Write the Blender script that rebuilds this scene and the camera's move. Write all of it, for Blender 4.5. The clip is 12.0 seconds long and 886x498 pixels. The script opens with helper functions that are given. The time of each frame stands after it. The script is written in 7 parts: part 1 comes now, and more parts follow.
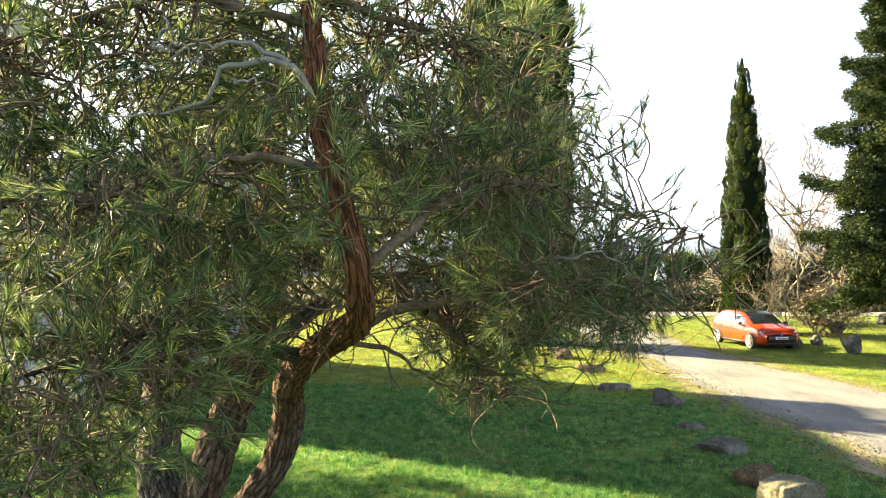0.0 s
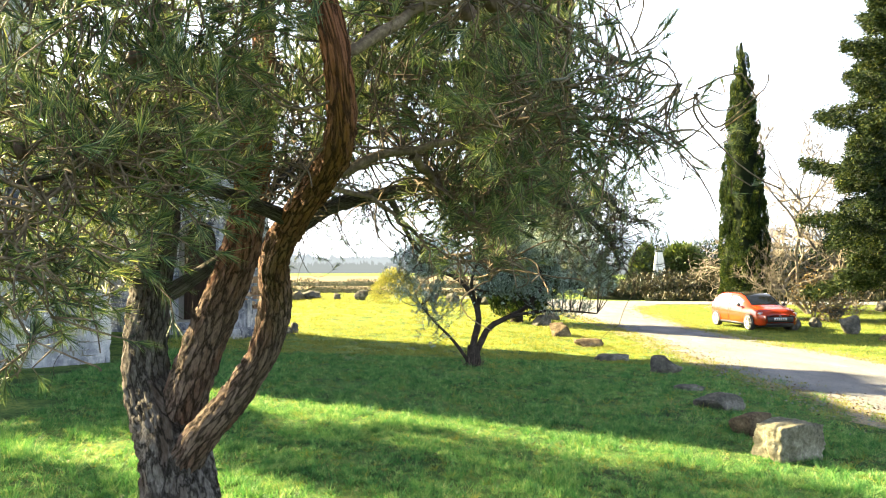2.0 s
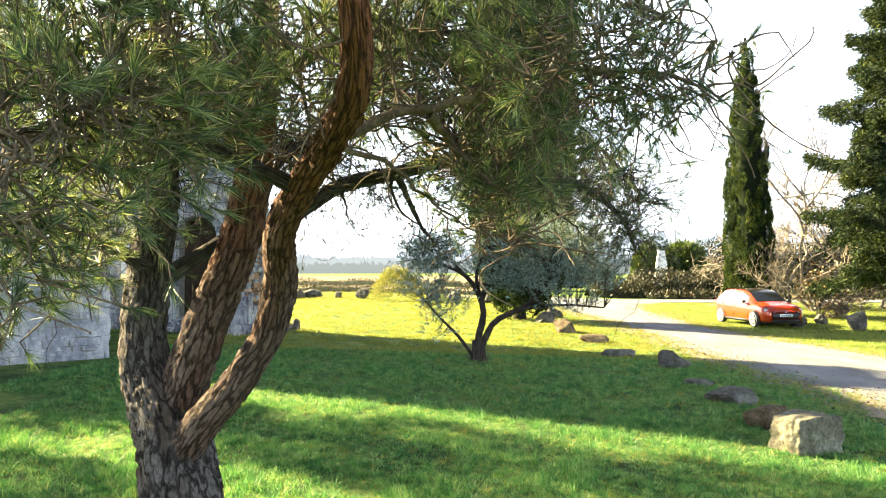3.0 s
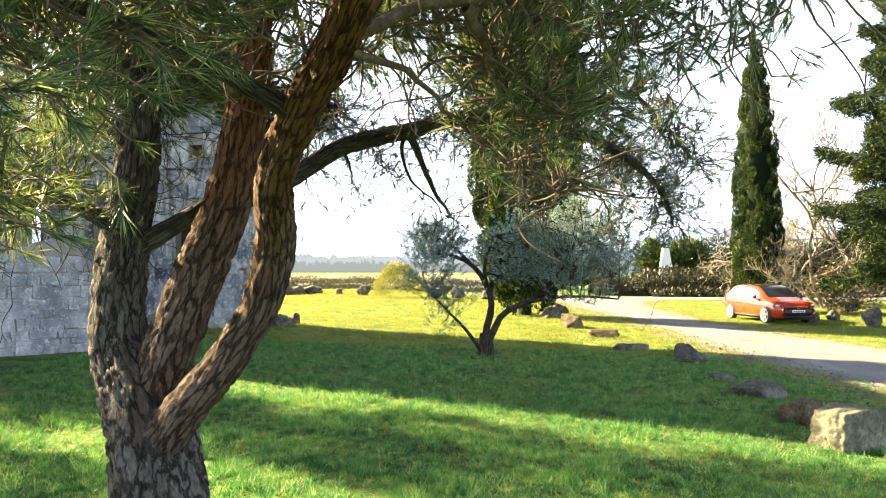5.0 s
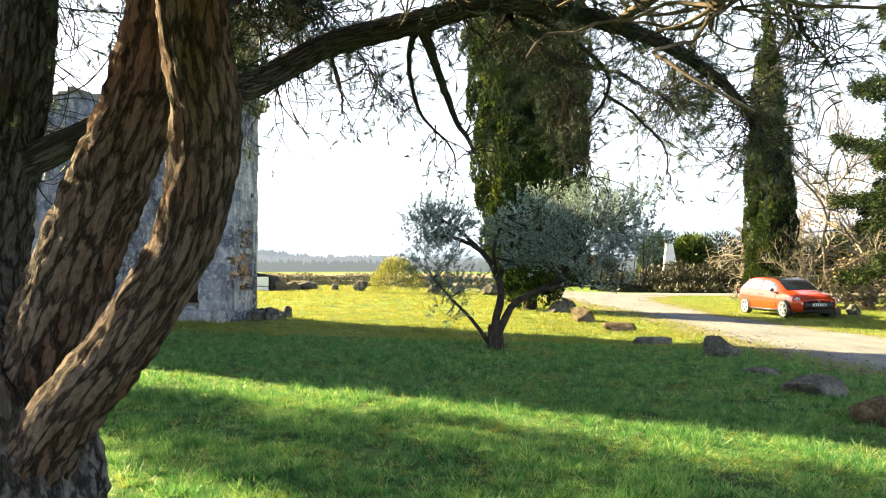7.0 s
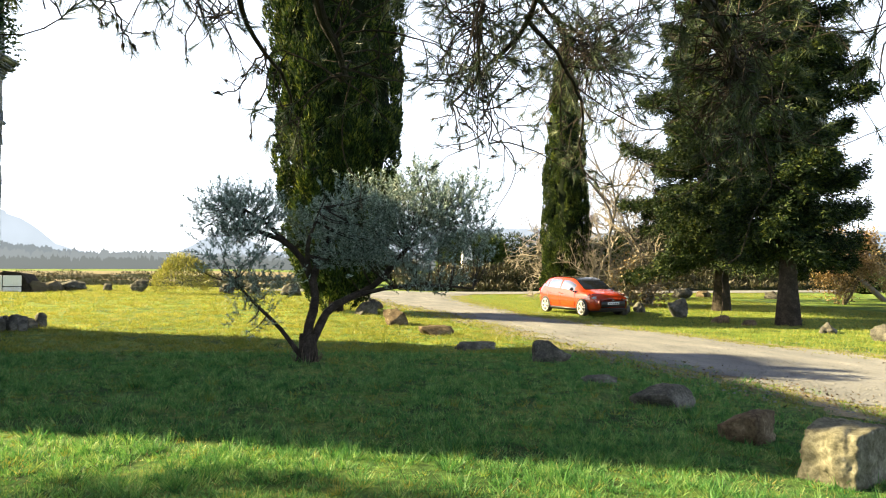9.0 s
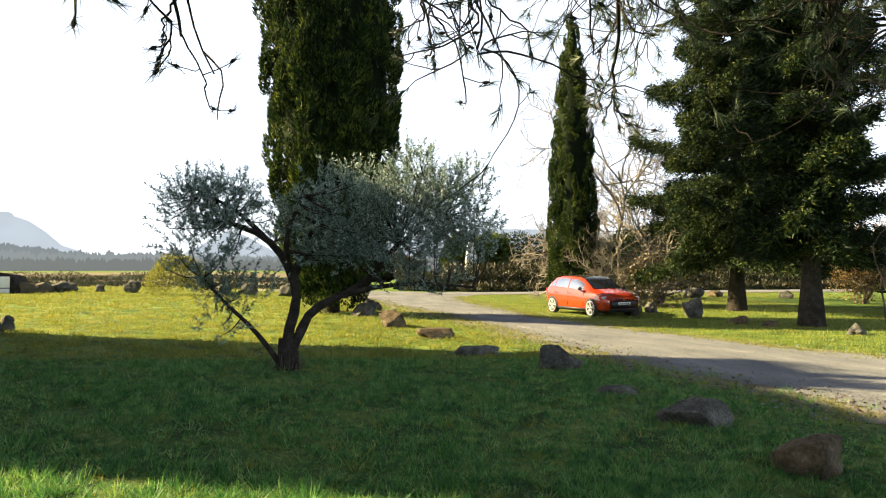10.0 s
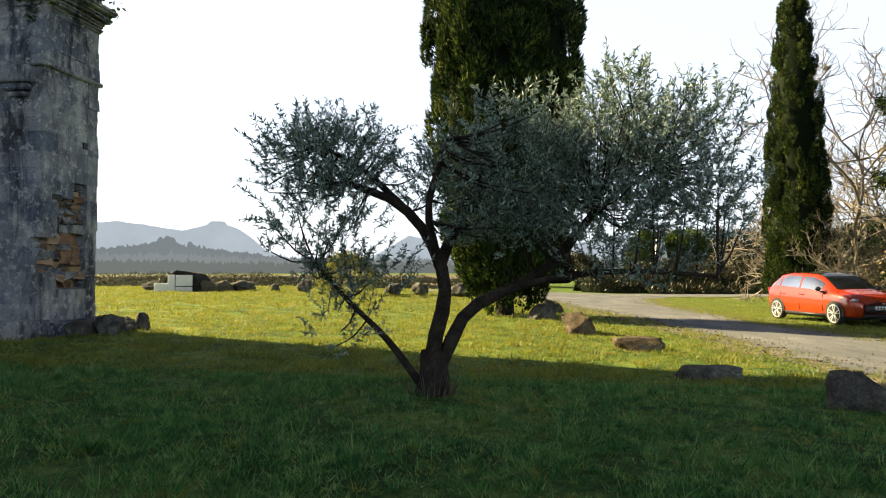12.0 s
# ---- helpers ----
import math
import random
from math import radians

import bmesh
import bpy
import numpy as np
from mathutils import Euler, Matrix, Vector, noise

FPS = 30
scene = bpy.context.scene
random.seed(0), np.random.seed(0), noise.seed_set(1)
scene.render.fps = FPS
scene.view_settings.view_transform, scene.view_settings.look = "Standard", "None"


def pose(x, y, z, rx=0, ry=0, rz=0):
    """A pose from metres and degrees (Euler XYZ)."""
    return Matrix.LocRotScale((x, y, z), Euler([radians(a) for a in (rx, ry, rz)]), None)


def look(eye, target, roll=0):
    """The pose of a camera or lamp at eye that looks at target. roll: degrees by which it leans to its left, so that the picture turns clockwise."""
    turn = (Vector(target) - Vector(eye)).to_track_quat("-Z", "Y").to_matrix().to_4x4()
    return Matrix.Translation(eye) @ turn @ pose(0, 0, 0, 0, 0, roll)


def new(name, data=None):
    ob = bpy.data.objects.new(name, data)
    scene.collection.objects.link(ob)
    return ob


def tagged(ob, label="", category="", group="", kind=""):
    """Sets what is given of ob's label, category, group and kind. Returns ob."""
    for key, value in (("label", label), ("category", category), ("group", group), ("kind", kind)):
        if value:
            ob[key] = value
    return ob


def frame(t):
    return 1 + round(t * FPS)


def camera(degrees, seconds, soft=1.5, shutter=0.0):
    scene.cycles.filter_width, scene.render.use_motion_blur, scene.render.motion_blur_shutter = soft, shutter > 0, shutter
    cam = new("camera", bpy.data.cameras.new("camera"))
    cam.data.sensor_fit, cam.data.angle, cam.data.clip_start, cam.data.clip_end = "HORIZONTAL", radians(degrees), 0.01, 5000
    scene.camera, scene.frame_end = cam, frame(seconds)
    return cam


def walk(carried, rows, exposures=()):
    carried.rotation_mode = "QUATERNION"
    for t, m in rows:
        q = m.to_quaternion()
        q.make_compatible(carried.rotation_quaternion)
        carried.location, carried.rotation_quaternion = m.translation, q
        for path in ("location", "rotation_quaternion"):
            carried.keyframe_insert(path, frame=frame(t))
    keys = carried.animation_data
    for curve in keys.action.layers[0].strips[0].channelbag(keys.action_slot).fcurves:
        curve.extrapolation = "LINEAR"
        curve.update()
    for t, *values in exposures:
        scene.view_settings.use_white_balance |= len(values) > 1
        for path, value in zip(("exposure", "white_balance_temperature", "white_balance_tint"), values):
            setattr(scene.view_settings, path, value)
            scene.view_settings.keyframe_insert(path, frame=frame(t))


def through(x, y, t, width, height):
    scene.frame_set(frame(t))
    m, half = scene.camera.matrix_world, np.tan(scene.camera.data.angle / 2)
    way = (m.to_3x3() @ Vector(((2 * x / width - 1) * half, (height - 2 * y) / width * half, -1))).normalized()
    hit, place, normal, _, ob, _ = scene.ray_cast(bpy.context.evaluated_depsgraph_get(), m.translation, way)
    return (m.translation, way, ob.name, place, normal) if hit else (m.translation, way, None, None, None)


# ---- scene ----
cam = camera(64.9, 12.0, soft=1.1)
PATH = [
    (0, (0.32, -0.357, 3.142), (0.177, 1.637, 3.204), -0.1),
    (0.5, (0.356, -0.477, 2.845), (0.213, 1.517, 2.906), -0.0),
    (1, (0.411, -0.496, 2.668), (0.269, 1.498, 2.727), -0.1),
    (1.5, (0.4, -0.377, 2.535), (0.259, 1.618, 2.593), -0.0),
    (2, (0.368, -0.241, 2.425), (0.227, 1.753, 2.483), 0.0),
    (2.5, (0.324, -0.138, 2.346), (0.183, 1.856, 2.405), 0.0),
    (3, (0.267, -0.007, 2.284), (0.125, 1.987, 2.343), -0.1),
    (5, (0.092, 0.647, 2.075), (-0.051, 2.641, 2.133), 0.0),
    (5.5, (0.061, 0.916, 1.943), (-0.082, 2.91, 1.999), 0.0),
    (6, (0.03, 1.188, 1.863), (-0.113, 3.182, 1.919), -0.0),
    (6.5, (-0.034, 1.599, 1.83), (-0.178, 3.593, 1.887), -0.1),
    (6.7, (-0.073, 1.784, 1.814), (-0.217, 3.778, 1.871), -0.1),
    (8.3, (-0.504, 3.108, 1.761), (-0.297, 5.097, 1.818), 0.2),
    (8.5, (-0.512, 3.276, 1.769), (-0.205, 5.252, 1.824), 0.2),
    (9, (-0.453, 3.783, 1.824), (-0.008, 5.732, 1.876), 0.2),
    (9.5, (-0.325, 4.359, 1.82), (0.17, 6.296, 1.87), 0.2),
    (10, (-0.041, 4.985, 1.757), (0.389, 6.937, 1.811), -0.0),
    (10.5, (0.186, 5.691, 1.696), (0.509, 7.664, 1.753), -0.0),
    (11, (0.198, 6.554, 1.643), (0.441, 8.539, 1.701), -0.0),
    (11.5, (0.238, 7.486, 1.578), (0.417, 9.477, 1.637), -0.0),
    (12, (0.293, 8.408, 1.525), (0.222, 10.405, 1.588), -0.1),
]
EXPOSURES = [(0, 3.2), (1.5, 3.55), (2.5, 3.6), (5.5, 3.38), (6.5, 3.22), (8.5, 2.82), (9.5, 2.52), (10.5, 2.16), (12, 2.0)]
walk(cam, [(t, look(eye, target, roll)) for t, eye, target, roll in PATH], EXPOSURES)

# ---------------------------------------------------------------- world, sun
SUN_DIR = Vector((-0.944, 0.33, 0.0)).normalized()
SUN_ELEV = radians(28)
world = bpy.data.worlds.new("sky")
scene.world = world
world.use_nodes = True
wn = world.node_tree.nodes
sky = wn.new("ShaderNodeTexSky")
sky.sky_type, sky.sun_disc = "NISHITA", False
sky.sun_elevation, sky.sun_rotation = SUN_ELEV, math.atan2(SUN_DIR.x, SUN_DIR.y) % (2 * math.pi)
sky.dust_density, sky.air_density = 3.0, 1.0
# bright haze low over the horizon, thinning upwards
wl = world.node_tree.links
wtc, wsep, wmap = wn.new("ShaderNodeTexCoord"), wn.new("ShaderNodeSeparateXYZ"), wn.new("ShaderNodeMapRange")
wmap.interpolation_type = "SMOOTHSTEP"
wmap.inputs["From Min"].default_value, wmap.inputs["From Max"].default_value = 0.38, 0.66
wmap.inputs["To Min"].default_value, wmap.inputs["To Max"].default_value = 1.0, 0.0
haze, whole = wn.new("ShaderNodeMix"), wn.new("ShaderNodeMix")
for q in (haze, whole):
    q.data_type = "RGBA"
haze.inputs["A"].default_value, haze.inputs["B"].default_value = (0, 0, 0, 1), (10.6, 11.6, 13.2, 1)
whole.blend_type = "ADD"
whole.inputs["Factor"].default_value = 1.0
wl.new(wtc.outputs["Generated"], wsep.inputs["Vector"])
wl.new(wsep.outputs["Z"], wmap.inputs["Value"])
wl.new(wmap.outputs["Result"], haze.inputs["Factor"])
wl.new(sky.outputs["Color"], whole.inputs["A"])
wl.new(haze.outputs["Result"], whole.inputs["B"])
wl.new(whole.outputs["Result"], wn["Background"].inputs["Color"])
wn["Background"].inputs["Strength"].default_value = 0.0200
sun_data = bpy.data.lights.new("sun", "SUN")
sun_data.energy, sun_data.angle, sun_data.color = 5.0, radians(0.6), (1.0, 0.80, 0.43)
sun = new("sun", sun_data)
to_sun = Vector((SUN_DIR.x * math.cos(SUN_ELEV), SUN_DIR.y * math.cos(SUN_ELEV), math.sin(SUN_ELEV)))
sun.matrix_world = Matrix.Translation((-40, 30, 30)) @ to_sun.to_track_quat("Z", "Y").to_matrix().to_4x4()

rng = np.random.default_rng(7)


# ---------------------------------------------------------------- helpers
def thing(name, at=(0, 0, 0), label="", category="", group="", kind=""):
    ob = new(name)
    ob.empty_display_size = 0.2
    ob.location = at
    return tagged(ob, label, category, group, kind)


def hang(ob, parent, label=""):
    """Put a mesh that is written in world places under its thing."""
    if parent is not None:
        ob.parent = parent
        ob.matrix_parent_inverse = parent.matrix_basis.inverted() if parent.parent is None else Matrix.Identity(4)
    if label:
        ob["label"] = label
    return ob


def build(name, V, F, mat, parent=None, label="", smooth=False, uv=None):
    me = bpy.data.meshes.new(name)
    V = np.asarray(V, dtype=np.float32).reshape(-1, 3)
    if isinstance(F, np.ndarray):
        k = F.shape[1]
        me.vertices.add(len(V))
        me.vertices.foreach_set("co", V.ravel())
        me.loops.add(F.size)
        me.loops.foreach_set("vertex_index", F.astype(np.int32).ravel())
        me.polygons.add(len(F))
        me.polygons.foreach_set("loop_start", np.arange(0, F.size, k, dtype=np.int32))
        me.polygons.foreach_set("loop_total", np.full(len(F), k, dtype=np.int32))
        me.update(calc_edges=True)
    else:
        me.from_pydata([tuple(map(float, v)) for v in V], [], F)
        me.update()
    if smooth:
        me.polygons.foreach_set("use_smooth", np.ones(len(me.polygons), dtype=bool))
    if uv is not None:
        lay = me.uv_layers.new(name="UVMap")
        idx = np.empty(len(me.loops), dtype=np.int32)
        me.loops.foreach_get("vertex_index", idx)
        lay.data.foreach_set("uv", np.asarray(uv, dtype=np.float32)[idx].ravel())
    me.materials.append(mat)
    return hang(new(name, me), parent, label)


def part(name, bm, material, parent, label="", smooth=False):
    me = bpy.data.meshes.new(name)
    bm.to_mesh(me)
    bm.free()
    me.materials.append(material)
    if smooth:
        me.polygons.foreach_set("use_smooth", np.ones(len(me.polygons), dtype=bool))
    return hang(new(name, me), parent, label)


def ground_z(x, y):
    """The lawn falls gently from the ruin to the road."""
    base = 0.27 - 0.026 * x
    base = np.clip(base, 0.0, 0.55)
    return base + 0.012 * np.sin(1.3 * x + 0.4 * y) * np.sin(0.9 * y - 0.5 * x)


class Tubes:
    """Gathers tapered tubes into one mesh."""

    def __init__(self, sides=6):
        self.n, self.V, self.F, self.U, self.c = sides, [], [], [], 0

    def add(self, pts, radii, rough=0.0, sides=None):
        n = sides or self.n
        P = np.asarray(pts, float)
        R = np.asarray(radii, float)
        T = np.gradient(P, axis=0)
        T /= np.linalg.norm(T, axis=1)[:, None] + 1e-9
        a = np.array((0.0, 0.0, 1.0)) if abs(T[0][2]) < 0.9 else np.array((1.0, 0.0, 0.0))
        ang = np.linspace(0, 2 * np.pi, n, endpoint=False)
        L = np.r_[0, np.cumsum(np.linalg.norm(np.diff(P, axis=0), axis=1))]
        for i in range(len(P)):
            u = np.cross(T[i], a)
            u /= np.linalg.norm(u) + 1e-9
            v = np.cross(T[i], u)
            a = v * 0 + np.cross(u, T[i]) * 1.0
            r = R[i] * np.ones(n)
            if rough:
                r = r * (1 + rough * rng.uniform(-1, 1, n))
            ring = P[i] + r[:, None] * (np.cos(ang)[:, None] * u + np.sin(ang)[:, None] * v)
            self.V.append(ring)
            self.U.append(np.c_[ang / (2 * np.pi), np.full(n, L[i])])
        for i in range(len(P) - 1):
            k = self.c + i * n
            j = np.arange(n)
            self.F.append(np.c_[k + j, k + (j + 1) % n, k + n + (j + 1) % n, k + n + j])
        self.c += len(P) * n

    def done(self, name, mat, parent, label="", smooth=True):
        if not self.V:
            return None
        return build(name, np.concatenate(self.V), np.concatenate(self.F), mat, parent, label, smooth, np.concatenate(self.U))


def spline(ctrl, n):
    """A smooth run of n places through the control places (any width of row)."""
    C = np.asarray(ctrl, float)
    t = np.r_[0, np.cumsum(np.linalg.norm(np.diff(C[:, :3], axis=0), axis=1))]
    s = np.linspace(0, t[-1], n)
    out = np.empty((n, C.shape[1]))
    M = np.gradient(C, t, axis=0) if len(C) > 2 else np.repeat((C[1] - C[0])[None] / t[-1], 2, 0)
    for q, x in enumerate(s):
        i = min(max(np.searchsorted(t, x) - 1, 0), len(C) - 2)
        h = t[i + 1] - t[i]
        f = (x - t[i]) / h
        out[q] = ((1 + 2 * f) * (1 - f) ** 2 * C[i] + f * (1 - f) ** 2 * h * M[i] + f * f * (3 - 2 * f) * C[i + 1] + f * f * (f - 1) * h * M[i + 1])
    return out


def unit(v):
    v = np.asarray(v, float)
    return v / (np.linalg.norm(v, axis=-1, keepdims=True) + 1e-9)


def blades(P, D, L, W, bend=0.0):
    """One slim triangle from each place P along D."""
    n = len(P)
    side = unit(np.cross(D, unit(rng.normal(size=(n, 3)))))
    L, W = np.broadcast_to(L, n)[:, None], np.broadcast_to(W, n)[:, None]
    V = np.empty((n, 3, 3))
    V[:, 0], V[:, 1] = P - side * W / 2, P + side * W / 2
    V[:, 2] = P + unit(D) * L
    if bend:
        V[:, 2, 2] -= bend * L[:, 0]
    return V.reshape(-1, 3), np.arange(3 * n).reshape(-1, 3)


def leaves(P, D, L, W):
    """One kite-shaped leaf from each place P along D."""
    n = len(P)
    D = unit(D)
    side = unit(np.cross(D, unit(rng.normal(size=(n, 3)))))
    L, W = np.broadcast_to(L, n)[:, None], np.broadcast_to(W, n)[:, None]
    V = np.empty((n, 4, 3))
    V[:, 0] = P
    V[:, 1] = P + D * L * 0.45 + side * W / 2
    V[:, 2] = P + D * L
    V[:, 3] = P + D * L * 0.45 - side * W / 2
    return V.reshape(-1, 3), np.arange(4 * n).reshape(-1, 4)


# ---------------------------------------------------------------- materials
def nodes_of(name):
    m = bpy.data.materials.new(name)
    m.use_nodes = True
    t = m.node_tree
    return m, t.nodes, t.links, t.nodes["Principled BSDF"]


def surface(name, colours, scale=3.0, fine=40.0, rough=0.85, bump=0.4, dist=0.01, stretch=(1, 1, 1), uv=False, spec=0.3, metal=0.0, island=0.0, per_object=0.0, detail=6.0, coat=0.0, span=None):
    """Colour from noise at two sizes, with relief."""
    m, n, l, p = nodes_of(name)
    tc = n.new("ShaderNodeTexCoord")
    mp = n.new("ShaderNodeMapping")
    mp.inputs["Scale"].default_value = stretch
    l.new(tc.outputs["UV" if uv else "Object"], mp.inputs["Vector"])
    big, small = n.new("ShaderNodeTexNoise"), n.new("ShaderNodeTexNoise")
    for q, s in ((big, scale), (small, fine)):
        q.inputs["Scale"].default_value, q.inputs["Detail"].default_value = s, detail
        q.inputs["Roughness"].default_value = 0.65
        l.new(mp.outputs["Vector"], q.inputs["Vector"])
    mix = n.new("ShaderNodeMix")
    mix.data_type = "FLOAT"
    mix.inputs["Factor"].default_value = 0.4
    l.new(big.outputs["Fac"], mix.inputs["A"])
    l.new(small.outputs["Fac"], mix.inputs["B"])
    val = mix.outputs["Result"]
    for amount, node, out in ((island, "ShaderNodeNewGeometry", "Random Per Island"), (per_object, "ShaderNodeObjectInfo", "Random")):
        if amount:
            r = n.new(node)
            a = n.new("ShaderNodeMix")
            a.data_type = "FLOAT"
            a.inputs["Factor"].default_value = amount
            l.new(val, a.inputs["A"])
            l.new(r.outputs[out], a.inputs["B"])
            val = a.outputs["Result"]
    ramp = n.new("ShaderNodeValToRGB")
    e = ramp.color_ramp.elements
    k = len(colours)
    lo, hi = (0.32, 0.68) if not (island or per_object) else (0.15, 0.85)
    lo, hi = span or (lo, hi)
    while len(e) < k:
        e.new(0.5)
    for i, c in enumerate(colours):
        e[i].position = lo + (hi - lo) * i / (k - 1)
        e[i].color = (*c, 1)
    l.new(val, ramp.inputs["Fac"])
    l.new(ramp.outputs["Color"], p.inputs["Base Color"])
    p.inputs["Roughness"].default_value, p.inputs["Metallic"].default_value = rough, metal
    p.inputs["Specular IOR Level"].default_value = spec
    p.inputs["Coat Weight"].default_value = coat
    if bump:
        b = n.new("ShaderNodeBump")
        b.inputs["Strength"].default_value, b.inputs["Distance"].default_value = bump, dist
        l.new(mix.outputs["Result"], b.inputs["Height"])
        l.new(b.outputs["Normal"], p.inputs["Normal"])
    return m


def bark(name, dark, mid, light, across=10.0, along=4.0, warm=(0.10, 0.05, 0.03), rusty=None):
    """Plated bark: long flat plates with dark fissures between them, flaking grain and rusty patches."""
    m, n, l, p = nodes_of(name)
    tc, mp = n.new("ShaderNodeTexCoord"), n.new("ShaderNodeMapping")
    mp.inputs["Scale"].default_value = (across, along, 1.0)
    l.new(tc.outputs["UV"], mp.inputs["Vector"])

    def noise_of(scale, dist, vec):
        q = n.new("ShaderNodeTexNoise")
        q.inputs["Scale"].default_value, q.inputs["Detail"].default_value = scale, 8
        q.inputs["Roughness"].default_value, q.inputs["Distortion"].default_value = 0.66, dist
        l.new(vec, q.inputs["Vector"])
        return q

    def ranged(out, lo, hi):
        q = n.new("ShaderNodeMapRange")
        q.inputs["From Min"].default_value, q.inputs["From Max"].default_value = lo, hi
        l.new(out, q.inputs["Value"])
        return q.outputs["Result"]

    def blend(fac, a, b):
        x = n.new("ShaderNodeMix")
        x.data_type = "RGBA"
        l.new(fac, x.inputs["Factor"])
        for k, c in ((6, a), (7, b)):
            if isinstance(c, tuple):
                x.inputs[k].default_value = (*c, 1)
            else:
                l.new(c, x.inputs[k])
        return x.outputs[2]

    # plates: cells of a wandering net
    wander = noise_of(0.9, 0.0, mp.outputs["Vector"])
    shift = n.new("ShaderNodeVectorMath")
    shift.operation = "MULTIPLY_ADD"
    shift.inputs[1].default_value = (1.6, 1.6, 0.0)
    l.new(wander.outputs["Color"], shift.inputs[0])
    l.new(mp.outputs["Vector"], shift.inputs[2])
    ragged = noise_of(3.2, 0.0, mp.outputs["Vector"])
    torn = n.new("ShaderNodeVectorMath")
    torn.operation = "MULTIPLY_ADD"
    torn.inputs[1].default_value = (1.1, 1.1, 0.0)
    l.new(ragged.outputs["Color"], torn.inputs[0])
    l.new(shift.outputs["Vector"], torn.inputs[2])
    net = n.new("ShaderNodeTexVoronoi")
    net.voronoi_dimensions, net.feature = "2D", "DISTANCE_TO_EDGE"
    cell = n.new("ShaderNodeTexVoronoi")
    cell.voronoi_dimensions, cell.feature = "2D", "F1"
    for q in (net, cell):
        q.inputs["Scale"].default_value = 1.0
        l.new(torn.outputs["Vector"], q.inputs["Vector"])
    broken_up = n.new("ShaderNodeMath")
    broken_up.operation = "MAXIMUM"
    l.new(ranged(net.outputs["Distance"], -0.05, 0.16), broken_up.inputs[0])
    l.new(ranged(wander.outputs["Fac"], 0.44, 0.66), broken_up.inputs[1])
    gap = broken_up.outputs[0]
    grain = noise_of(4.5, 0.5, mp.outputs["Vector"])
    tone = n.new("ShaderNodeMix")
    tone.data_type = "FLOAT"
    tone.inputs["Factor"].default_value = 0.68
    sep = n.new("ShaderNodeSeparateColor")
    l.new(cell.outputs["Color"], sep.inputs["Color"])
    l.new(sep.outputs["Red"], tone.inputs["A"])
    l.new(ranged(grain.outputs["Fac"], 0.36, 0.64), tone.inputs["B"])
    plate = blend(tone.outputs["Result"], mid, light)
    big = noise_of(0.22, 0.3, mp.outputs["Vector"])
    plate = blend(ranged(big.outputs["Fac"], 0.46, 0.66), plate, blend(tone.outputs["Result"], tuple(0.5 * c for c in warm), warm))
    if rusty:
        pos, up = n.new("ShaderNodeSeparateXYZ"), n.new("ShaderNodeMapRange")
        l.new(tc.outputs["Object"], pos.inputs["Vector"])
        l.new(pos.outputs["Z"], up.inputs["Value"])
        up.inputs["From Min"].default_value, up.inputs["From Max"].default_value = 2.1, 3.1
        up.inputs["To Max"].default_value = 0.85
        plate = blend(up.outputs["Result"], plate, blend(tone.outputs["Result"], tuple(0.5 * c for c in rusty), rusty))
    l.new(blend(gap, dark, plate), p.inputs["Base Color"])
    height = n.new("ShaderNodeMath")
    height.operation = "MULTIPLY_ADD"
    height.inputs[1].default_value = 0.22
    l.new(grain.outputs["Fac"], height.inputs[0])
    l.new(gap, height.inputs[2])
    b = n.new("ShaderNodeBump")
    b.inputs["Strength"].default_value, b.inputs["Distance"].default_value = 1.0, 0.022
    l.new(height.outputs[0], b.inputs["Height"])
    l.new(b.outputs["Normal"], p.inputs["Normal"])
    p.inputs["Roughness"].default_value, p.inputs["Specular IOR Level"].default_value = 0.95, 0.15
    return m


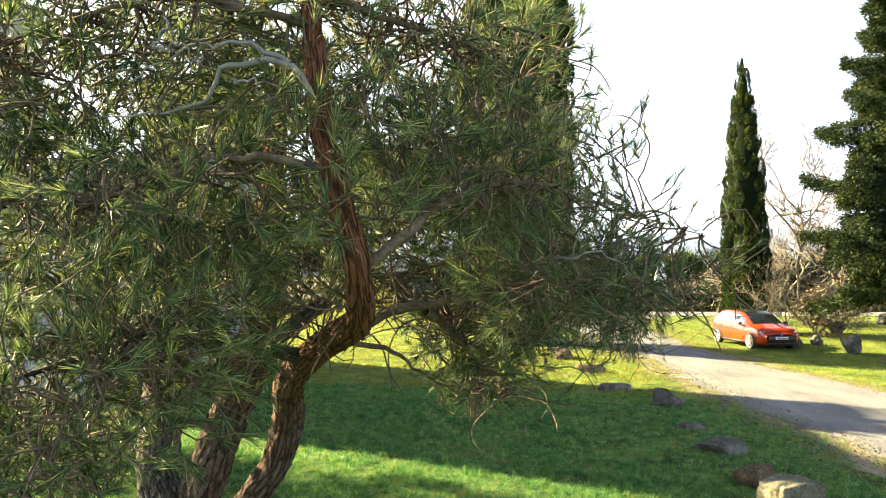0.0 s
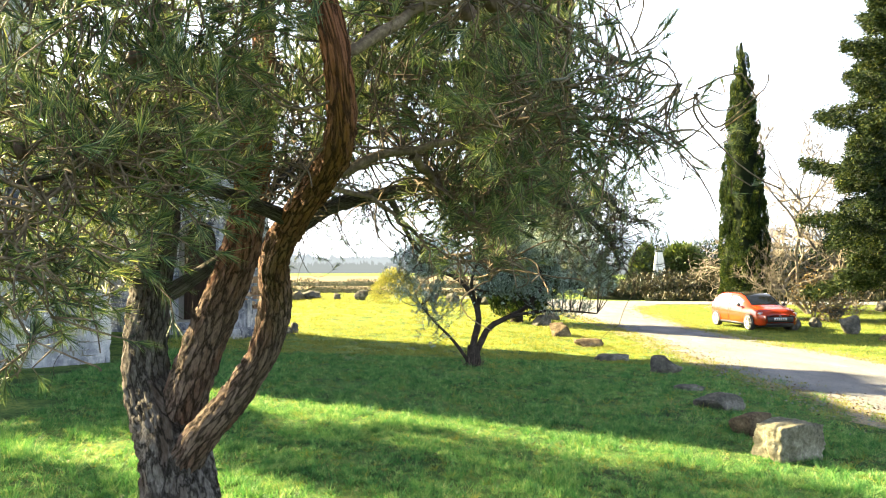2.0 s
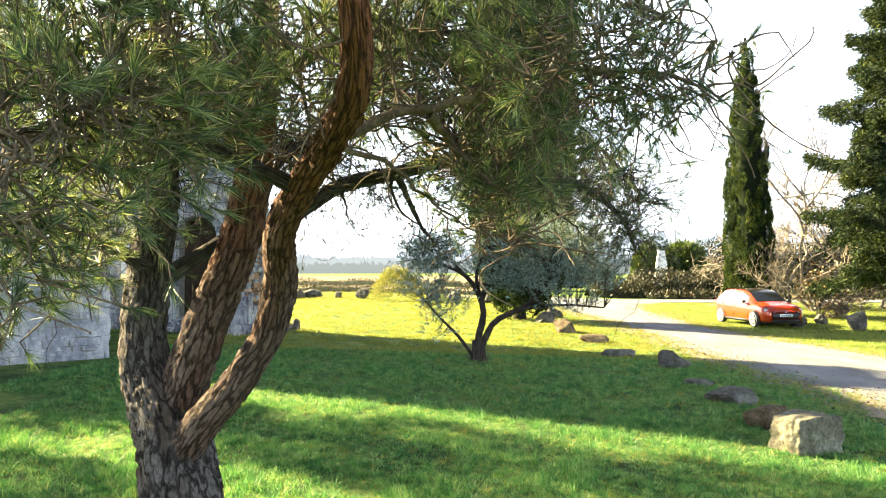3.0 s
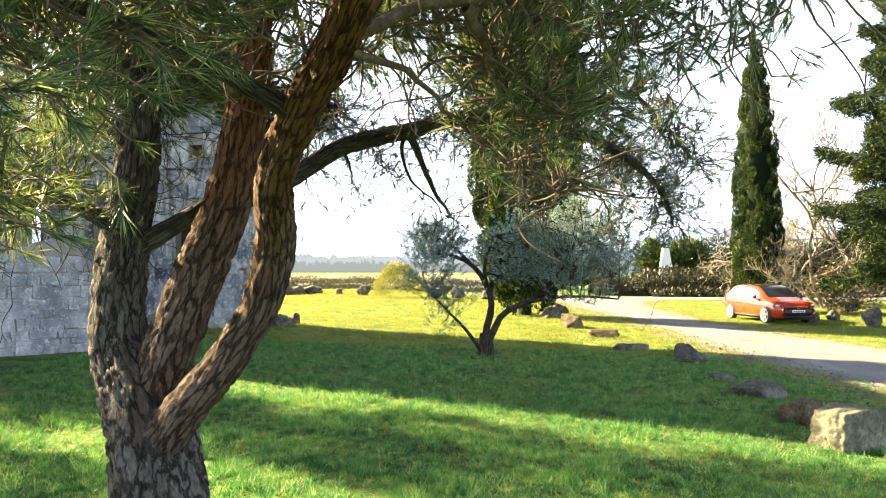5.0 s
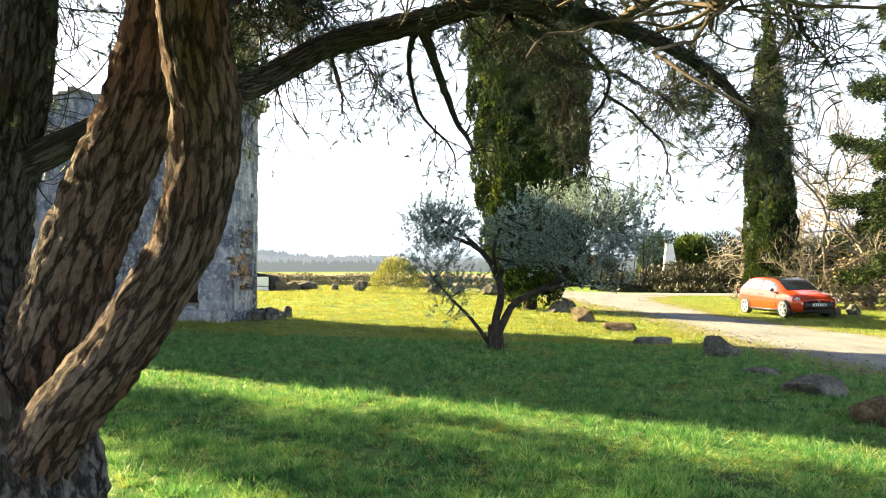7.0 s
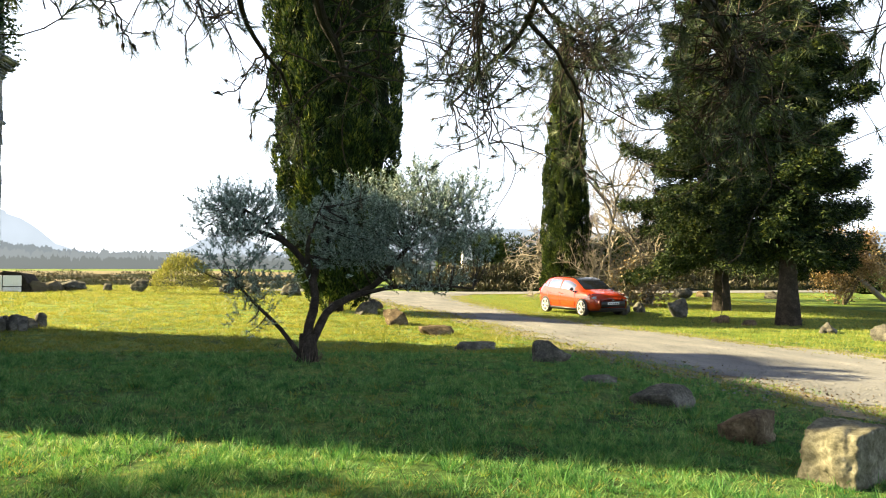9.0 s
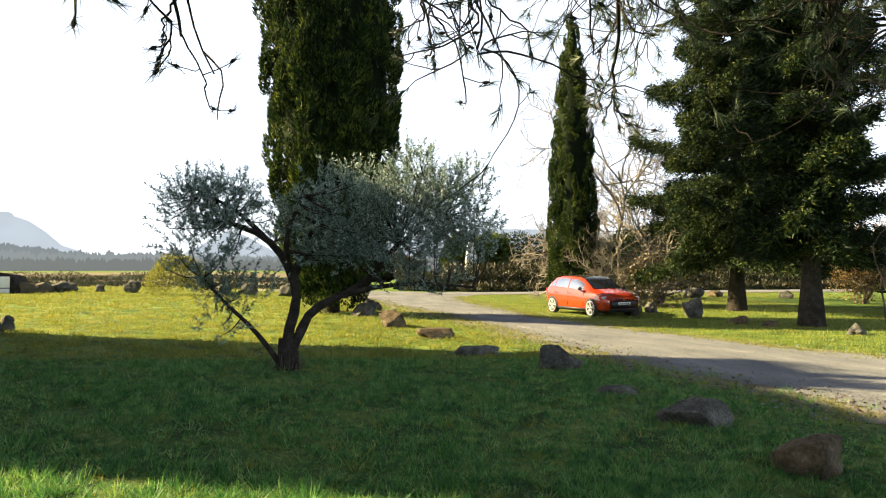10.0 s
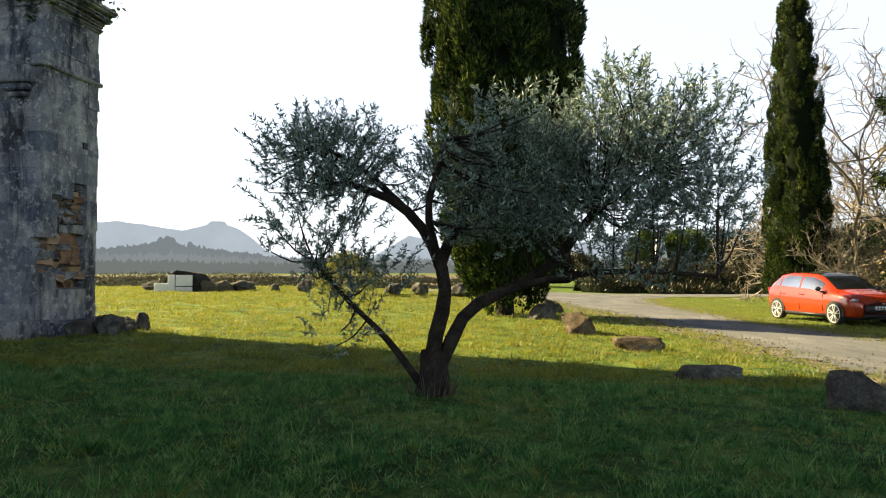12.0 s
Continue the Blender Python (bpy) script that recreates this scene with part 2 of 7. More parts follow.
def leaf_mat(name, colours, through=0.35, rough=0.5, spec=0.3, patch=1.7, share=0.45):
    """Foliage: each leaf or needle has a shade of its own and lets some light through."""
    m, n, l, p = nodes_of(name)
    g = n.new("ShaderNodeNewGeometry")
    tc = n.new("ShaderNodeTexCoord")
    big = n.new("ShaderNodeTexNoise")
    big.inputs["Scale"].default_value = patch
    big.inputs["Detail"].default_value = 4
    wide = n.new("ShaderNodeMapRange")
    wide.inputs["From Min"].default_value, wide.inputs["From Max"].default_value = 0.5 - 0.23 / (1 + share), 0.5 + 0.23 / (1 + share)
    wide.inputs["To Min"].default_value, wide.inputs["To Max"].default_value = 0.5 - share * 0.6, 0.5 + share * 0.6
    l.new(big.outputs["Fac"], wide.inputs["Value"])
    l.new(tc.outputs["Object"], big.inputs["Vector"])
    mx = n.new("ShaderNodeMix")
    mx.data_type = "FLOAT"
    mx.inputs["Factor"].default_value = share
    l.new(g.outputs["Random Per Island"], mx.inputs["A"])
    l.new(wide.outputs["Result"], mx.inputs["B"])
    ramp = n.new("ShaderNodeValToRGB")
    e = ramp.color_ramp.elements
    while len(e) < len(colours):
        e.new(0.5)
    for i, c in enumerate(colours):
        e[i].position, e[i].color = 0.15 + 0.7 * i / (len(colours) - 1), (*c, 1)
    l.new(mx.outputs["Result"], ramp.inputs["Fac"])
    l.new(ramp.outputs["Color"], p.inputs["Base Color"])
    p.inputs["Roughness"].default_value, p.inputs["Specular IOR Level"].default_value = rough, spec
    if through:
        tr = n.new("ShaderNodeBsdfTranslucent")
        ms = n.new("ShaderNodeMixShader")
        ms.inputs["Fac"].default_value = through
        warm = n.new("ShaderNodeMix")
        warm.data_type, warm.blend_type = "RGBA", "MULTIPLY"
        warm.inputs["Factor"].default_value = 1.0
        warm.inputs[7].default_value = (1.3, 1.15, 0.75, 1)
        l.new(ramp.outputs["Color"], warm.inputs[6])
        l.new(warm.outputs[2], tr.inputs["Color"])
        l.new(p.outputs["BSDF"], ms.inputs[1])
        l.new(tr.outputs["BSDF"], ms.inputs[2])
        l.new(ms.outputs["Shader"], n["Material Output"].inputs["Surface"])
    return m


def plain(name, c, rough=0.5, metal=0.0, spec=0.5, coat=0.0):
    m, n, l, p = nodes_of(name)
    p.inputs["Base Color"].default_value = (*c, 1)
    p.inputs["Roughness"].default_value, p.inputs["Metallic"].default_value = rough, metal
    p.inputs["Specular IOR Level"].default_value, p.inputs["Coat Weight"].default_value = spec, coat
    return m


# Flat glow with the distance haze baked into its colour.
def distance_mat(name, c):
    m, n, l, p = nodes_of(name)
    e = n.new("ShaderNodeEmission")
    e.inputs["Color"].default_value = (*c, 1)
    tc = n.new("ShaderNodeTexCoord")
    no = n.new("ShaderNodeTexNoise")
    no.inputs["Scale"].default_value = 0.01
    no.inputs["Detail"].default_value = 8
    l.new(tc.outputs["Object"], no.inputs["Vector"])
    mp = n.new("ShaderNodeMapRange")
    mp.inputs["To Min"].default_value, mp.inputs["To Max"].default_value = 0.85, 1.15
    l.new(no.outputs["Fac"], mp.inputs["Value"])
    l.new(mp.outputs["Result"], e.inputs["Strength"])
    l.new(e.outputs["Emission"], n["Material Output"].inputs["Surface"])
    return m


M_LAWN = surface("lawn", [(0.016, 0.032, 0.010), (0.034, 0.070, 0.018), (0.066, 0.112, 0.026), (0.13, 0.155, 0.042)], 1.1, 14, 0.95, 0.9, 0.05, spec=0.1, span=(0.40, 0.62))
# Drier tone and sunlit yellow multiplied into the far lawn from y 13 to 20.
lt = M_LAWN.node_tree
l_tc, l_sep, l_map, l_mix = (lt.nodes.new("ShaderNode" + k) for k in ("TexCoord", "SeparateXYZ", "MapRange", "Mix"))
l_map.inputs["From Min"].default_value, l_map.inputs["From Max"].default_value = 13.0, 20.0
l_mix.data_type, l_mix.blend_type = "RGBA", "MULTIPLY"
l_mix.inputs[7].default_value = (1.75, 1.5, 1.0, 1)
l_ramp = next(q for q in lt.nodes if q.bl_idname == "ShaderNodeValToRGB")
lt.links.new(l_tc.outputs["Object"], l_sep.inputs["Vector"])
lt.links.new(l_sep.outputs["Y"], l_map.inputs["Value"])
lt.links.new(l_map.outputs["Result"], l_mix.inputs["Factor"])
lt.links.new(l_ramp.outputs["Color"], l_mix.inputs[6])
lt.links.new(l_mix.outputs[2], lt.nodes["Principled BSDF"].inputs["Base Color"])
M_GRASS = leaf_mat("grass_blades", [(0.009, 0.046, 0.014), (0.039, 0.148, 0.040), (0.105, 0.245, 0.070), (0.26, 0.35, 0.14)], 0.42, patch=7.0, share=0.6)
# Dry tone with the sunlit lawn's yellow put into the blade colour.
M_GRASS_DRY_SUNLIT = leaf_mat("dry_sunlit_grass_blades", [(0.092, 0.130, 0.022), (0.142, 0.180, 0.032), (0.19, 0.212, 0.044), (0.255, 0.245, 0.07)], 0.45, patch=1.3, share=0.5)
M_ROAD = surface("gravel_road", [(0.065, 0.068, 0.074), (0.12, 0.124, 0.132), (0.165, 0.168, 0.174), (0.27, 0.268, 0.268)], 0.7, 38, 0.95, 0.8, 0.02, spec=0.15, stretch=(1.5, 0.6, 1))
M_VERGE = surface("sandy_verge", [(0.035, 0.05, 0.014), (0.075, 0.085, 0.03), (0.20, 0.17, 0.115), (0.34, 0.30, 0.235)], 1.5, 22, 0.95, 0.8, 0.03, spec=0.1, stretch=(1.6, 0.55, 1))
M_FIELD = surface("ploughed_field", [(0.09, 0.078, 0.045), (0.14, 0.118, 0.07), (0.19, 0.155, 0.095)], 0.05, 1.5, 0.95, 0.3, 0.05, stretch=(0.3, 2, 1), spec=0.1)
M_ROCK = surface("boulder_stone", [(0.012, 0.013, 0.012), (0.045, 0.045, 0.04), (0.085, 0.082, 0.07), (0.16, 0.155, 0.135), (0.46, 0.46, 0.43)], 3.5, 34, 0.95, 0.9, 0.03, spec=0.15, span=(0.34, 0.70))
M_ROCK_TAN = surface("tan_boulder_stone", [(0.018, 0.014, 0.009), (0.062, 0.046, 0.029), (0.125, 0.098, 0.062), (0.27, 0.24, 0.17)], 4.5, 30, 0.95, 0.9, 0.03, spec=0.15)
M_BARK = bark("pine_bark", (0.005, 0.0045, 0.0045), (0.028, 0.025, 0.024), (0.135, 0.127, 0.123), 24, 5.8, (0.06, 0.042, 0.033))
M_BARK_RED = bark("red_pine_bark", (0.006, 0.004, 0.0035), (0.034, 0.024, 0.02), (0.15, 0.112, 0.094), 18, 5.2, (0.10, 0.048, 0.03), (0.19, 0.078, 0.038))
M_DEAD = surface("silvery_dead_wood", [(0.10, 0.10, 0.105), (0.22, 0.215, 0.22)], 12, 60, 0.85, 0.5, 0.004, spec=0.2)
M_TWIG = surface("grey_twig_bark", [(0.03, 0.024, 0.018), (0.085, 0.066, 0.048), (0.22, 0.18, 0.135)], 10, 60, 0.9, 0.4, 0.004, spec=0.2)
M_PALE_TWIG = surface("pale_bare_twig", [(0.11, 0.095, 0.08), (0.24, 0.21, 0.175)], 4, 30, 0.9, 0.3, 0.004, spec=0.2)
M_NEEDLE = leaf_mat("pine_needles", [(0.008, 0.020, 0.015), (0.030, 0.062, 0.034), (0.095, 0.150, 0.066), (0.30, 0.34, 0.15)], 0.40)
M_CONE = surface("pine_cone", [(0.03, 0.02, 0.015), (0.10, 0.07, 0.05)], 40, 120, 0.8, 0.5, 0.005)
M_OLIVE = leaf_mat("olive_leaves", [(0.030, 0.060, 0.046), (0.085, 0.140, 0.118), (0.20, 0.28, 0.25), (0.42, 0.50, 0.48)], 0.18, 0.5, 0.4)
M_OLIVE_BARK = surface("olive_bark", [(0.010, 0.009, 0.008), (0.028, 0.023, 0.019), (0.065, 0.056, 0.048)], 8, 40, 0.95, 0.8, 0.01, spec=0.1)
M_CYPRESS = leaf_mat("cypress_foliage", [(0.003, 0.009, 0.004), (0.008, 0.020, 0.007), (0.028, 0.055, 0.013), (0.15, 0.18, 0.034)], 0.22, 0.6, 0.15)
M_FIR = leaf_mat("fir_foliage", [(0.002, 0.006, 0.003), (0.006, 0.015, 0.007), (0.018, 0.036, 0.011), (0.085, 0.105, 0.022)], 0.18, 0.6, 0.15)
M_TRUNK = surface("dark_trunk_bark", [(0.008, 0.007, 0.006), (0.026, 0.022, 0.018), (0.06, 0.05, 0.041)], 5, 30, 0.95, 0.8, 0.03, spec=0.1)
# Near-black fill: the shade deep inside foliage, put into the colour.
M_CORE = surface("inner_shade_fill", [(0.006, 0.010, 0.005), (0.014, 0.020, 0.009)], 4, 20, 0.95, 0.5, 0.05, spec=0.05)
M_BUSH = leaf_mat("yellow_green_bush_leaves", [(0.085, 0.105, 0.026), (0.15, 0.165, 0.045), (0.22, 0.225, 0.075)], 0.4)
M_HEDGE = leaf_mat("hedge_leaves", [(0.008, 0.012, 0.005), (0.018, 0.022, 0.008), (0.034, 0.032, 0.016), (0.06, 0.05, 0.03)], 0.15)
M_DARKLEAF = leaf_mat("evergreen_leaves", [(0.005, 0.012, 0.004), (0.011, 0.024, 0.007), (0.026, 0.044, 0.013)], 0.1, 0.65, 0.2)
M_LIME = leaf_mat("bright_shrub_leaves", [(0.022, 0.045, 0.010), (0.055, 0.09, 0.018), (0.12, 0.15, 0.035)], 0.25)
M_RUST = leaf_mat("rusty_oak_leaves", [(0.09, 0.058, 0.028), (0.19, 0.13, 0.058), (0.32, 0.235, 0.115)], 0.3)
M_IVY = leaf_mat("ivy_leaves", [(0.01, 0.025, 0.008), (0.025, 0.05, 0.015), (0.05, 0.08, 0.03)], 0.15, 0.4, 0.4)
M_RUBBLE = surface("warm_rubble_stone", [(0.06, 0.036, 0.024), (0.21, 0.125, 0.075), (0.34, 0.225, 0.145), (0.50, 0.40, 0.30)], 2.6, 18, 0.95, 0.9, 0.03, per_object=0.35)
def stained(name, dark, mid, pale, streaks=0.55):
    """Old ashlar: mottled stone, pale washed patches, dark runs of water stain and lichen specks."""
    m, n, l, p = nodes_of(name)
    tc = n.new("ShaderNodeTexCoord")

    def field(scale, stretch, lo, hi, dist=0.0):
        mp, q, mr = n.new("ShaderNodeMapping"), n.new("ShaderNodeTexNoise"), n.new("ShaderNodeMapRange")
        mp.inputs["Scale"].default_value = stretch
        l.new(tc.outputs["Object"], mp.inputs["Vector"])
        l.new(mp.outputs["Vector"], q.inputs["Vector"])
        q.inputs["Scale"].default_value, q.inputs["Detail"].default_value = scale, 8
        q.inputs["Roughness"].default_value, q.inputs["Distortion"].default_value = 0.68, dist
        mr.inputs["From Min"].default_value, mr.inputs["From Max"].default_value = lo, hi
        l.new(q.outputs["Fac"], mr.inputs["Value"])
        return mr.outputs["Result"]

    def blend(fac, a, b, amount=1.0):
        x = n.new("ShaderNodeMix")
        x.data_type = "RGBA"
        if amount < 1.0:
            k = n.new("ShaderNodeMath")
            k.operation = "MULTIPLY"
            k.inputs[1].default_value = amount
            l.new(fac, k.inputs[0])
            fac = k.outputs[0]
        l.new(fac, x.inputs["Factor"])
        for sock, c in (("A", a), ("B", b)):
            if isinstance(c, tuple):
                x.inputs[6 if sock == "A" else 7].default_value = (*c, 1)
            else:
                l.new(c, x.inputs[6 if sock == "A" else 7])
        return x.outputs[2]

    oi = n.new("ShaderNodeObjectInfo")
    base = blend(field(1.4, (1, 1, 1), 0.36, 0.64, 0.5), dark, mid)
    base = blend(oi.outputs["Random"], base, pale, 0.34)
    base = blend(field(1.7, (1, 1, 0.7), 0.50, 0.62, 0.2), base, pale, 0.5)
    base = blend(field(1.0, (1.5, 1.5, 0.42), 0.50, 0.62, 0.6), base, tuple(0.45 * c for c in dark), streaks)
    fine = field(26, (1, 1, 1), 0.35, 0.65)
    base = blend(field(9, (1, 1, 1), 0.54, 0.64), base, pale, 0.6)
    base = blend(fine, base, dark, 0.3)
    l.new(base, p.inputs["Base Color"])
    b = n.new("ShaderNodeBump")
    b.inputs["Strength"].default_value, b.inputs["Distance"].default_value = 0.8, 0.02
    l.new(fine, b.inputs["Height"])
    l.new(b.outputs["Normal"], p.inputs["Normal"])
    p.inputs["Roughness"].default_value, p.inputs["Specular IOR Level"].default_value = 0.95, 0.15
    return m


M_ASHLAR = stained("weathered_limestone", (0.035, 0.046, 0.08), (0.26, 0.295, 0.36), (0.80, 0.78, 0.73), 0.85)
M_PALE_STONE = stained("pale_rubble_stone", (0.15, 0.165, 0.20), (0.40, 0.42, 0.46), (0.72, 0.71, 0.70), 0.2)
M_MORTAR = surface("mortar_core", [(0.10, 0.095, 0.085), (0.22, 0.21, 0.185), (0.30, 0.28, 0.25)], 2, 30, 0.97, 0.8, 0.03, spec=0.1)
# Dark brown for the shaded interior seen through the church doorway.
M_DOORWAY_SHADE = surface("doorway_shade", [(0.010, 0.007, 0.005), (0.028, 0.019, 0.013), (0.05, 0.035, 0.024)], 3, 30, 0.9, 0.5, 0.01, stretch=(6, 6, 0.5), spec=0.1)
M_WHITE = surface("whitewashed_board", [(0.62, 0.62, 0.60), (0.80, 0.80, 0.78)], 2, 20, 0.7, 0.1, 0.005)
M_SOIL = surface("soil_bank", [(0.05, 0.045, 0.03), (0.12, 0.10, 0.06)], 1.5, 12, 0.95, 0.7, 0.05)
M_PAINT = plain("orange_red_car_paint", (0.34, 0.032, 0.007), 0.25, 0.0, 0.5, 0.9)
M_GLASS = plain("dark_car_glass", (0.012, 0.014, 0.016), 0.06, 0.0, 0.6)
M_SIDE_GLASS = plain("tinted_side_glass", (0.02, 0.024, 0.028), 0.05, 0.0, 1.0)
M_SIDE_GLASS.node_tree.nodes["Principled BSDF"].inputs["IOR"].default_value = 3.0
# Pine needles again, darkened in colour because the far boughs are backlit.
M_NEEDLE_BACKLIT = leaf_mat("backlit_pine_needles", [(0.010, 0.020, 0.016), (0.024, 0.045, 0.026), (0.05, 0.08, 0.038), (0.12, 0.14, 0.06)], 0.15)
M_LITTER = leaf_mat("dead_leaf_litter", [(0.03, 0.022, 0.014), (0.08, 0.058, 0.035), (0.16, 0.12, 0.075)], 0.1)
# Darker copy of the twig bark, for twigs in silhouette against the sky.
M_TWIG_BACKLIT = surface("backlit_pine_twig", [(0.010, 0.009, 0.009), (0.028, 0.023, 0.020), (0.06, 0.05, 0.042)], 10, 60, 0.9, 0.4, 0.004, spec=0.15)
M_ROCK_PALE = surface("pale_boulder_stone", [(0.024, 0.022, 0.016), (0.078, 0.076, 0.056), (0.155, 0.150, 0.115), (0.29, 0.29, 0.24)], 4.0, 26, 0.95, 0.9, 0.03, spec=0.15)
M_ROOF = plain("black_roof_paint", (0.03, 0.03, 0.032), 0.18, 0.0, 0.8, 0.6)
M_STRAW = leaf_mat("straw_blades", [(0.16, 0.12, 0.05), (0.30, 0.25, 0.12), (0.42, 0.36, 0.2)], 0.3)
M_BLACK = plain("black_plastic", (0.012, 0.012, 0.013), 0.5)
M_TYRE = plain("tyre_rubber", (0.018, 0.018, 0.018), 0.85)
M_RIM = plain("alloy_rim", (0.62, 0.62, 0.64), 0.3, 0.6)
M_LAMP = plain("headlight_glass", (0.55, 0.56, 0.58), 0.12, 0.3)
M_TAIL = plain("red_tail_lamp", (0.35, 0.01, 0.01), 0.15)
M_PLATE = plain("white_plate", (0.75, 0.75, 0.73), 0.4)
# Haze over woods and hills is painted into these glowing backdrop colours.
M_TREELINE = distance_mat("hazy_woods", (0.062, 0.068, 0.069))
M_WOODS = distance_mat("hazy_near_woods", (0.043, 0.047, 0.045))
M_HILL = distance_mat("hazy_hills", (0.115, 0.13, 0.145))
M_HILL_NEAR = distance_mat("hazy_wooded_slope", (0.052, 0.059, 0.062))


# ---------------------------------------------------------------- ground, road, distance
def lines(a, b, step):
    return list(np.arange(a, b, step))


xs = np.array([-4000, -1500, -600, -250, -120, -60] + lines(-30, 40, 0.8) + [50, 80, 150, 300, 700, 1500, 4000])
ys = np.array([-600, -200, -60, -20] + lines(-8, 60, 0.8) + [66, 75, 90, 120, 170, 260, 420, 800, 1600, 4000])
GX, GY = np.meshgrid(xs, ys)
GZ = ground_z(GX, GY)
nx, ny = len(xs), len(ys)
q = np.arange(nx - 1)[None] + nx * np.arange(ny - 1)[:, None]
gf = np.stack([q, q + 1, q + nx + 1, q + nx], -1).reshape(-1, 4)
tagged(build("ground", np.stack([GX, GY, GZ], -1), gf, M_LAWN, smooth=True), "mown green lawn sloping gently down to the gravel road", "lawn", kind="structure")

ROAD_Y = np.array([-30, -5, 5, 11, 12.5, 14, 16, 18, 22, 28, 34, 40, 46, 50])
ROAD_L = np.array([12, 9.4, 7.8, 6.7, 6.45, 6.2, 5.95, 5.75, 5.6, 5.3, 4.4, 3.9, 3.0, 1.5])
ROAD_R = np.array([17, 13.5, 12.2, 11.5, 11.3, 11.2, 11.1, 10.6, 9.2, 8.15, 8.3, 8.6, 10.0, 12.5])


def ribbon(name, y, left, right, mat, lift, wob, seed, cols=10):
    r = np.random.default_rng(seed)
    edges = []
    for e in (left, right):
        w = 0.6 * wob * np.interp(y, np.arange(-40, 80, 1.3), r.uniform(-1, 1, 93)) + 0.45 * wob * np.interp(y, np.arange(-40, 80, 0.37), r.uniform(-1, 1, 325)) + 0.25 * wob * r.uniform(-1, 1, len(y))
        edges.append(e + w)
    l2, r2 = edges
    f = np.linspace(0, 1, cols)
    X = l2[:, None] * (1 - f) + r2[:, None] * f
    Y = np.repeat(y[:, None], cols, 1)
    Z = ground_z(X, Y) + lift
    k = np.arange(cols - 1)[None] + cols * np.arange(len(y) - 1)[:, None]
    return build(name, np.stack([X, Y, Z], -1), np.stack([k, k + 1, k + cols + 1, k + cols], -1).reshape(-1, 4), mat, smooth=True)


ry = np.arange(-25, 50, 0.12)
tagged(ribbon("verge", ry, np.interp(ry, ROAD_Y, ROAD_L) - 0.75, np.interp(ry, ROAD_Y, ROAD_R) + 0.5, M_VERGE, 0.008, 0.5, 3), "sandy worn verge with thin grass beside the road", "verge", kind="structure")
tagged(ribbon("road", ry, np.interp(ry, ROAD_Y, ROAD_L), np.interp(ry, ROAD_Y, ROAD_R), M_ROAD, 0.022, 0.42, 4), "pale grey gravel road curving past the lawn", "road", kind="structure")


def cross_strip(name, x0, x1, y0, y1, mat, lift, label, cat, wob=0.3, seed=1):
    r = np.random.default_rng(seed)
    x = np.arange(x0, x1, 1.0)
    rows = 6
    f = np.linspace(0, 1, rows)[:, None]
    ya = y0 + wob * np.interp(x, np.arange(x0 - 2, x1 + 3, 2.3), r.uniform(-1, 1, len(np.arange(x0 - 2, x1 + 3, 2.3))))
    yb = y1 + wob * np.interp(x, np.arange(x0 - 2, x1 + 3, 2.3), r.uniform(-1, 1, len(np.arange(x0 - 2, x1 + 3, 2.3))))
    Y = ya[None] * (1 - f) + yb[None] * f
    X = np.repeat(x[None], rows, 0)
    k = np.arange(len(x) - 1)[None] + len(x) * np.arange(rows - 1)[:, None]
    ob = build(name, np.stack([X, Y, ground_z(X, Y) + lift], -1), np.stack([k, k + 1, k + len(x) + 1, k + len(x)], -1).reshape(-1, 4), mat, smooth=True)
    return tagged(ob, label, cat, kind="structure")


cross_strip("lane", -3, 70, 48.5, 53.0, M_ROAD, 0.035, "pale lane crossing behind the lawn", "road", seed=5)
cross_strip("field", -160, 6, 62, 74, M_FIELD, 0.05, "bare brown field beyond the lawn", "field", 0.5, 6)
cross_strip("field", -220, 10, 84, 190, M_FIELD, 0.05, "bare brown vineyard field in the distance", "field", 1.0, 7)


def ridge(name, mat, dist, prof, label, cat, rough, seed, step=0.15):
    """A far skyline: bearing in degrees from +y to the right, height angle in degrees."""
    r = np.random.default_rng(seed)
    b = np.arange(prof[0][0], prof[-1][0], step)
    h = np.interp(b, [p[0] for p in prof], [p[1] for p in prof])
    h = h + rough * (np.convolve(r.normal(size=len(b)), np.ones(3) / 3, "same") + 0.5 * r.normal(size=len(b)))
    z = 1.6 + dist * np.tan(np.radians(np.maximum(h, 0.02)))
    x, y = dist * np.sin(np.radians(b)), dist * np.cos(np.radians(b))
    n = len(b)
    V = np.concatenate([np.c_[x, y, np.full(n, -20.0)], np.c_[x * 1.0, y * 1.0, z], np.c_[x * 1.15, y * 1.15, np.full(n, -20.0)]])
    k = np.arange(n - 1)
    F = np.concatenate([np.c_[k, k + 1, n + k + 1, n + k], np.c_[n + k, n + k + 1, 2 * n + k + 1, 2 * n + k]])
    return tagged(build(name, V, F, mat, smooth=False), label, cat, kind="structure")


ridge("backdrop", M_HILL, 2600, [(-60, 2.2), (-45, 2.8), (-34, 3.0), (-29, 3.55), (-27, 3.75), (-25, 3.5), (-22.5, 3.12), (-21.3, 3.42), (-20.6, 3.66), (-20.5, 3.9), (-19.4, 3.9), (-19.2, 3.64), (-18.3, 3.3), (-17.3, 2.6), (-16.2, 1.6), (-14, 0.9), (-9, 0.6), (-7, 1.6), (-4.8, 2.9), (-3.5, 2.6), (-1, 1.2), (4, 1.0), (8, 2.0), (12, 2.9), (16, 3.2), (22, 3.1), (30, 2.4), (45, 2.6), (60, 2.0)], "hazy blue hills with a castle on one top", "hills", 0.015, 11)
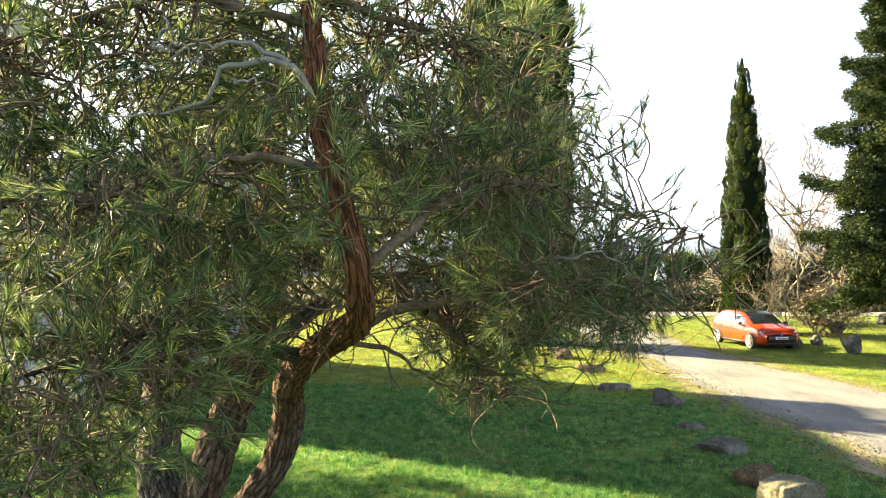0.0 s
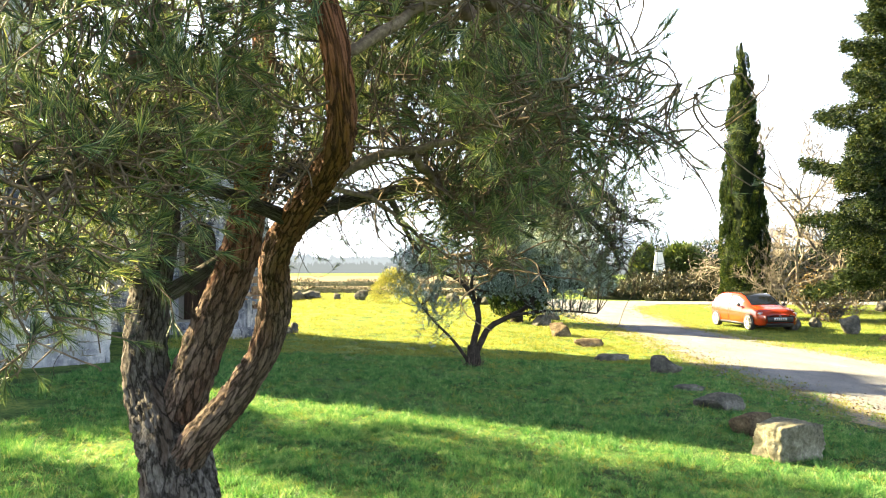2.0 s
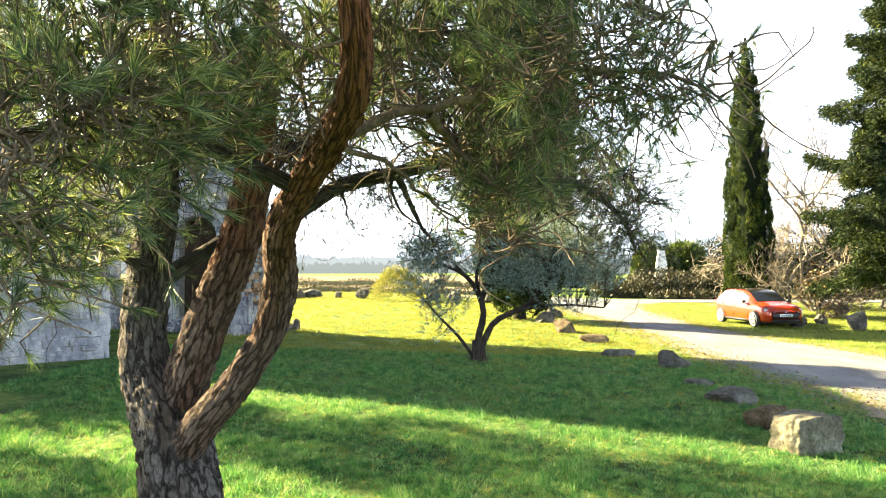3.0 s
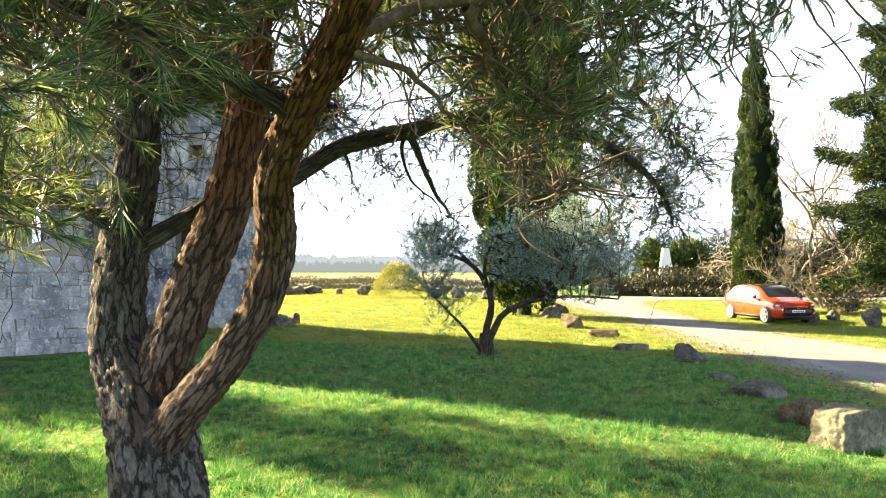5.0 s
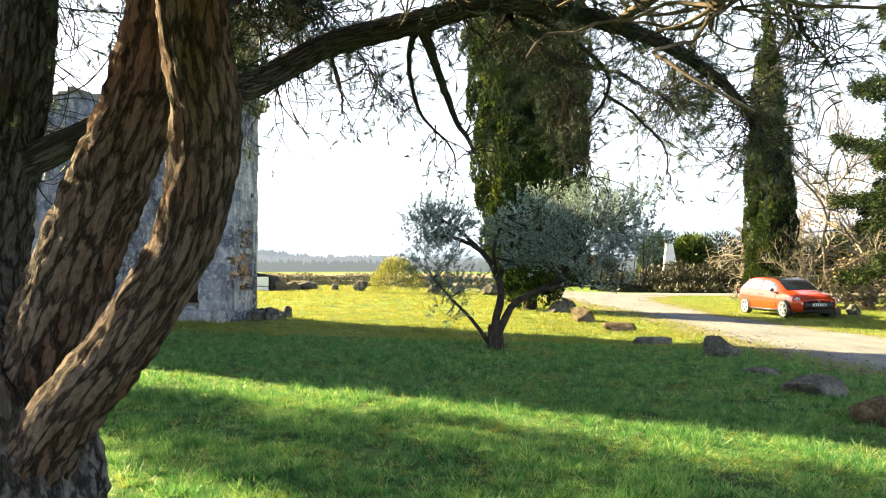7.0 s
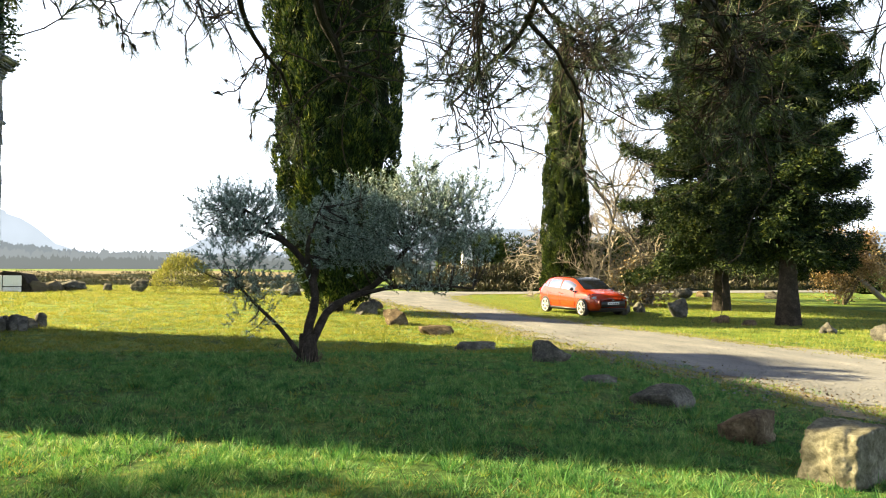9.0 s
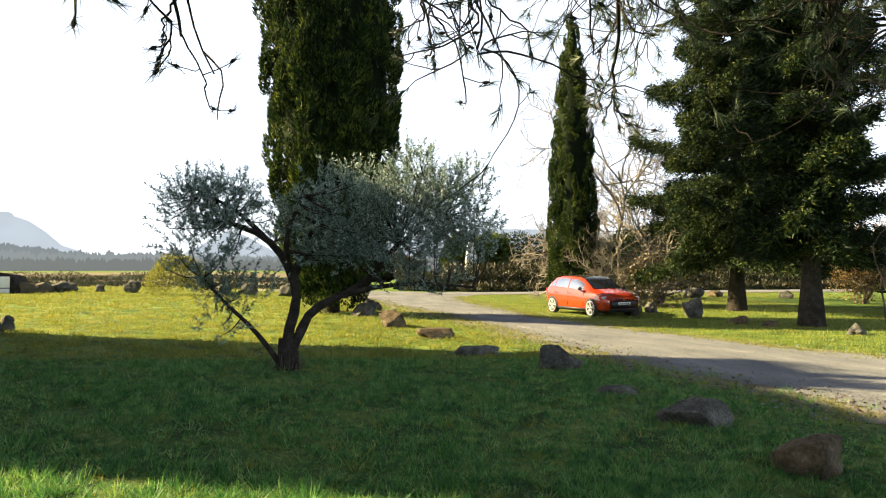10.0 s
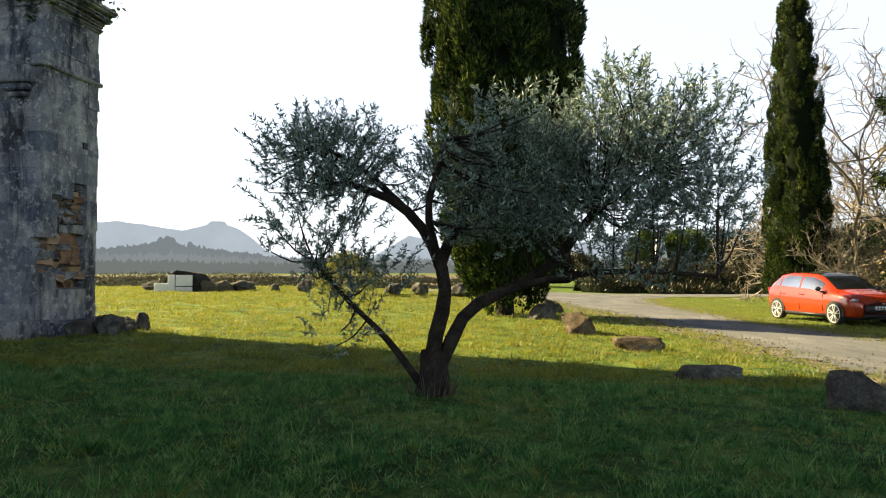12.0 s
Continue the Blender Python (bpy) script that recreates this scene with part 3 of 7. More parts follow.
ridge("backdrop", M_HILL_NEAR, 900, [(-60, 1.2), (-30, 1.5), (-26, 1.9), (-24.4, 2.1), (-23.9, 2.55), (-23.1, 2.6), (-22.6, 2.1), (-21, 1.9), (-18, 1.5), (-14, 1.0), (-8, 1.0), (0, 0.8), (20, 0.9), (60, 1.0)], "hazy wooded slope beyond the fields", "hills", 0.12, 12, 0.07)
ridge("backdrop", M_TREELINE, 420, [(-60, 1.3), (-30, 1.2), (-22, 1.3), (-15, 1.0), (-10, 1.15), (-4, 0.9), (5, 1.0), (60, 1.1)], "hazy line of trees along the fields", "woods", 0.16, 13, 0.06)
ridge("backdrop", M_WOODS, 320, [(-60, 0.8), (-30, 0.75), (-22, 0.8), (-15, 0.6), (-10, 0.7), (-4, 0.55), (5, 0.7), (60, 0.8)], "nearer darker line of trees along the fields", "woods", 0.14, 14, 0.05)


# ---------------------------------------------------------------- stuff of leaves
def clump(name, centre, radii, count, leaf, mat, label, cat, kind="", core=True, seed=1, up=0.4, group=""):
    """A bush: dark core standing in for inner shade and a shell of many leaves in uneven lobes."""
    r = np.random.default_rng(seed)
    c, R = np.array(centre, float), np.array(radii, float)
    th = thing(name, centre, label, cat, group, kind)
    lobes = unit(r.normal(size=(9, 3)))
    d = unit(r.normal(size=(count, 3)))
    d[:, 2] = np.where(d[:, 2] < -0.5, -d[:, 2], d[:, 2])
    amp = 0.72 + 0.32 * np.max(d @ lobes.T, axis=1) ** 3 + 0.06 * r.normal(size=count)
    P = c + d * amp[:, None] * R * r.uniform(0.75, 1.0, (count, 1))
    P[:, 2] = np.maximum(P[:, 2], ground_z(P[:, 0], P[:, 1]) + 0.01)
    D = unit(d + up * np.array((0, 0, 1.0)) + 0.7 * r.normal(size=(count, 3)))
    V, F = leaves(P, D, leaf * r.uniform(0.6, 1.4, count), leaf * 0.45)
    build("foliage", V, F, mat, th)["kind"] = "stuff"
    if core:
        bm = bmesh.new()
        bmesh.ops.create_icosphere(bm, subdivisions=2, radius=1)
        for v in bm.verts:
            k = 0.62 + 0.2 * noise.noise(v.co * 2 + Vector((seed, 0, 0)))
            v.co = Vector(c + np.array(v.co) * R * k)
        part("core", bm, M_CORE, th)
    return th


def strip_bushes(name, x0, x1, y0, y1, height, count, leaf, mat, label, cat, seed, wave=0.35):
    """A long hedge as stuff: leaves heaped along a strip with an uneven top."""
    r = np.random.default_rng(seed)
    th = thing(name, ((x0 + x1) / 2, (y0 + y1) / 2, 0), label, cat, kind="stuff")
    x = r.uniform(x0, x1, count)
    f = r.uniform(0, 1, count)
    y = y0 + (y1 - y0) * f
    hh = height * (1.1 - wave + wave * np.interp(x, np.arange(x0, x1 + 2, 1.3), r.uniform(-1, 1, len(np.arange(x0, x1 + 2, 1.3))))) * (0.55 + 0.45 * np.sin(np.pi * np.clip(f, 0.08, 0.92)))
    z = ground_z(x, y) + hh * r.uniform(0, 1, count) ** 0.6
    D = unit(np.c_[0.6 * r.normal(size=count), 0.6 * r.normal(size=count) - 0.2, 0.4 + r.uniform(0, 1, count)])
    V, F = leaves(np.c_[x, y, z], D, leaf * r.uniform(0.6, 1.5, count), leaf * 0.35)
    build("foliage", V, F, mat, th)["kind"] = "stuff"
    xx = np.arange(x0, x1, 1.0)
    n = len(xx)
    hz = ground_z(xx, 0 * xx + y0) + height * 0.55 * (0.8 + 0.3 * r.uniform(-1, 1, n))
    ym = (y0 + y1) / 2
    V = np.concatenate([np.c_[xx, 0 * xx + y0 + 0.2, ground_z(xx, 0 * xx)], np.c_[xx, 0 * xx + ym, hz], np.c_[xx, 0 * xx + y1, ground_z(xx, 0 * xx)]])
    k = np.arange(n - 1)
    # Dark ridge under the leaves stands in for the hedge's inner shade.
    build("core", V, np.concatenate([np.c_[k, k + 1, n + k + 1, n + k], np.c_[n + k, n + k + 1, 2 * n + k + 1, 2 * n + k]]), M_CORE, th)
    return th


strip_bushes("field_hedge", -120, 3.5, 53, 56.5, 0.85, 30000, 0.15, M_HEDGE, "low rough hedge along the far edge of the lawn", "hedge", 21)
strip_bushes("vine_rows", -120, 6, 76, 81, 0.9, 16000, 0.2, M_HEDGE, "rows of bare brown vines in the field", "vines", 22)
strip_bushes("roadside_hedge", 8, 85, 55.5, 60, 2.5, 44000, 0.27, M_HEDGE, "tall brown-green hedge of reeds and brambles along the lane", "hedge", 23)
strip_bushes("grass_tuft_bank", 12, 70, 53.6, 55.5, 0.7, 6000, 0.35, M_HEDGE, "dry grass bank under the hedge", "grass bank", 24)
clump("bush", (-5.5, 41.6, 1.15), (1.55, 1.3, 1.3), 5200, 0.12, M_BUSH, "ragged yellow-green bush at the lawn's far edge", "bush", core=False, seed=3, up=0.9)
clump("shrub", (33.0, 38.5, 0.8), (1.6, 1.3, 0.8), 2500, 0.16, M_LIME, "low grey-green shrub on the grass", "shrub", seed=4)
strip_bushes("clipped_hedge", 15, 46, 66, 70, 4.9, 34000, 0.30, M_DARKLEAF, "tall dark green clipped hedge behind the lane", "hedge", 25, 0.08)
for i, (x, y, rx, rz, mt, nm, lb) in enumerate([(14.0, 63.6, 1.1, 4.0, M_LIME, "laurel", "bright green clipped shrub beside the hut"), (17.4, 63.9, 1.8, 4.3, M_LIME, "laurel", "bright green clipped shrub behind the hedge"), (36, 66, 7, 5.5, M_DARKLEAF, "evergreen_tree", "dark evergreen trees behind the hedge"), (48, 70, 8, 5.5, M_DARKLEAF, "evergreen_tree", "dark evergreen trees behind the hedge"), (60, 72, 8, 5, M_HEDGE, "thicket", "brown thicket behind the lane"), (8, 72, 4.5, 3.0, M_HEDGE, "thicket", "brown-green thicket behind the lane")]):
    clump(nm, (x, y, rz * 0.5), (rx, rx * 0.8, rz * 0.62), 6500, 0.42, mt, lb, "tree" if "tree" in nm else "shrub", seed=40 + i)


# ---------------------------------------------------------------- boulders
def boulder(x, y, sx, sy, sz, seed, mat, label, turn=0.0, square=0.0, sink=0.12, group="boulders along the lawn edge", rough=1.0, ncuts=7, wedge=0.0):
    bm = bmesh.new()
    bmesh.ops.create_icosphere(bm, subdivisions=5 if seed < 4 else 4, radius=1)
    off = Vector((seed * 7.3, seed * 1.9, seed * 4.1))
    cuts = []
    r = random.Random(seed)
    for k in range(ncuts):
        d = Vector((r.uniform(-1, 1), r.uniform(-1, 1), r.uniform(-0.5, 1))).normalized()
        cuts.append((d, r.uniform(0.5, 0.85)))
    for v in bm.verts:
        p = v.co.copy()
        if square:
            m = max(abs(p.x), abs(p.y), abs(p.z))
            p = p.lerp(p / m * 0.85, square)
        for d, h in cuts:
            over = p.dot(d) - h
            if over > 0:
                p -= d * over * 0.96
        p *= 1 + rough * (0.22 * noise.noise(p * 1.5 + off) + 0.11 * noise.noise(p * 3.7 + off)) + 0.05 * noise.noise(p * 9 + off) + 0.025 * noise.noise(p * 21 + off)
        v.co = Vector((p.x * sx, p.y * sy, p.z * sz * (1 - wedge * (p.x + 1) / 2)))
    zmin = min(v.co.z for v in bm.verts)
    bmesh.ops.translate(bm, verts=bm.verts, vec=(0, 0, -zmin - sink))
    bmesh.ops.rotate(bm, verts=bm.verts, cent=(0, 0, 0), matrix=Matrix.Rotation(turn, 3, "Z"))
    me = bpy.data.meshes.new("boulder")
    bm.to_mesh(me)
    bm.free()
    me.polygons.foreach_set("use_smooth", np.ones(len(me.polygons), dtype=bool))
    me.materials.append(mat)
    ob = new("boulder", me)
    ob.location = (x, y, float(ground_z(x, y)))
    return tagged(ob, label, "boulder", group)


boulder(3.93, 8.50, 0.40, 0.25, 0.285, 1, M_ROCK_PALE, "upright squarish grey boulder on the lawn", 0.42, 0.9, 0.10, rough=0.65, ncuts=0)
boulder(3.90, 9.75, 0.33, 0.26, 0.22, 12, M_ROCK_TAN, "tan pointed boulder sunk in the grass", 0.5, 0.75, rough=0.7, ncuts=5)
boulder(4.05, 11.45, 0.42, 0.32, 0.20, 13, M_ROCK, "rounded grey boulder speckled with lichen", 0.1, 0.45, rough=0.5, ncuts=8)
boulder(4.05, 13.2, 0.38, 0.22, 0.10, 4, M_ROCK, "flat grey stone low in the grass", 0.4, 0.1, 0.09)
boulder(4.18, 15.40, 0.37, 0.24, 0.33, 5, M_ROCK, "dark leaning wedge of rock on the lawn", -0.45, 0.35, 0.10, rough=0.9, ncuts=4, wedge=0.75)
boulder(3.30, 17.4, 0.48, 0.24, 0.12, 6, M_ROCK, "low flat mossy stone in the grass", 0.2, 0.9, 0.07, rough=0.6, ncuts=3)
boulder(3.12, 20.2, 0.44, 0.27, 0.19, 7, M_ROCK_TAN, "long block of brown stone on the lawn", 0.3, 0.95, rough=0.6, ncuts=3)
boulder(2.60, 23.2, 0.40, 0.32, 0.30, 8, M_ROCK_TAN, "chunky brown boulder on the lawn", 0.5, 0.9, rough=0.7, ncuts=4)
boulder(2.30, 27.6, 0.36, 0.32, 0.30, 9, M_ROCK, "squarish boulder under the tall cypress", 0.5, 1.0, rough=0.5, ncuts=2)
boulder(2.95, 30.8, 0.35, 0.35, 0.30, 10, M_ROCK, "grey boulder under the tall cypress", 0.7, 0.4)
for i, (x, y, sx, sz, tan) in enumerate([(13.7, 26.95, 0.46, 0.5, 0), (12.35, 28.4, 0.34, 0.34, 0), (13.9, 30.1, 0.4, 0.3, 0), (13.75, 24.35, 0.42, 0.22, 1), (13.95, 23.2, 0.30, 0.16, 1), (14.6, 20.65, 0.34, 0.22, 0), (14.35, 18.5, 0.45, 0.28, 0), (18.9, 40.5, 0.8, 0.35, 1), (22.8, 41.5, 0.8, 0.4, 0), (25.2, 42.7, 0.7, 0.3, 1), (17.3, 35.5, 0.5, 0.4, 0), (28, 40, 0.6, 0.3, 0)]):
    boulder(x, y, sx * 0.85, sx * 0.65, sz * 0.9, 20 + i, M_ROCK_TAN if tan else M_ROCK, "sunlit tan stone in the grass by the road" if tan else "grey boulder in the grass by the road", i * 0.7, 0.3, 0.1, "boulders beside the road")
for i, (x, y, sx, sz) in enumerate([(-16, 44, 0.6, 0.3), (-11.2, 43.5, 0.75, 0.35), (-9.4, 43.3, 0.4, 0.25), (-7.9, 43.6, 0.55, 0.35), (-3.4, 43.0, 0.6, 0.35), (-2.0, 42.6, 0.6, 0.4), (0.0, 42.0, 0.6, 0.4)]):
    boulder(x, y, sx, sx * 0.7, sz, 50 + i, M_ROCK, "rounded boulder on the lawn's far edge", i, 0.2, 0.1, "boulders along the far edge")


# ---------------------------------------------------------------- cypresses and firs
def cypress(x, y, height, profile, tufts, label, seed, lobes=3, size=0.30):
    """profile: pairs of height share and radius in metres."""
    r = np.random.default_rng(seed)
    z0 = float(ground_z(x, y))
    th = thing("cypress_tree", (x, y, z0), label, "cypress")
    tb = Tubes(10)
    tb.add([(x, y, z0 - 0.1), (x, y, z0 + 1.5), (x, y, z0 + 4)], [0.28, 0.22, 0.15], 0.08)
    tb.done("trunk", M_TRUNK, th)
    hs, rs = np.array([p[0] for p in profile]), np.array([p[1] for p in profile])
    ph = r.uniform(0, 6.28, 4)

    def rad(f, a):
        k = 1 + 0.09 * np.sin(lobes * a + ph[0] + 2 * f) + 0.07 * np.sin(3 * lobes * a + ph[1] + 9 * f) + 0.03 * np.sin(31 * f + 3 * a + ph[2]) + 0.03 * np.sin(67 * f + 7 * a + ph[3])
        return np.interp(f, hs, rs) * k

    # solid heart, coloured dark for the shade inside the crown
    fa = np.linspace(hs[0] + 0.005, 0.985, 40)
    aa = np.linspace(0, 2 * np.pi, 20, endpoint=False)
    FF, AA = np.meshgrid(fa, aa, indexing="ij")
    RR = 0.76 * rad(FF, AA)
    V = np.stack([x + RR * np.cos(AA), y + RR * np.sin(AA), z0 + height * FF], -1).reshape(-1, 3)
    k = (np.arange(39)[:, None] * 20 + np.arange(20)[None])
    k2 = (np.arange(39)[:, None] * 20 + (np.arange(20)[None] + 1) % 20)
    build("crown_shade_fill", V, np.stack([k, k2, k2 + 20, k + 20], -1).reshape(-1, 4), M_CORE, th, smooth=True)
    # upright plumes, each a small flame of fine sprays
    plumes = tufts // 45
    cand = r.uniform(hs[0], 1, plumes * 4)
    f = cand[r.uniform(0, 1, plumes * 4) < np.interp(cand, hs, rs) / rs.max()][:plumes]
    m = len(f)
    a = r.uniform(0, 2 * np.pi, m)
    rr = rad(f, a) * r.uniform(0.82, 0.97, m)
    c = np.c_[x + rr * np.cos(a), y + rr * np.sin(a), z0 + height * f]
    out = np.c_[np.cos(a), np.sin(a), np.zeros(m)]
    big = size * r.uniform(0.6, 1.3, m)
    k = 5 * tufts // m
    d = unit(r.normal(size=(m, k, 3)) + 0.9 * out[:, None])
    P = c[:, None] + d * np.stack([0.75 * big, 0.75 * big, 1.9 * big], -1)[:, None] * r.uniform(0.75, 1.05, (m, k, 1))
    D = d * np.array((0.8, 0.8, 0.3)) + np.array((0, 0, 0.9)) + 0.3 * r.normal(size=(m, k, 3))
    V, F = blades(P.reshape(-1, 3), D.reshape(-1, 3), size * r.uniform(0.25, 0.7, m * k), size * 0.20)
    build("crown", V, F, M_CYPRESS, th)["kind"] = "stuff"
    return th


cypress(1.38, 28.9, 23, [(0.02, 0.7), (0.05, 1.3), (0.12, 1.8), (0.25, 2.1), (0.4, 2.2), (0.6, 2.0), (0.8, 1.3), (0.95, 0.45), (1, 0.05)], 42000, "broad dark green Italian cypress standing behind the olive", 61, 3, 0.30)
cypress(12.95, 35.65, 14.1, [(0.01, 0.78), (0.05, 1.08), (0.2, 1.22), (0.4, 1.10), (0.65, 0.80), (0.85, 0.44), (0.96, 0.13), (1, 0.03)], 26000, "slim pointed dark green cypress beside the lane", 62, 2, 0.165)


def fir(x, y, height, low, reach, boughs, label, seed, lean=0.0):
    r = np.random.default_rng(seed)
    z0 = float(ground_z(x, y))
    th = thing("fir_tree", (x, y, z0), label, "fir tree", "firs beside the road")
    tb = Tubes(12)
    zz = np.linspace(0, height, 12)
    tb.add(np.c_[x + lean * zz, y + 0 * zz, z0 - 0.1 + zz], np.interp(zz, [0, 0.4, 2, height], [0.42, 0.31, 0.25, 0.03]), 0.06)
    tb.done("trunk", M_TRUNK, th)
    for b in range(boughs):
        f = (b + r.uniform(0, 1)) / boughs
        z = low + (height - low) * f ** 1.05
        a = b * 2.399 + r.uniform(-0.4, 0.4)
        ln = reach * (1 - f) ** 0.75 * r.uniform(0.55, 1.15) * (1.0 if f > 0.08 else 0.8) + 0.25
        s = np.linspace(0, 1, 9)
        droop = r.uniform(0.02, 0.38)
        bx, by = math.cos(a), math.sin(a)
        line = np.c_[x + lean * z + bx * ln * s, y + by * ln * s, z0 + z + ln * (0.12 * s - droop * s ** 2 + 0.10 * s ** 4)]
        tb = Tubes(5)
        tb.add(line, 0.045 * (1 - s) + 0.008)
        bough = tb.done("bough", M_TRUNK, th)
        n = int(70 + 185 * ln)
        q = r.uniform(0.12, 1, n) ** 0.8
        base = np.stack([np.interp(q, s, line[:, j]) for j in range(3)], -1)
        sidev = np.array((-by, bx, 0.0))
        wid = 0.30 * ln * np.sin(np.pi * np.clip(q * 0.85 + 0.1, 0, 1)) ** 0.7
        off = r.uniform(-1, 1, n) * wid
        P = base + sidev * off[:, None] + np.c_[np.zeros((n, 2)), -0.3 * np.abs(off) + 0.14 * r.normal(size=n) - 0.12 * r.uniform(0, 1, n)]
        D = np.array((bx, by, 0.0)) * r.uniform(0.3, 1, (n, 1)) + sidev * np.sign(off)[:, None] * r.uniform(0.1, 0.9, (n, 1)) + 0.35 * r.normal(size=(n, 3)) + np.array((0, 0, -0.1))
        P2 = np.repeat(P, 5, 0) + 0.075 * r.normal(size=(5 * n, 3))
        D2 = np.repeat(D, 5, 0) + 0.5 * r.normal(size=(5 * n, 3)) + np.array((0, 0, -0.15))
        V, F = blades(P2, D2, r.uniform(0.09, 0.22, 5 * n), 0.05)
        build("foliage", V, F, M_FIR, bough)["kind"] = "stuff"
    return th


fir(15.3, 23.1, 17.0, 2.2, 2.75, 110, "dark fir with drooping boughs and a bare lower trunk", 71)
fir(17.8, 30.2, 19.0, 2.0, 4.7, 120, "tall dark fir on the grass behind the car", 72)


# ---------------------------------------------------------------- bare trees
def grow(tb, p, d, length, rad, depth, r, spread=0.55, lift=0.1, tips=None, shrink=0.58):
    n = 5
    pts, q = [p], np.array(d, float)
    for i in range(n):
        q = unit(q + 0.16 * r.normal(size=3) + np.array((0, 0, lift * 0.3)))
        pts.append(pts[-1] + q * length / n)
    tb.add(pts, np.linspace(rad, rad * 0.6, n + 1))
    if tips is not None and depth <= 1:
        tips.append((pts[-1], q))
    if depth:
        for k in range(r.integers(2, 4) + (depth > 2)):
            i = r.integers(2, n + 1)
            dd = unit(q + spread * 1.5 * r.normal(size=3) + np.array((0, 0, lift)))
            grow(tb, pts[i], dd, length * r.uniform(0.55, 0.82), rad * shrink, depth - 1, r, spread, lift, tips, shrink)


def bare_tree(x, y, height, mat, label, seed, depth=5, rad=0.12, leaf=None, stems=1, spread=0.5, shrink=0.58, per_tip=16):
    r = np.random.default_rng(seed)
    z0 = float(ground_z(x, y))
    th = thing("bare_tree", (x, y, z0), label, "tree")
    tips = []
    for s in range(stems):
        tb = Tubes(3)
        d = unit(np.array((r.normal() * 0.35, r.normal() * 0.35, 1.0)))
        grow(tb, np.array((x, y, z0 - 0.05)), d, height * 0.36, rad, depth, r, spread, 0.12, tips, shrink)
        tb.done("crown", mat, th)["kind"] = "stuff"
    if leaf:
        P = np.repeat(np.array([t[0] for t in tips]), per_tip, 0) + 0.2 * r.normal(size=(per_tip * len(tips), 3))
        V, F = leaves(P, r.normal(size=(len(P), 3)), 0.12, 0.08)
        build("foliage", V, F, leaf, th)["kind"] = "stuff"
    return th


bare_tree(14.15, 33.6, 5.2, M_PALE_TWIG, "pale leafless tree in front of the slim cypress", 81, 5, 0.05, None, 2, 0.55, 0.66)
bare_tree(15.7, 34.2, 4.0, M_PALE_TWIG, "small tree with a few dry yellow leaves", 82, 5, 0.06, M_RUST, 3, 0.6, 0.66, 1)
bare_tree(17.4, 38.7, 12.5, M_PALE_TWIG, "tall leafless tree behind the slim cypress", 88, 6, 0.12, None, 3, 0.62, 0.70)
bare_tree(32.0, 36.0, 16.0, M_PALE_TWIG, "tall leafless tree beyond the firs", 84, 5, 0.2, None, 1, 0.55, 0.64)
bare_tree(27.0, 33.5, 5.0, M_TWIG, "oak sapling with rusty dry leaves", 85, 5, 0.08, M_RUST, 2)
bare_tree(31.0, 32.0, 5.0, M_TWIG, "oak sapling with rusty dry leaves", 86, 5, 0.08, M_RUST, 2)


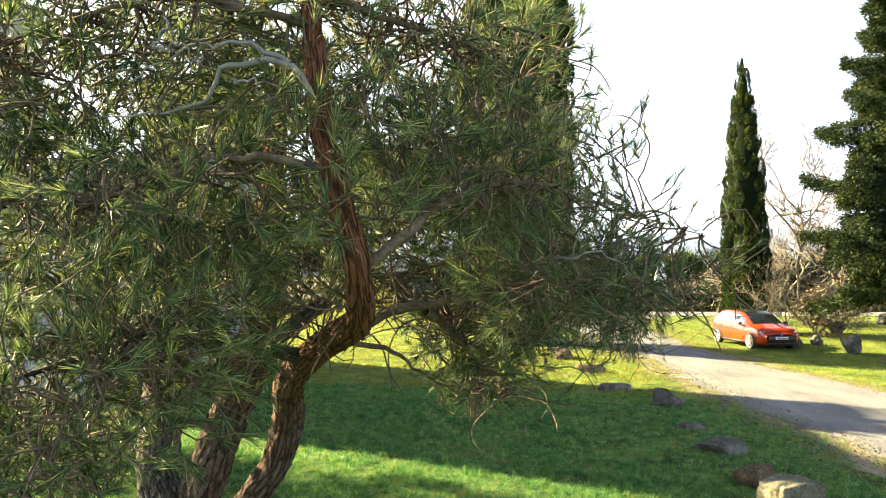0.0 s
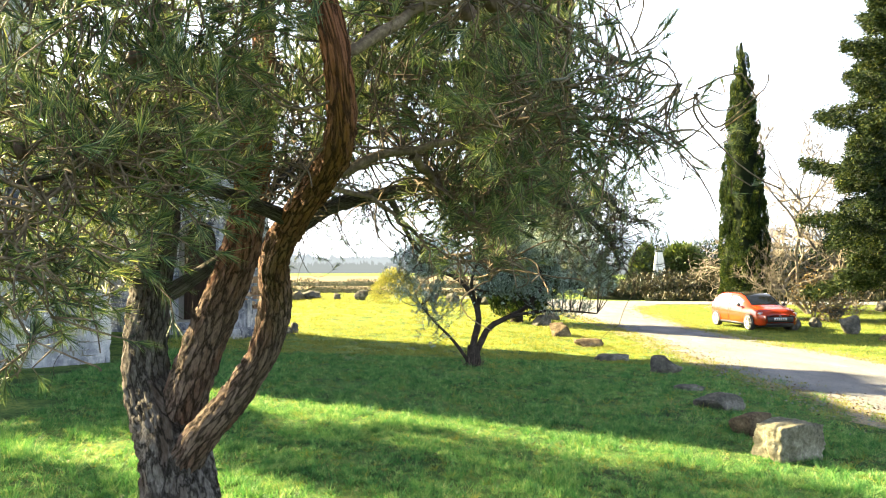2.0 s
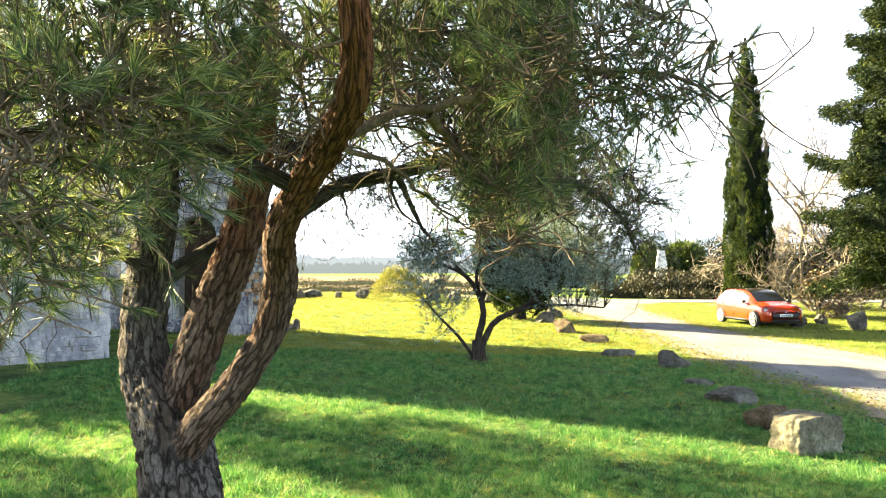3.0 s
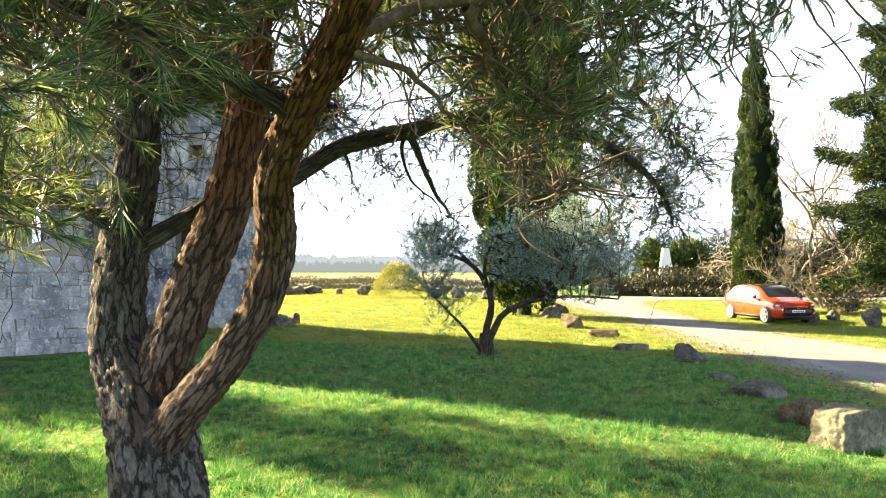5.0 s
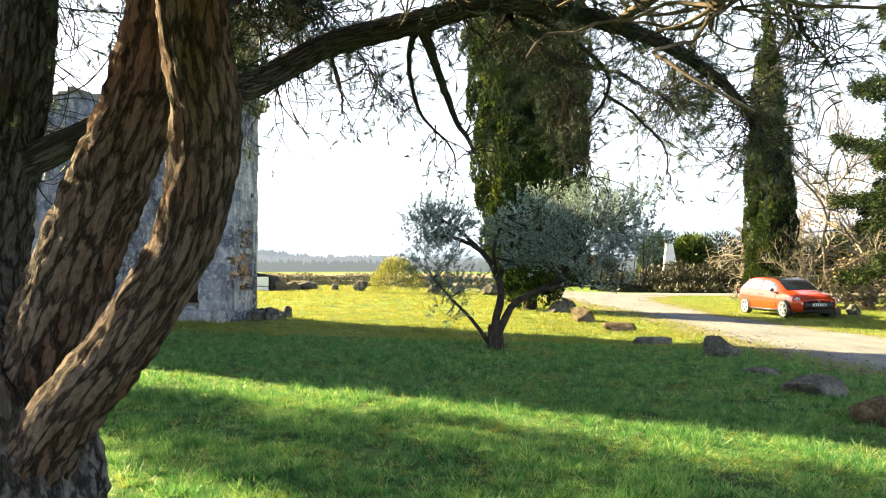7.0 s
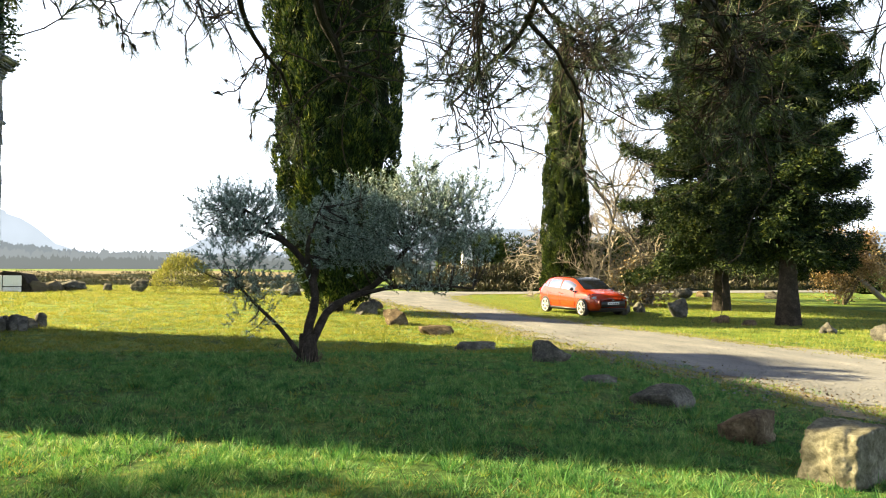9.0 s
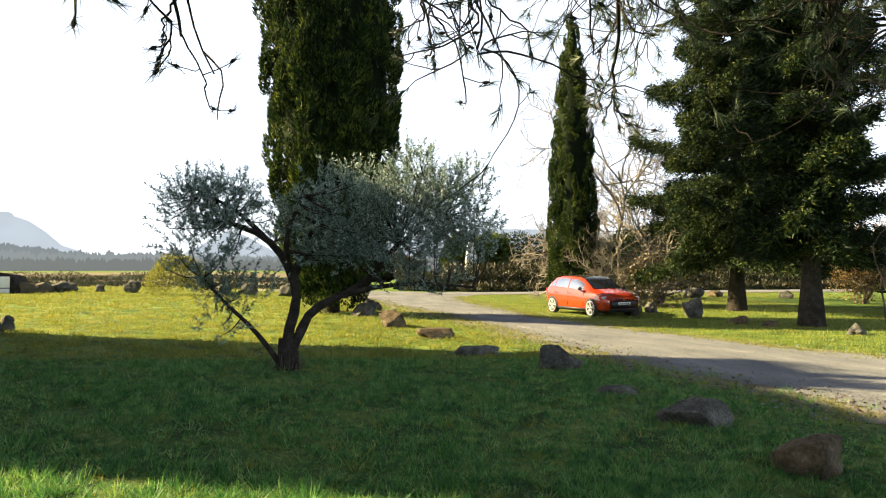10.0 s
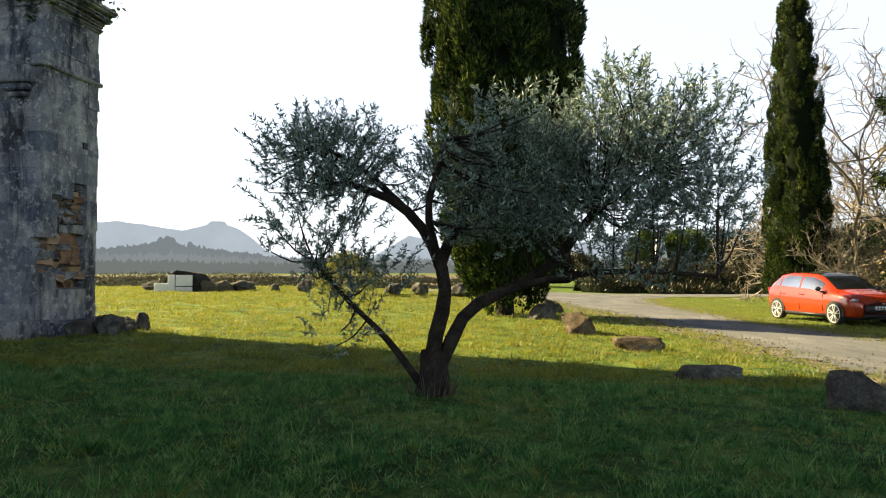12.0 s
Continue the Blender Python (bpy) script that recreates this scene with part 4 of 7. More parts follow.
# ---------------------------------------------------------------- the olive
def olive(x, y):
    r = np.random.default_rng(91)
    z0 = float(ground_z(x, y))
    th = thing("olive_tree", (x, y, z0), "silvery olive tree with a forked dark trunk on the lawn", "olive tree")
    tb = Tubes(14)
    tb.add(spline([(x, y, z0 - 0.08), (x + 0.02, y, z0 + 0.18), (x + 0.03, y, z0 + 0.45)], 7), np.linspace(0.19, 0.13, 7), 0.10)
    tb.done("trunk", M_OLIVE_BARK, th)
    limbs = [
        ("stem", [(0.0, 0, 0.15), (0.02, 0, 0.45), (0.14, 0, 1.1), (0.02, 0.05, 1.5), (-0.28, 0.0, 1.9), (-0.85, -0.1, 2.15)], 0.09, 0.035),
        ("stem", [(0.04, 0, 0.15), (0.18, 0.02, 0.5), (0.38, 0.05, 0.85), (0.75, 0.1, 1.05), (1.15, 0.15, 1.25), (1.7, 0.1, 1.9)], 0.08, 0.035),
        ("limb", [(0.08, 0, 1.3), (0.25, 0.3, 1.75), (0.5, 0.5, 2.3)], 0.07, 0.03),
        ("limb", [(0.75, 0.1, 1.05), (1.3, -0.2, 1.2), (2.0, -0.4, 1.25), (2.7, -0.5, 1.2)], 0.045, 0.015),
        ("limb", [(0.05, 0.05, 1.4), (0.0, -0.4, 1.9), (0.2, -0.6, 2.5)], 0.05, 0.02),
        ("limb", [(1.15, 0.15, 1.25), (1.6, 0.5, 1.7), (2.3, 0.4, 2.4)], 0.05, 0.02),
        ("sucker", [(-0.06, -0.02, 0.05), (-0.42, -0.1, 0.55), (-0.85, -0.2, 1.0), (-1.15, -0.2, 1.35)], 0.045, 0.015),
        ("limb", [(-0.28, 0, 1.9), (-0.7, 0.3, 2.3), (-1.2, 0.2, 2.6)], 0.045, 0.015),
    ]
    base = np.array((x, y, z0))
    ends = []
    for nm, c, r0, r1 in limbs:
        q = spline(np.array(c) + base, 12)
        tb = Tubes(9)
        tb.add(q, np.linspace(r0, r1, 12), 0.07)
        tb.done(nm, M_OLIVE_BARK, th)
        ends.append(q)
    allp = np.concatenate([e[4:] for e in ends])
    # crown lobes: centre, radii, shoots
    lobes = [((-1.15, 0, 2.4), (0.62, 0.7, 0.5), 330), ((-0.75, 0.1, 2.5), (0.45, 0.6, 0.45), 110), ((-1.1, -0.2, 1.75), (0.7, 0.5, 0.45), 110), ((-0.75, -0.2, 1.25), (0.55, 0.4, 0.3), 90), ((0.15, 0, 2.2), (0.5, 0.7, 0.45), 100), ((0.85, 0, 2.45), (0.8, 0.9, 0.65), 480), ((1.75, 0.1, 2.6), (0.8, 0.8, 0.6), 470), ((1.95, 0.0, 3.05), (0.4, 0.4, 0.3), 70), ((2.75, 0.0, 2.85), (0.35, 0.4, 0.3), 60), ((2.4, 0, 2.5), (0.75, 0.7, 0.6), 380), ((2.75, -0.1, 1.95), (0.5, 0.5, 0.4), 150), ((1.6, -0.1, 1.75), (0.95, 0.7, 0.38), 300), ((0.6, 0, 1.7), (0.6, 0.6, 0.35), 190), ((2.0, -0.4, 1.25), (0.7, 0.3, 0.2), 60), ((-0.9, -0.15, 0.75), (0.45, 0.3, 0.3), 35)]
    for c, R, n in lobes:
        n = int(0.86 * n)
        c = (c[0], c[1], c[2] - 0.3 * max(0.0, c[2] - 2.1) * (c[2] < 2.7))
        d = unit(r.normal(size=(n, 3)))
        P = base + np.array(c) + d * np.array(R) * r.uniform(0.35, 1.05, (n, 1))
        up = unit(d * np.array((0.7, 0.7, 0.3)) + np.array((0, 0, 0.75)) + 0.35 * r.normal(size=(n, 3)))
        ln = r.uniform(0.14, 0.34, n)
        tb = Tubes(3)
        k = 27
        LP, LD = [], []
        for i in range(n):
            tip = P[i] + up[i] * ln[i]
            tb.add([P[i], P[i] + up[i] * ln[i] * 0.5, tip], [0.0035, 0.003, 0.0015])
            if i % 9 == 0:
                j = np.argmin(np.linalg.norm(allp - P[i], axis=1))
                m = (allp[j] + P[i]) / 2 + np.array((0, 0, -0.05))
                tb.add(spline([allp[j], m, P[i]], 5), np.linspace(0.014, 0.006, 5))
            f = r.uniform(0, 1, k)[:, None]
            LP.append(P[i] + up[i] * ln[i] * f)
            LD.append(up[i] * 0.8 + 0.85 * r.normal(size=(k, 3)))
        V, F = leaves(np.concatenate(LP), np.concatenate(LD), r.uniform(0.042, 0.074, n * k), 0.0155)
        tw = tb.done("twig_mass", M_OLIVE_BARK, th)
        tw["kind"] = "stuff"
        build("foliage", V, F, M_OLIVE, tw)["kind"] = "stuff"
    tb = Tubes(4)
    for i in range(26):
        a = r.uniform(0, 6.28)
        p = base + np.array((0.22 * math.cos(a), 0.22 * math.sin(a), 0.0))
        tb.add([p, p + np.array((0.08 * math.cos(a), 0.08 * math.sin(a), r.uniform(0.12, 0.35)))], [0.006, 0.002])
    tb.done("sucker_tuft", M_TWIG, th)["kind"] = "stuff"
    return th


olive(-0.08, 15.5)


# ---------------------------------------------------------------- the pine
def barky(name, ctrl, mat, parent, seg=36, step=0.022, depth=0.035, label="", seed=0):
    """A limb with thick plated bark. ctrl rows: x, y, z, radius."""
    C = np.asarray(ctrl, float)
    length = np.linalg.norm(np.diff(C[:, :3], axis=0), axis=1).sum()
    n = max(8, int(length / step))
    S = spline(C, n)
    P, R = S[:, :3], S[:, 3]
    T = unit(np.gradient(P, axis=0))
    ang = np.linspace(0, 2 * np.pi, seg, endpoint=False) + np.pi / 2
    L = np.r_[0, np.cumsum(np.linalg.norm(np.diff(P, axis=0), axis=1))]
    a = np.array((0.0, 1.0, 0.0))
    V, U = [], []
    for i in range(n):
        u = unit(np.cross(T[i], a))
        v = np.cross(u, T[i])
        a = v
        for q, t in enumerate(ang):
            k = 1.75 * R[i] / 0.15
            w = Vector((math.cos(t) * k * 2.2, math.sin(t) * k * 2.2, L[i] * 6.0 + seed * 3.7))
            w = w + 0.45 * noise.noise_vector(w * 0.9)
            d, _ = noise.voronoi(w)
            plate = min(1.0, (d[1] - d[0]) * 2.4)
            low = noise.noise(Vector((math.cos(t) * 1.3, math.sin(t) * 1.3, L[i] * 2.2 + seed)))
            fine = noise.noise(w * 3.1)
            r = R[i] * (1 + 0.10 * low) + depth * (R[i] / 0.15) ** 0.5 * (plate - 0.7) * 0.55 + 0.008 * fine
            V.append(P[i] + r * (math.cos(t) * u + math.sin(t) * v))
            U.append((q / seg, L[i]))
    k = np.arange(n - 1)[:, None] * seg + np.arange(seg)[None]
    k2 = np.arange(n - 1)[:, None] * seg + (np.arange(seg)[None] + 1) % seg
    F = np.stack([k, k2, k2 + seg, k + seg], -1).reshape(-1, 4)
    return build(name, np.array(V), F, mat, parent, label, True, np.array(U)), S


pine = thing("pine_tree", (-1.75, 4.45, float(ground_z(-1.75, 4.45))), "old gnarled pine with forked plated trunk and long-needled hanging boughs", "pine tree")
BOUGH_LINES = {}
PINE = [
    ("trunk", [(-1.66, 4.38, 0.15, 0.33), (-1.70, 4.40, 0.5, 0.275), (-1.78, 4.45, 0.95, 0.245), (-1.87, 4.50, 1.25, 0.235), (-2.02, 4.58, 1.5, 0.18), (-2.12, 4.64, 1.68, 0.13), (-2.15, 4.66, 1.85, 0.09)], M_BARK, 80, 0.045),
    ("limb", [(-1.95, 4.54, 1.2, 0.17), (-2.13, 4.65, 1.7, 0.165), (-2.16, 4.78, 2.25, 0.145), (-2.12, 4.84, 2.8, 0.13), (-2.16, 4.92, 3.5, 0.11), (-2.22, 5.0, 4.5, 0.07)], M_BARK, 56, 0.035),
    ("limb", [(-1.84, 4.50, 1.25, 0.16), (-1.74, 4.52, 1.62, 0.15), (-1.56, 4.53, 2.1, 0.14), (-1.39, 4.52, 2.55, 0.135), (-1.30, 4.50, 3.05, 0.115), (-1.24, 4.5, 3.7, 0.09), (-1.2, 4.5, 4.6, 0.05)], M_BARK_RED, 56, 0.03),
    ("limb", [(-1.80, 4.42, 1.0, 0.13), (-1.58, 4.32, 1.30, 0.115), (-1.33, 4.25, 1.58, 0.105), (-1.11, 4.18, 1.88, 0.098), (-0.99, 4.05, 2.2, 0.10), (-0.90, 3.75, 2.45, 0.09), (-0.66, 3.3, 2.68, 0.08), (-0.42, 2.9, 2.83, 0.072), (-0.2, 2.35, 2.97, 0.058), (-0.16, 2.07, 3.15, 0.05), (-0.26, 2.0, 3.6, 0.042), (-0.35, 2.1, 4.4, 0.03)], M_BARK_RED, 44, 0.028),
    ("limb", [(-1.40, 4.50, 2.46, 0.075), (-1.42, 4.95, 2.56, 0.075), (-1.31, 5.42, 2.72, 0.070), (-0.98, 5.62, 2.97, 0.064), (-0.52, 5.60, 3.07, 0.060), (-0.10, 5.60, 3.16, 0.055), (0.5, 5.9, 3.14, 0.046), (1.05, 6.25, 3.03, 0.036), (1.32, 6.36, 2.86, 0.028), (1.52, 6.5, 2.64, 0.018), (1.60, 6.6, 2.44, 0.010)], M_BARK, 24, 0.015),
]
for i, (nm, c, mt, sg, dp) in enumerate(PINE):
    ob, S = barky(nm, c, mt, pine, sg, 0.016 if i < 4 else 0.03, dp, "", i + 1)
    BOUGH_LINES[i] = S[:, :3]
THIN = [
    [(-2.1, 4.75, 2.2, 0.07), (-1.85, 4.9, 2.38, 0.062), (-1.5, 5.0, 2.66, 0.055), (-1.4, 5.3, 3.1, 0.04), (-1.2, 6.2, 3.4, 0.018), (-0.8, 7.0, 2.9, 0.008)],
    [(-2.12, 4.72, 2.3, 0.055), (-2.35, 4.55, 2.45, 0.048), (-2.8, 4.3, 2.6, 0.04), (-3.4, 4.1, 2.65, 0.028), (-4.0, 4.0, 2.5, 0.015)],
    [(-0.505, 5.60, 3.04, 0.036), (-0.46, 5.70, 2.95, 0.030), (-0.36, 5.92, 2.75, 0.030), (-0.22, 6.22, 2.52, 0.030)],
    [(-0.05, 5.65, 3.1, 0.03), (0.2, 6.4, 3.12, 0.018), (0.35, 7.0, 2.85, 0.010), (0.45, 7.25, 2.42, 0.004)],
    [(0.2, 6.4, 3.12, 0.022), (0.7, 7.0, 3.2, 0.018), (1.2, 7.5, 3.1, 0.012), (1.7, 8.2, 3.2, 0.006)],
    [(0.5, 5.9, 3.1, 0.03), (1.0, 5.4, 3.25, 0.022), (1.35, 5.5, 2.95, 0.014), (1.7, 5.8, 2.7, 0.006)],
    [(-0.42, 2.9, 2.83, 0.028), (0.0, 2.95, 2.95, 0.024), (0.5, 2.85, 3.1, 0.02), (0.95, 2.9, 3.1, 0.018), (1.25, 2.85, 2.9, 0.008)],
    [(0.0, 2.95, 2.95, 0.026), (0.15, 3.3, 2.75, 0.018), (0.22, 3.45, 2.42, 0.008)],
    [(-0.16, 2.07, 3.15, 0.022), (0.3, 2.4, 3.5, 0.018), (0.9, 3.0, 3.5, 0.012), (1.4, 3.4, 3.4, 0.006)],
    [(-0.66, 3.3, 2.68, 0.045), (-0.95, 2.9, 2.8, 0.036), (-1.2, 2.5, 2.85, 0.028), (-1.55, 2.2, 2.72, 0.018), (-1.9, 2.0, 2.55, 0.008)],
    [(-0.95, 2.9, 2.8, 0.026), (-0.95, 2.4, 2.95, 0.02), (-1.1, 2.0, 2.68, 0.012), (-1.2, 1.85, 2.45, 0.006)],
    [(-0.26, 2.0, 3.5, 0.018), (-0.6, 1.95, 3.55, 0.015), (-1.0, 2.0, 3.42, 0.011), (-1.5, 2.1, 3.4, 0.006)],
    [(-2.14, 4.9, 3.3, 0.06), (-2.3, 4.0, 3.4, 0.045), (-2.3, 3.2, 3.2, 0.03), (-2.2, 2.6, 2.8, 0.012)],
    [(-1.24, 4.5, 3.5, 0.05), (-0.8, 4.6, 3.8, 0.04), (0.0, 4.7, 3.9, 0.03), (0.8, 4.6, 3.7, 0.018), (1.4, 4.5, 3.3, 0.008)],
    [(-1.22, 4.5, 3.9, 0.05), (-1.3, 5.3, 4.0, 0.04), (-1.4, 6.2, 3.7, 0.025), (-1.5, 7.2, 3.0, 0.010)],
    [(-2.2, 5.0, 4.0, 0.05), (-2.8, 5.6, 4.0, 0.035), (-3.3, 6.4, 3.6, 0.02), (-3.4, 7.0, 3.0, 0.008)],
    [(-0.3, 2.05, 4.0, 0.018), (-0.8, 2.0, 4.1, 0.014), (-1.4, 2.1, 4.0, 0.01), (-1.9, 2.3, 3.9, 0.005)],
    [(-0.3, 2.05, 4.1, 0.016), (0.2, 2.5, 4.1, 0.012), (0.5, 3.2, 4.0, 0.006)],
    [(-1.3, 4.5, 3.0, 0.03), (-1.35, 3.8, 3.2, 0.024), (-1.4, 3.1, 3.3, 0.018), (-1.5, 2.6, 3.1, 0.01)],
    [(-0.42, 2.9, 2.83, 0.016), (-0.15, 3.05, 2.72, 0.013), (0.02, 3.18, 2.60, 0.010), (0.19, 3.33, 2.50, 0.008), (0.42, 3.7, 2.44, 0.004)],
    [(0.02, 3.18, 2.60, 0.007), (0.12, 3.22, 2.46, 0.005), (0.14, 3.28, 2.32, 0.003)],
    [(0.19, 3.33, 2.50, 0.006), (0.26, 3.4, 2.40, 0.005), (0.28, 3.48, 2.30, 0.003)],
    [(-0.27, 2.0, 3.72, 0.013), (-0.36, 1.92, 3.84, 0.012), (-0.51, 1.9, 3.82, 0.011), (-0.6, 1.9, 3.72, 0.010), (-0.72, 1.9, 3.67, 0.008), (-1.05, 1.92, 3.68, 0.004)],
    [(-0.36, 1.92, 3.84, 0.010), (-0.6, 1.85, 3.9, 0.008), (-0.8, 1.85, 3.88, 0.006), (-1.0, 1.9, 3.75, 0.003)],
    [(-0.8, 1.85, 3.88, 0.006), (-0.76, 1.84, 3.95, 0.005), (-0.85, 1.8, 4.05, 0.003)],
    [(-0.78, 1.85, 3.88, 0.006), (-0.74, 1.83, 3.8, 0.005), (-0.72, 1.8, 3.7, 0.003)],
    [(-0.55, 1.9, 3.78, 0.006), (-0.45, 1.85, 3.72, 0.005), (-0.38, 1.85, 3.63, 0.003)],
    [(0.5, 2.85, 3.1, 0.010), (0.62, 2.6, 3.2, 0.008), (0.78, 2.5, 3.18, 0.006), (0.88, 2.5, 3.05, 0.003)],
]
SKEL = [BOUGH_LINES[3][40:], BOUGH_LINES[4], BOUGH_LINES[1][45:], BOUGH_LINES[2][60:]]
for q, c in enumerate(THIN):
    tb = Tubes(12 if c[0][3] > 0.035 else 8)
    S = spline(np.array(c), 24)
    S[:, 3] *= np.linspace(1, 0.35, 24)
    wob = np.cumsum(rng.normal(size=(24, 3)), 0) * 0.010
    S[:, :3] += (wob - wob[:1]) * (0.35 if c[0][3] > 0.035 else 1)
    tb.add(S[:, :3], S[:, 3], 0.08)
    tb.done("branch", M_DEAD if q >= len(THIN) - 6 else M_BARK if c[0][3] > 0.035 else M_TWIG_BACKLIT if c[-1][1] > 6 else M_TWIG, pine)
    SKEL.append(S[:, :3])
SKELP = np.concatenate(SKEL)

# foliage masses: centre, radii, shoots
MASSES = [
    ((-2.3, 4.2, 2.55), (0.3, 0.3, 0.25), 170), ((-2.45, 4.9, 3.3), (0.35, 0.35, 0.35), 480), ((-1.75, 4.9, 3.45), (0.35, 0.35, 0.35), 190), ((-1.9, 3.6, 3.0), (0.35, 0.3, 0.25), 80),
    ((-2.3, 5.8, 3.15), (0.3, 0.35, 0.42), 460), ((-1.52, 6.05, 3.12), (0.22, 0.3, 0.38), 130), ((-2.05, 5.5, 3.55), (0.45, 0.35, 0.3), 380), ((-2.7, 5.9, 3.5), (0.4, 0.35, 0.4), 700), ((0.42, 3.75, 2.46), (0.09, 0.10, 0.08), 11), ((0.22, 3.45, 2.36), (0.07, 0.08, 0.08), 5), ((-2.9, 5.3, 2.6), (0.45, 0.4, 0.4), 260),
    ((-1.5, 2.35, 2.3), (0.5, 0.4, 0.32), 95), ((-1.8, 2.8, 2.3), (0.5, 0.4, 0.32), 70), ((-1.05, 2.25, 2.55), (0.35, 0.3, 0.25), 50), ((-2.1, 2.2, 2.1), (0.4, 0.4, 0.25), 60), ((0.6, 5.6, 3.35), (0.5, 0.4, 0.3), 80), ((0.0, 5.9, 3.3), (0.5, 0.4, 0.3), 80),
    ((-0.6, 3.5, 3.35), (0.4, 0.45, 0.4), 130), ((-0.8, 4.9, 3.6), (0.5, 0.5, 0.45), 120), ((-0.3, 4.3, 3.85), (0.45, 0.5, 0.35), 110), ((-0.1, 3.2, 3.5), (0.3, 0.4, 0.3), 80),
    ((-1.3, 6.3, 2.9), (0.5, 0.5, 0.25), 40), ((0.95, 7.0, 2.85), (0.5, 0.5, 0.3), 60), ((1.9, 7.2, 3.1), (0.5, 0.6, 0.35), 70), ((1.5, 7.4, 2.65), (0.4, 0.4, 0.22), 40), ((0.3, 6.6, 3.1), (0.5, 0.5, 0.25), 60),
    ((-1.2, 2.3, 3.95), (0.8, 0.5, 0.45), 260), ((-0.3, 2.4, 4.1), (0.6, 0.5, 0.4), 200), ((-2.2, 2.7, 3.8), (0.8, 0.6, 0.5), 230), ((-2.9, 3.0, 3.2), (0.7, 0.6, 0.5), 150), ((0.35, 3.0, 4.1), (0.45, 0.5, 0.35), 110), ((-1.2, 3.4, 4.2), (0.9, 0.7, 0.5), 230), ((-2.6, 3.8, 4.3), (0.9, 0.8, 0.5), 170), ((-2.4, 2.4, 2.6), (0.5, 0.5, 0.3), 110),
    ((0.0, 4.0, 3.55), (0.5, 0.6, 0.4), 170), ((-0.35, 4.9, 3.6), (0.5, 0.6, 0.4), 130), ((0.9, 3.7, 3.3), (0.4, 0.5, 0.35), 130), ((1.5, 3.9, 3.2), (0.35, 0.4, 0.35), 80),
    ((-1.35, 2.15, 2.75), (0.65, 0.40, 0.33), 230), ((-0.85, 2.35, 2.95), (0.50, 0.40, 0.35), 180), ((-1.9, 2.3, 2.75), (0.5, 0.5, 0.35), 130),
    ((-0.7, 2.1, 3.4), (0.6, 0.4, 0.35), 190), ((-1.5, 2.3, 3.4), (0.6, 0.4, 0.4), 170), ((-0.15, 2.2, 3.55), (0.4, 0.4, 0.35), 110),
    ((-1.5, 3.0, 3.2), (0.6, 0.5, 0.45), 190), ((-0.75, 3.1, 3.25), (0.5, 0.4, 0.35), 130), ((-2.3, 3.0, 3.1), (0.6, 0.6, 0.45), 150),
    ((0.55, 2.85, 3.1), (0.45, 0.45, 0.38), 210), ((1.05, 2.95, 3.1), (0.32, 0.4, 0.33), 120), ((0.95, 3.1, 3.55), (0.45, 0.4, 0.3), 110),
    ((0.25, 3.35, 2.75), (0.3, 0.35, 0.28), 100), ((0.5, 3.9, 3.1), (0.5, 0.5, 0.4), 150), ((1.0, 4.5, 3.15), (0.5, 0.5, 0.4), 150), ((0.3, 2.5, 3.6), (0.45, 0.4, 0.3), 90),
    ((0.3, 4.7, 3.7), (0.7, 0.5, 0.4), 150), ((1.35, 5.5, 2.95), (0.4, 0.5, 0.32), 90), ((1.45, 6.5, 2.75), (0.35, 0.5, 0.33), 80), ((0.9, 6.2, 3.2), (0.5, 0.5, 0.3), 70),
    ((0.35, 7.0, 2.85), (0.4, 0.4, 0.35), 50), ((1.3, 7.6, 3.15), (0.5, 0.5, 0.25), 50), ((0.0, 6.4, 2.85), (0.4, 0.5, 0.35), 45), ((-0.8, 6.7, 3.0), (0.5, 0.5, 0.35), 50),
    ((-0.3, 5.7, 3.5), (0.6, 0.6, 0.3), 80), ((-1.4, 6.3, 3.6), (0.6, 0.7, 0.4), 90), ((-2.9, 5.6, 3.9), (0.7, 0.7, 0.45), 110), ((-3.2, 4.3, 2.75), (0.6, 0.5, 0.35), 90),
    ((-2.3, 4.1, 3.5), (0.6, 0.6, 0.4), 120), ((-1.3, 4.6, 4.3), (0.9, 0.8, 0.5), 150), ((-0.4, 3.6, 4.1), (0.8, 0.8, 0.45), 150), ((-2.2, 5.2, 4.6), (0.8, 0.8, 0.5), 110), ((0.6, 3.9, 3.9), (0.6, 0.6, 0.3), 90), ((-3.2, 6.6, 3.3), (0.5, 0.6, 0.4), 60),
]
def curl(p, d, steps, step, r):
    """A twig that wanders: heading, slow curvature and a kink now and then."""
    pts, q, w = [np.array(p, float)], unit(d), 0.35 * r.normal(size=3)
    for i in range(steps):
        w = 0.8 * w + 0.26 * r.normal(size=3)
        q = unit(q + 0.62 * w + np.array((0, 0, -0.03)) + (0.5 * r.normal(size=3) if r.uniform() < 0.12 else 0))
        pts.append(pts[-1] + q * step)
    return np.array(pts), q


def brush(p, d, k, lo, hi, r, spread=0.5):
    """Needles bunched at a shoot's end."""
    f = r.uniform(0, 1, (k, 1)) ** 0.6
    return p + d * 0.07 * (f - 1), unit(d + spread * r.normal(size=(k, 3))), r.uniform(lo, hi, k)


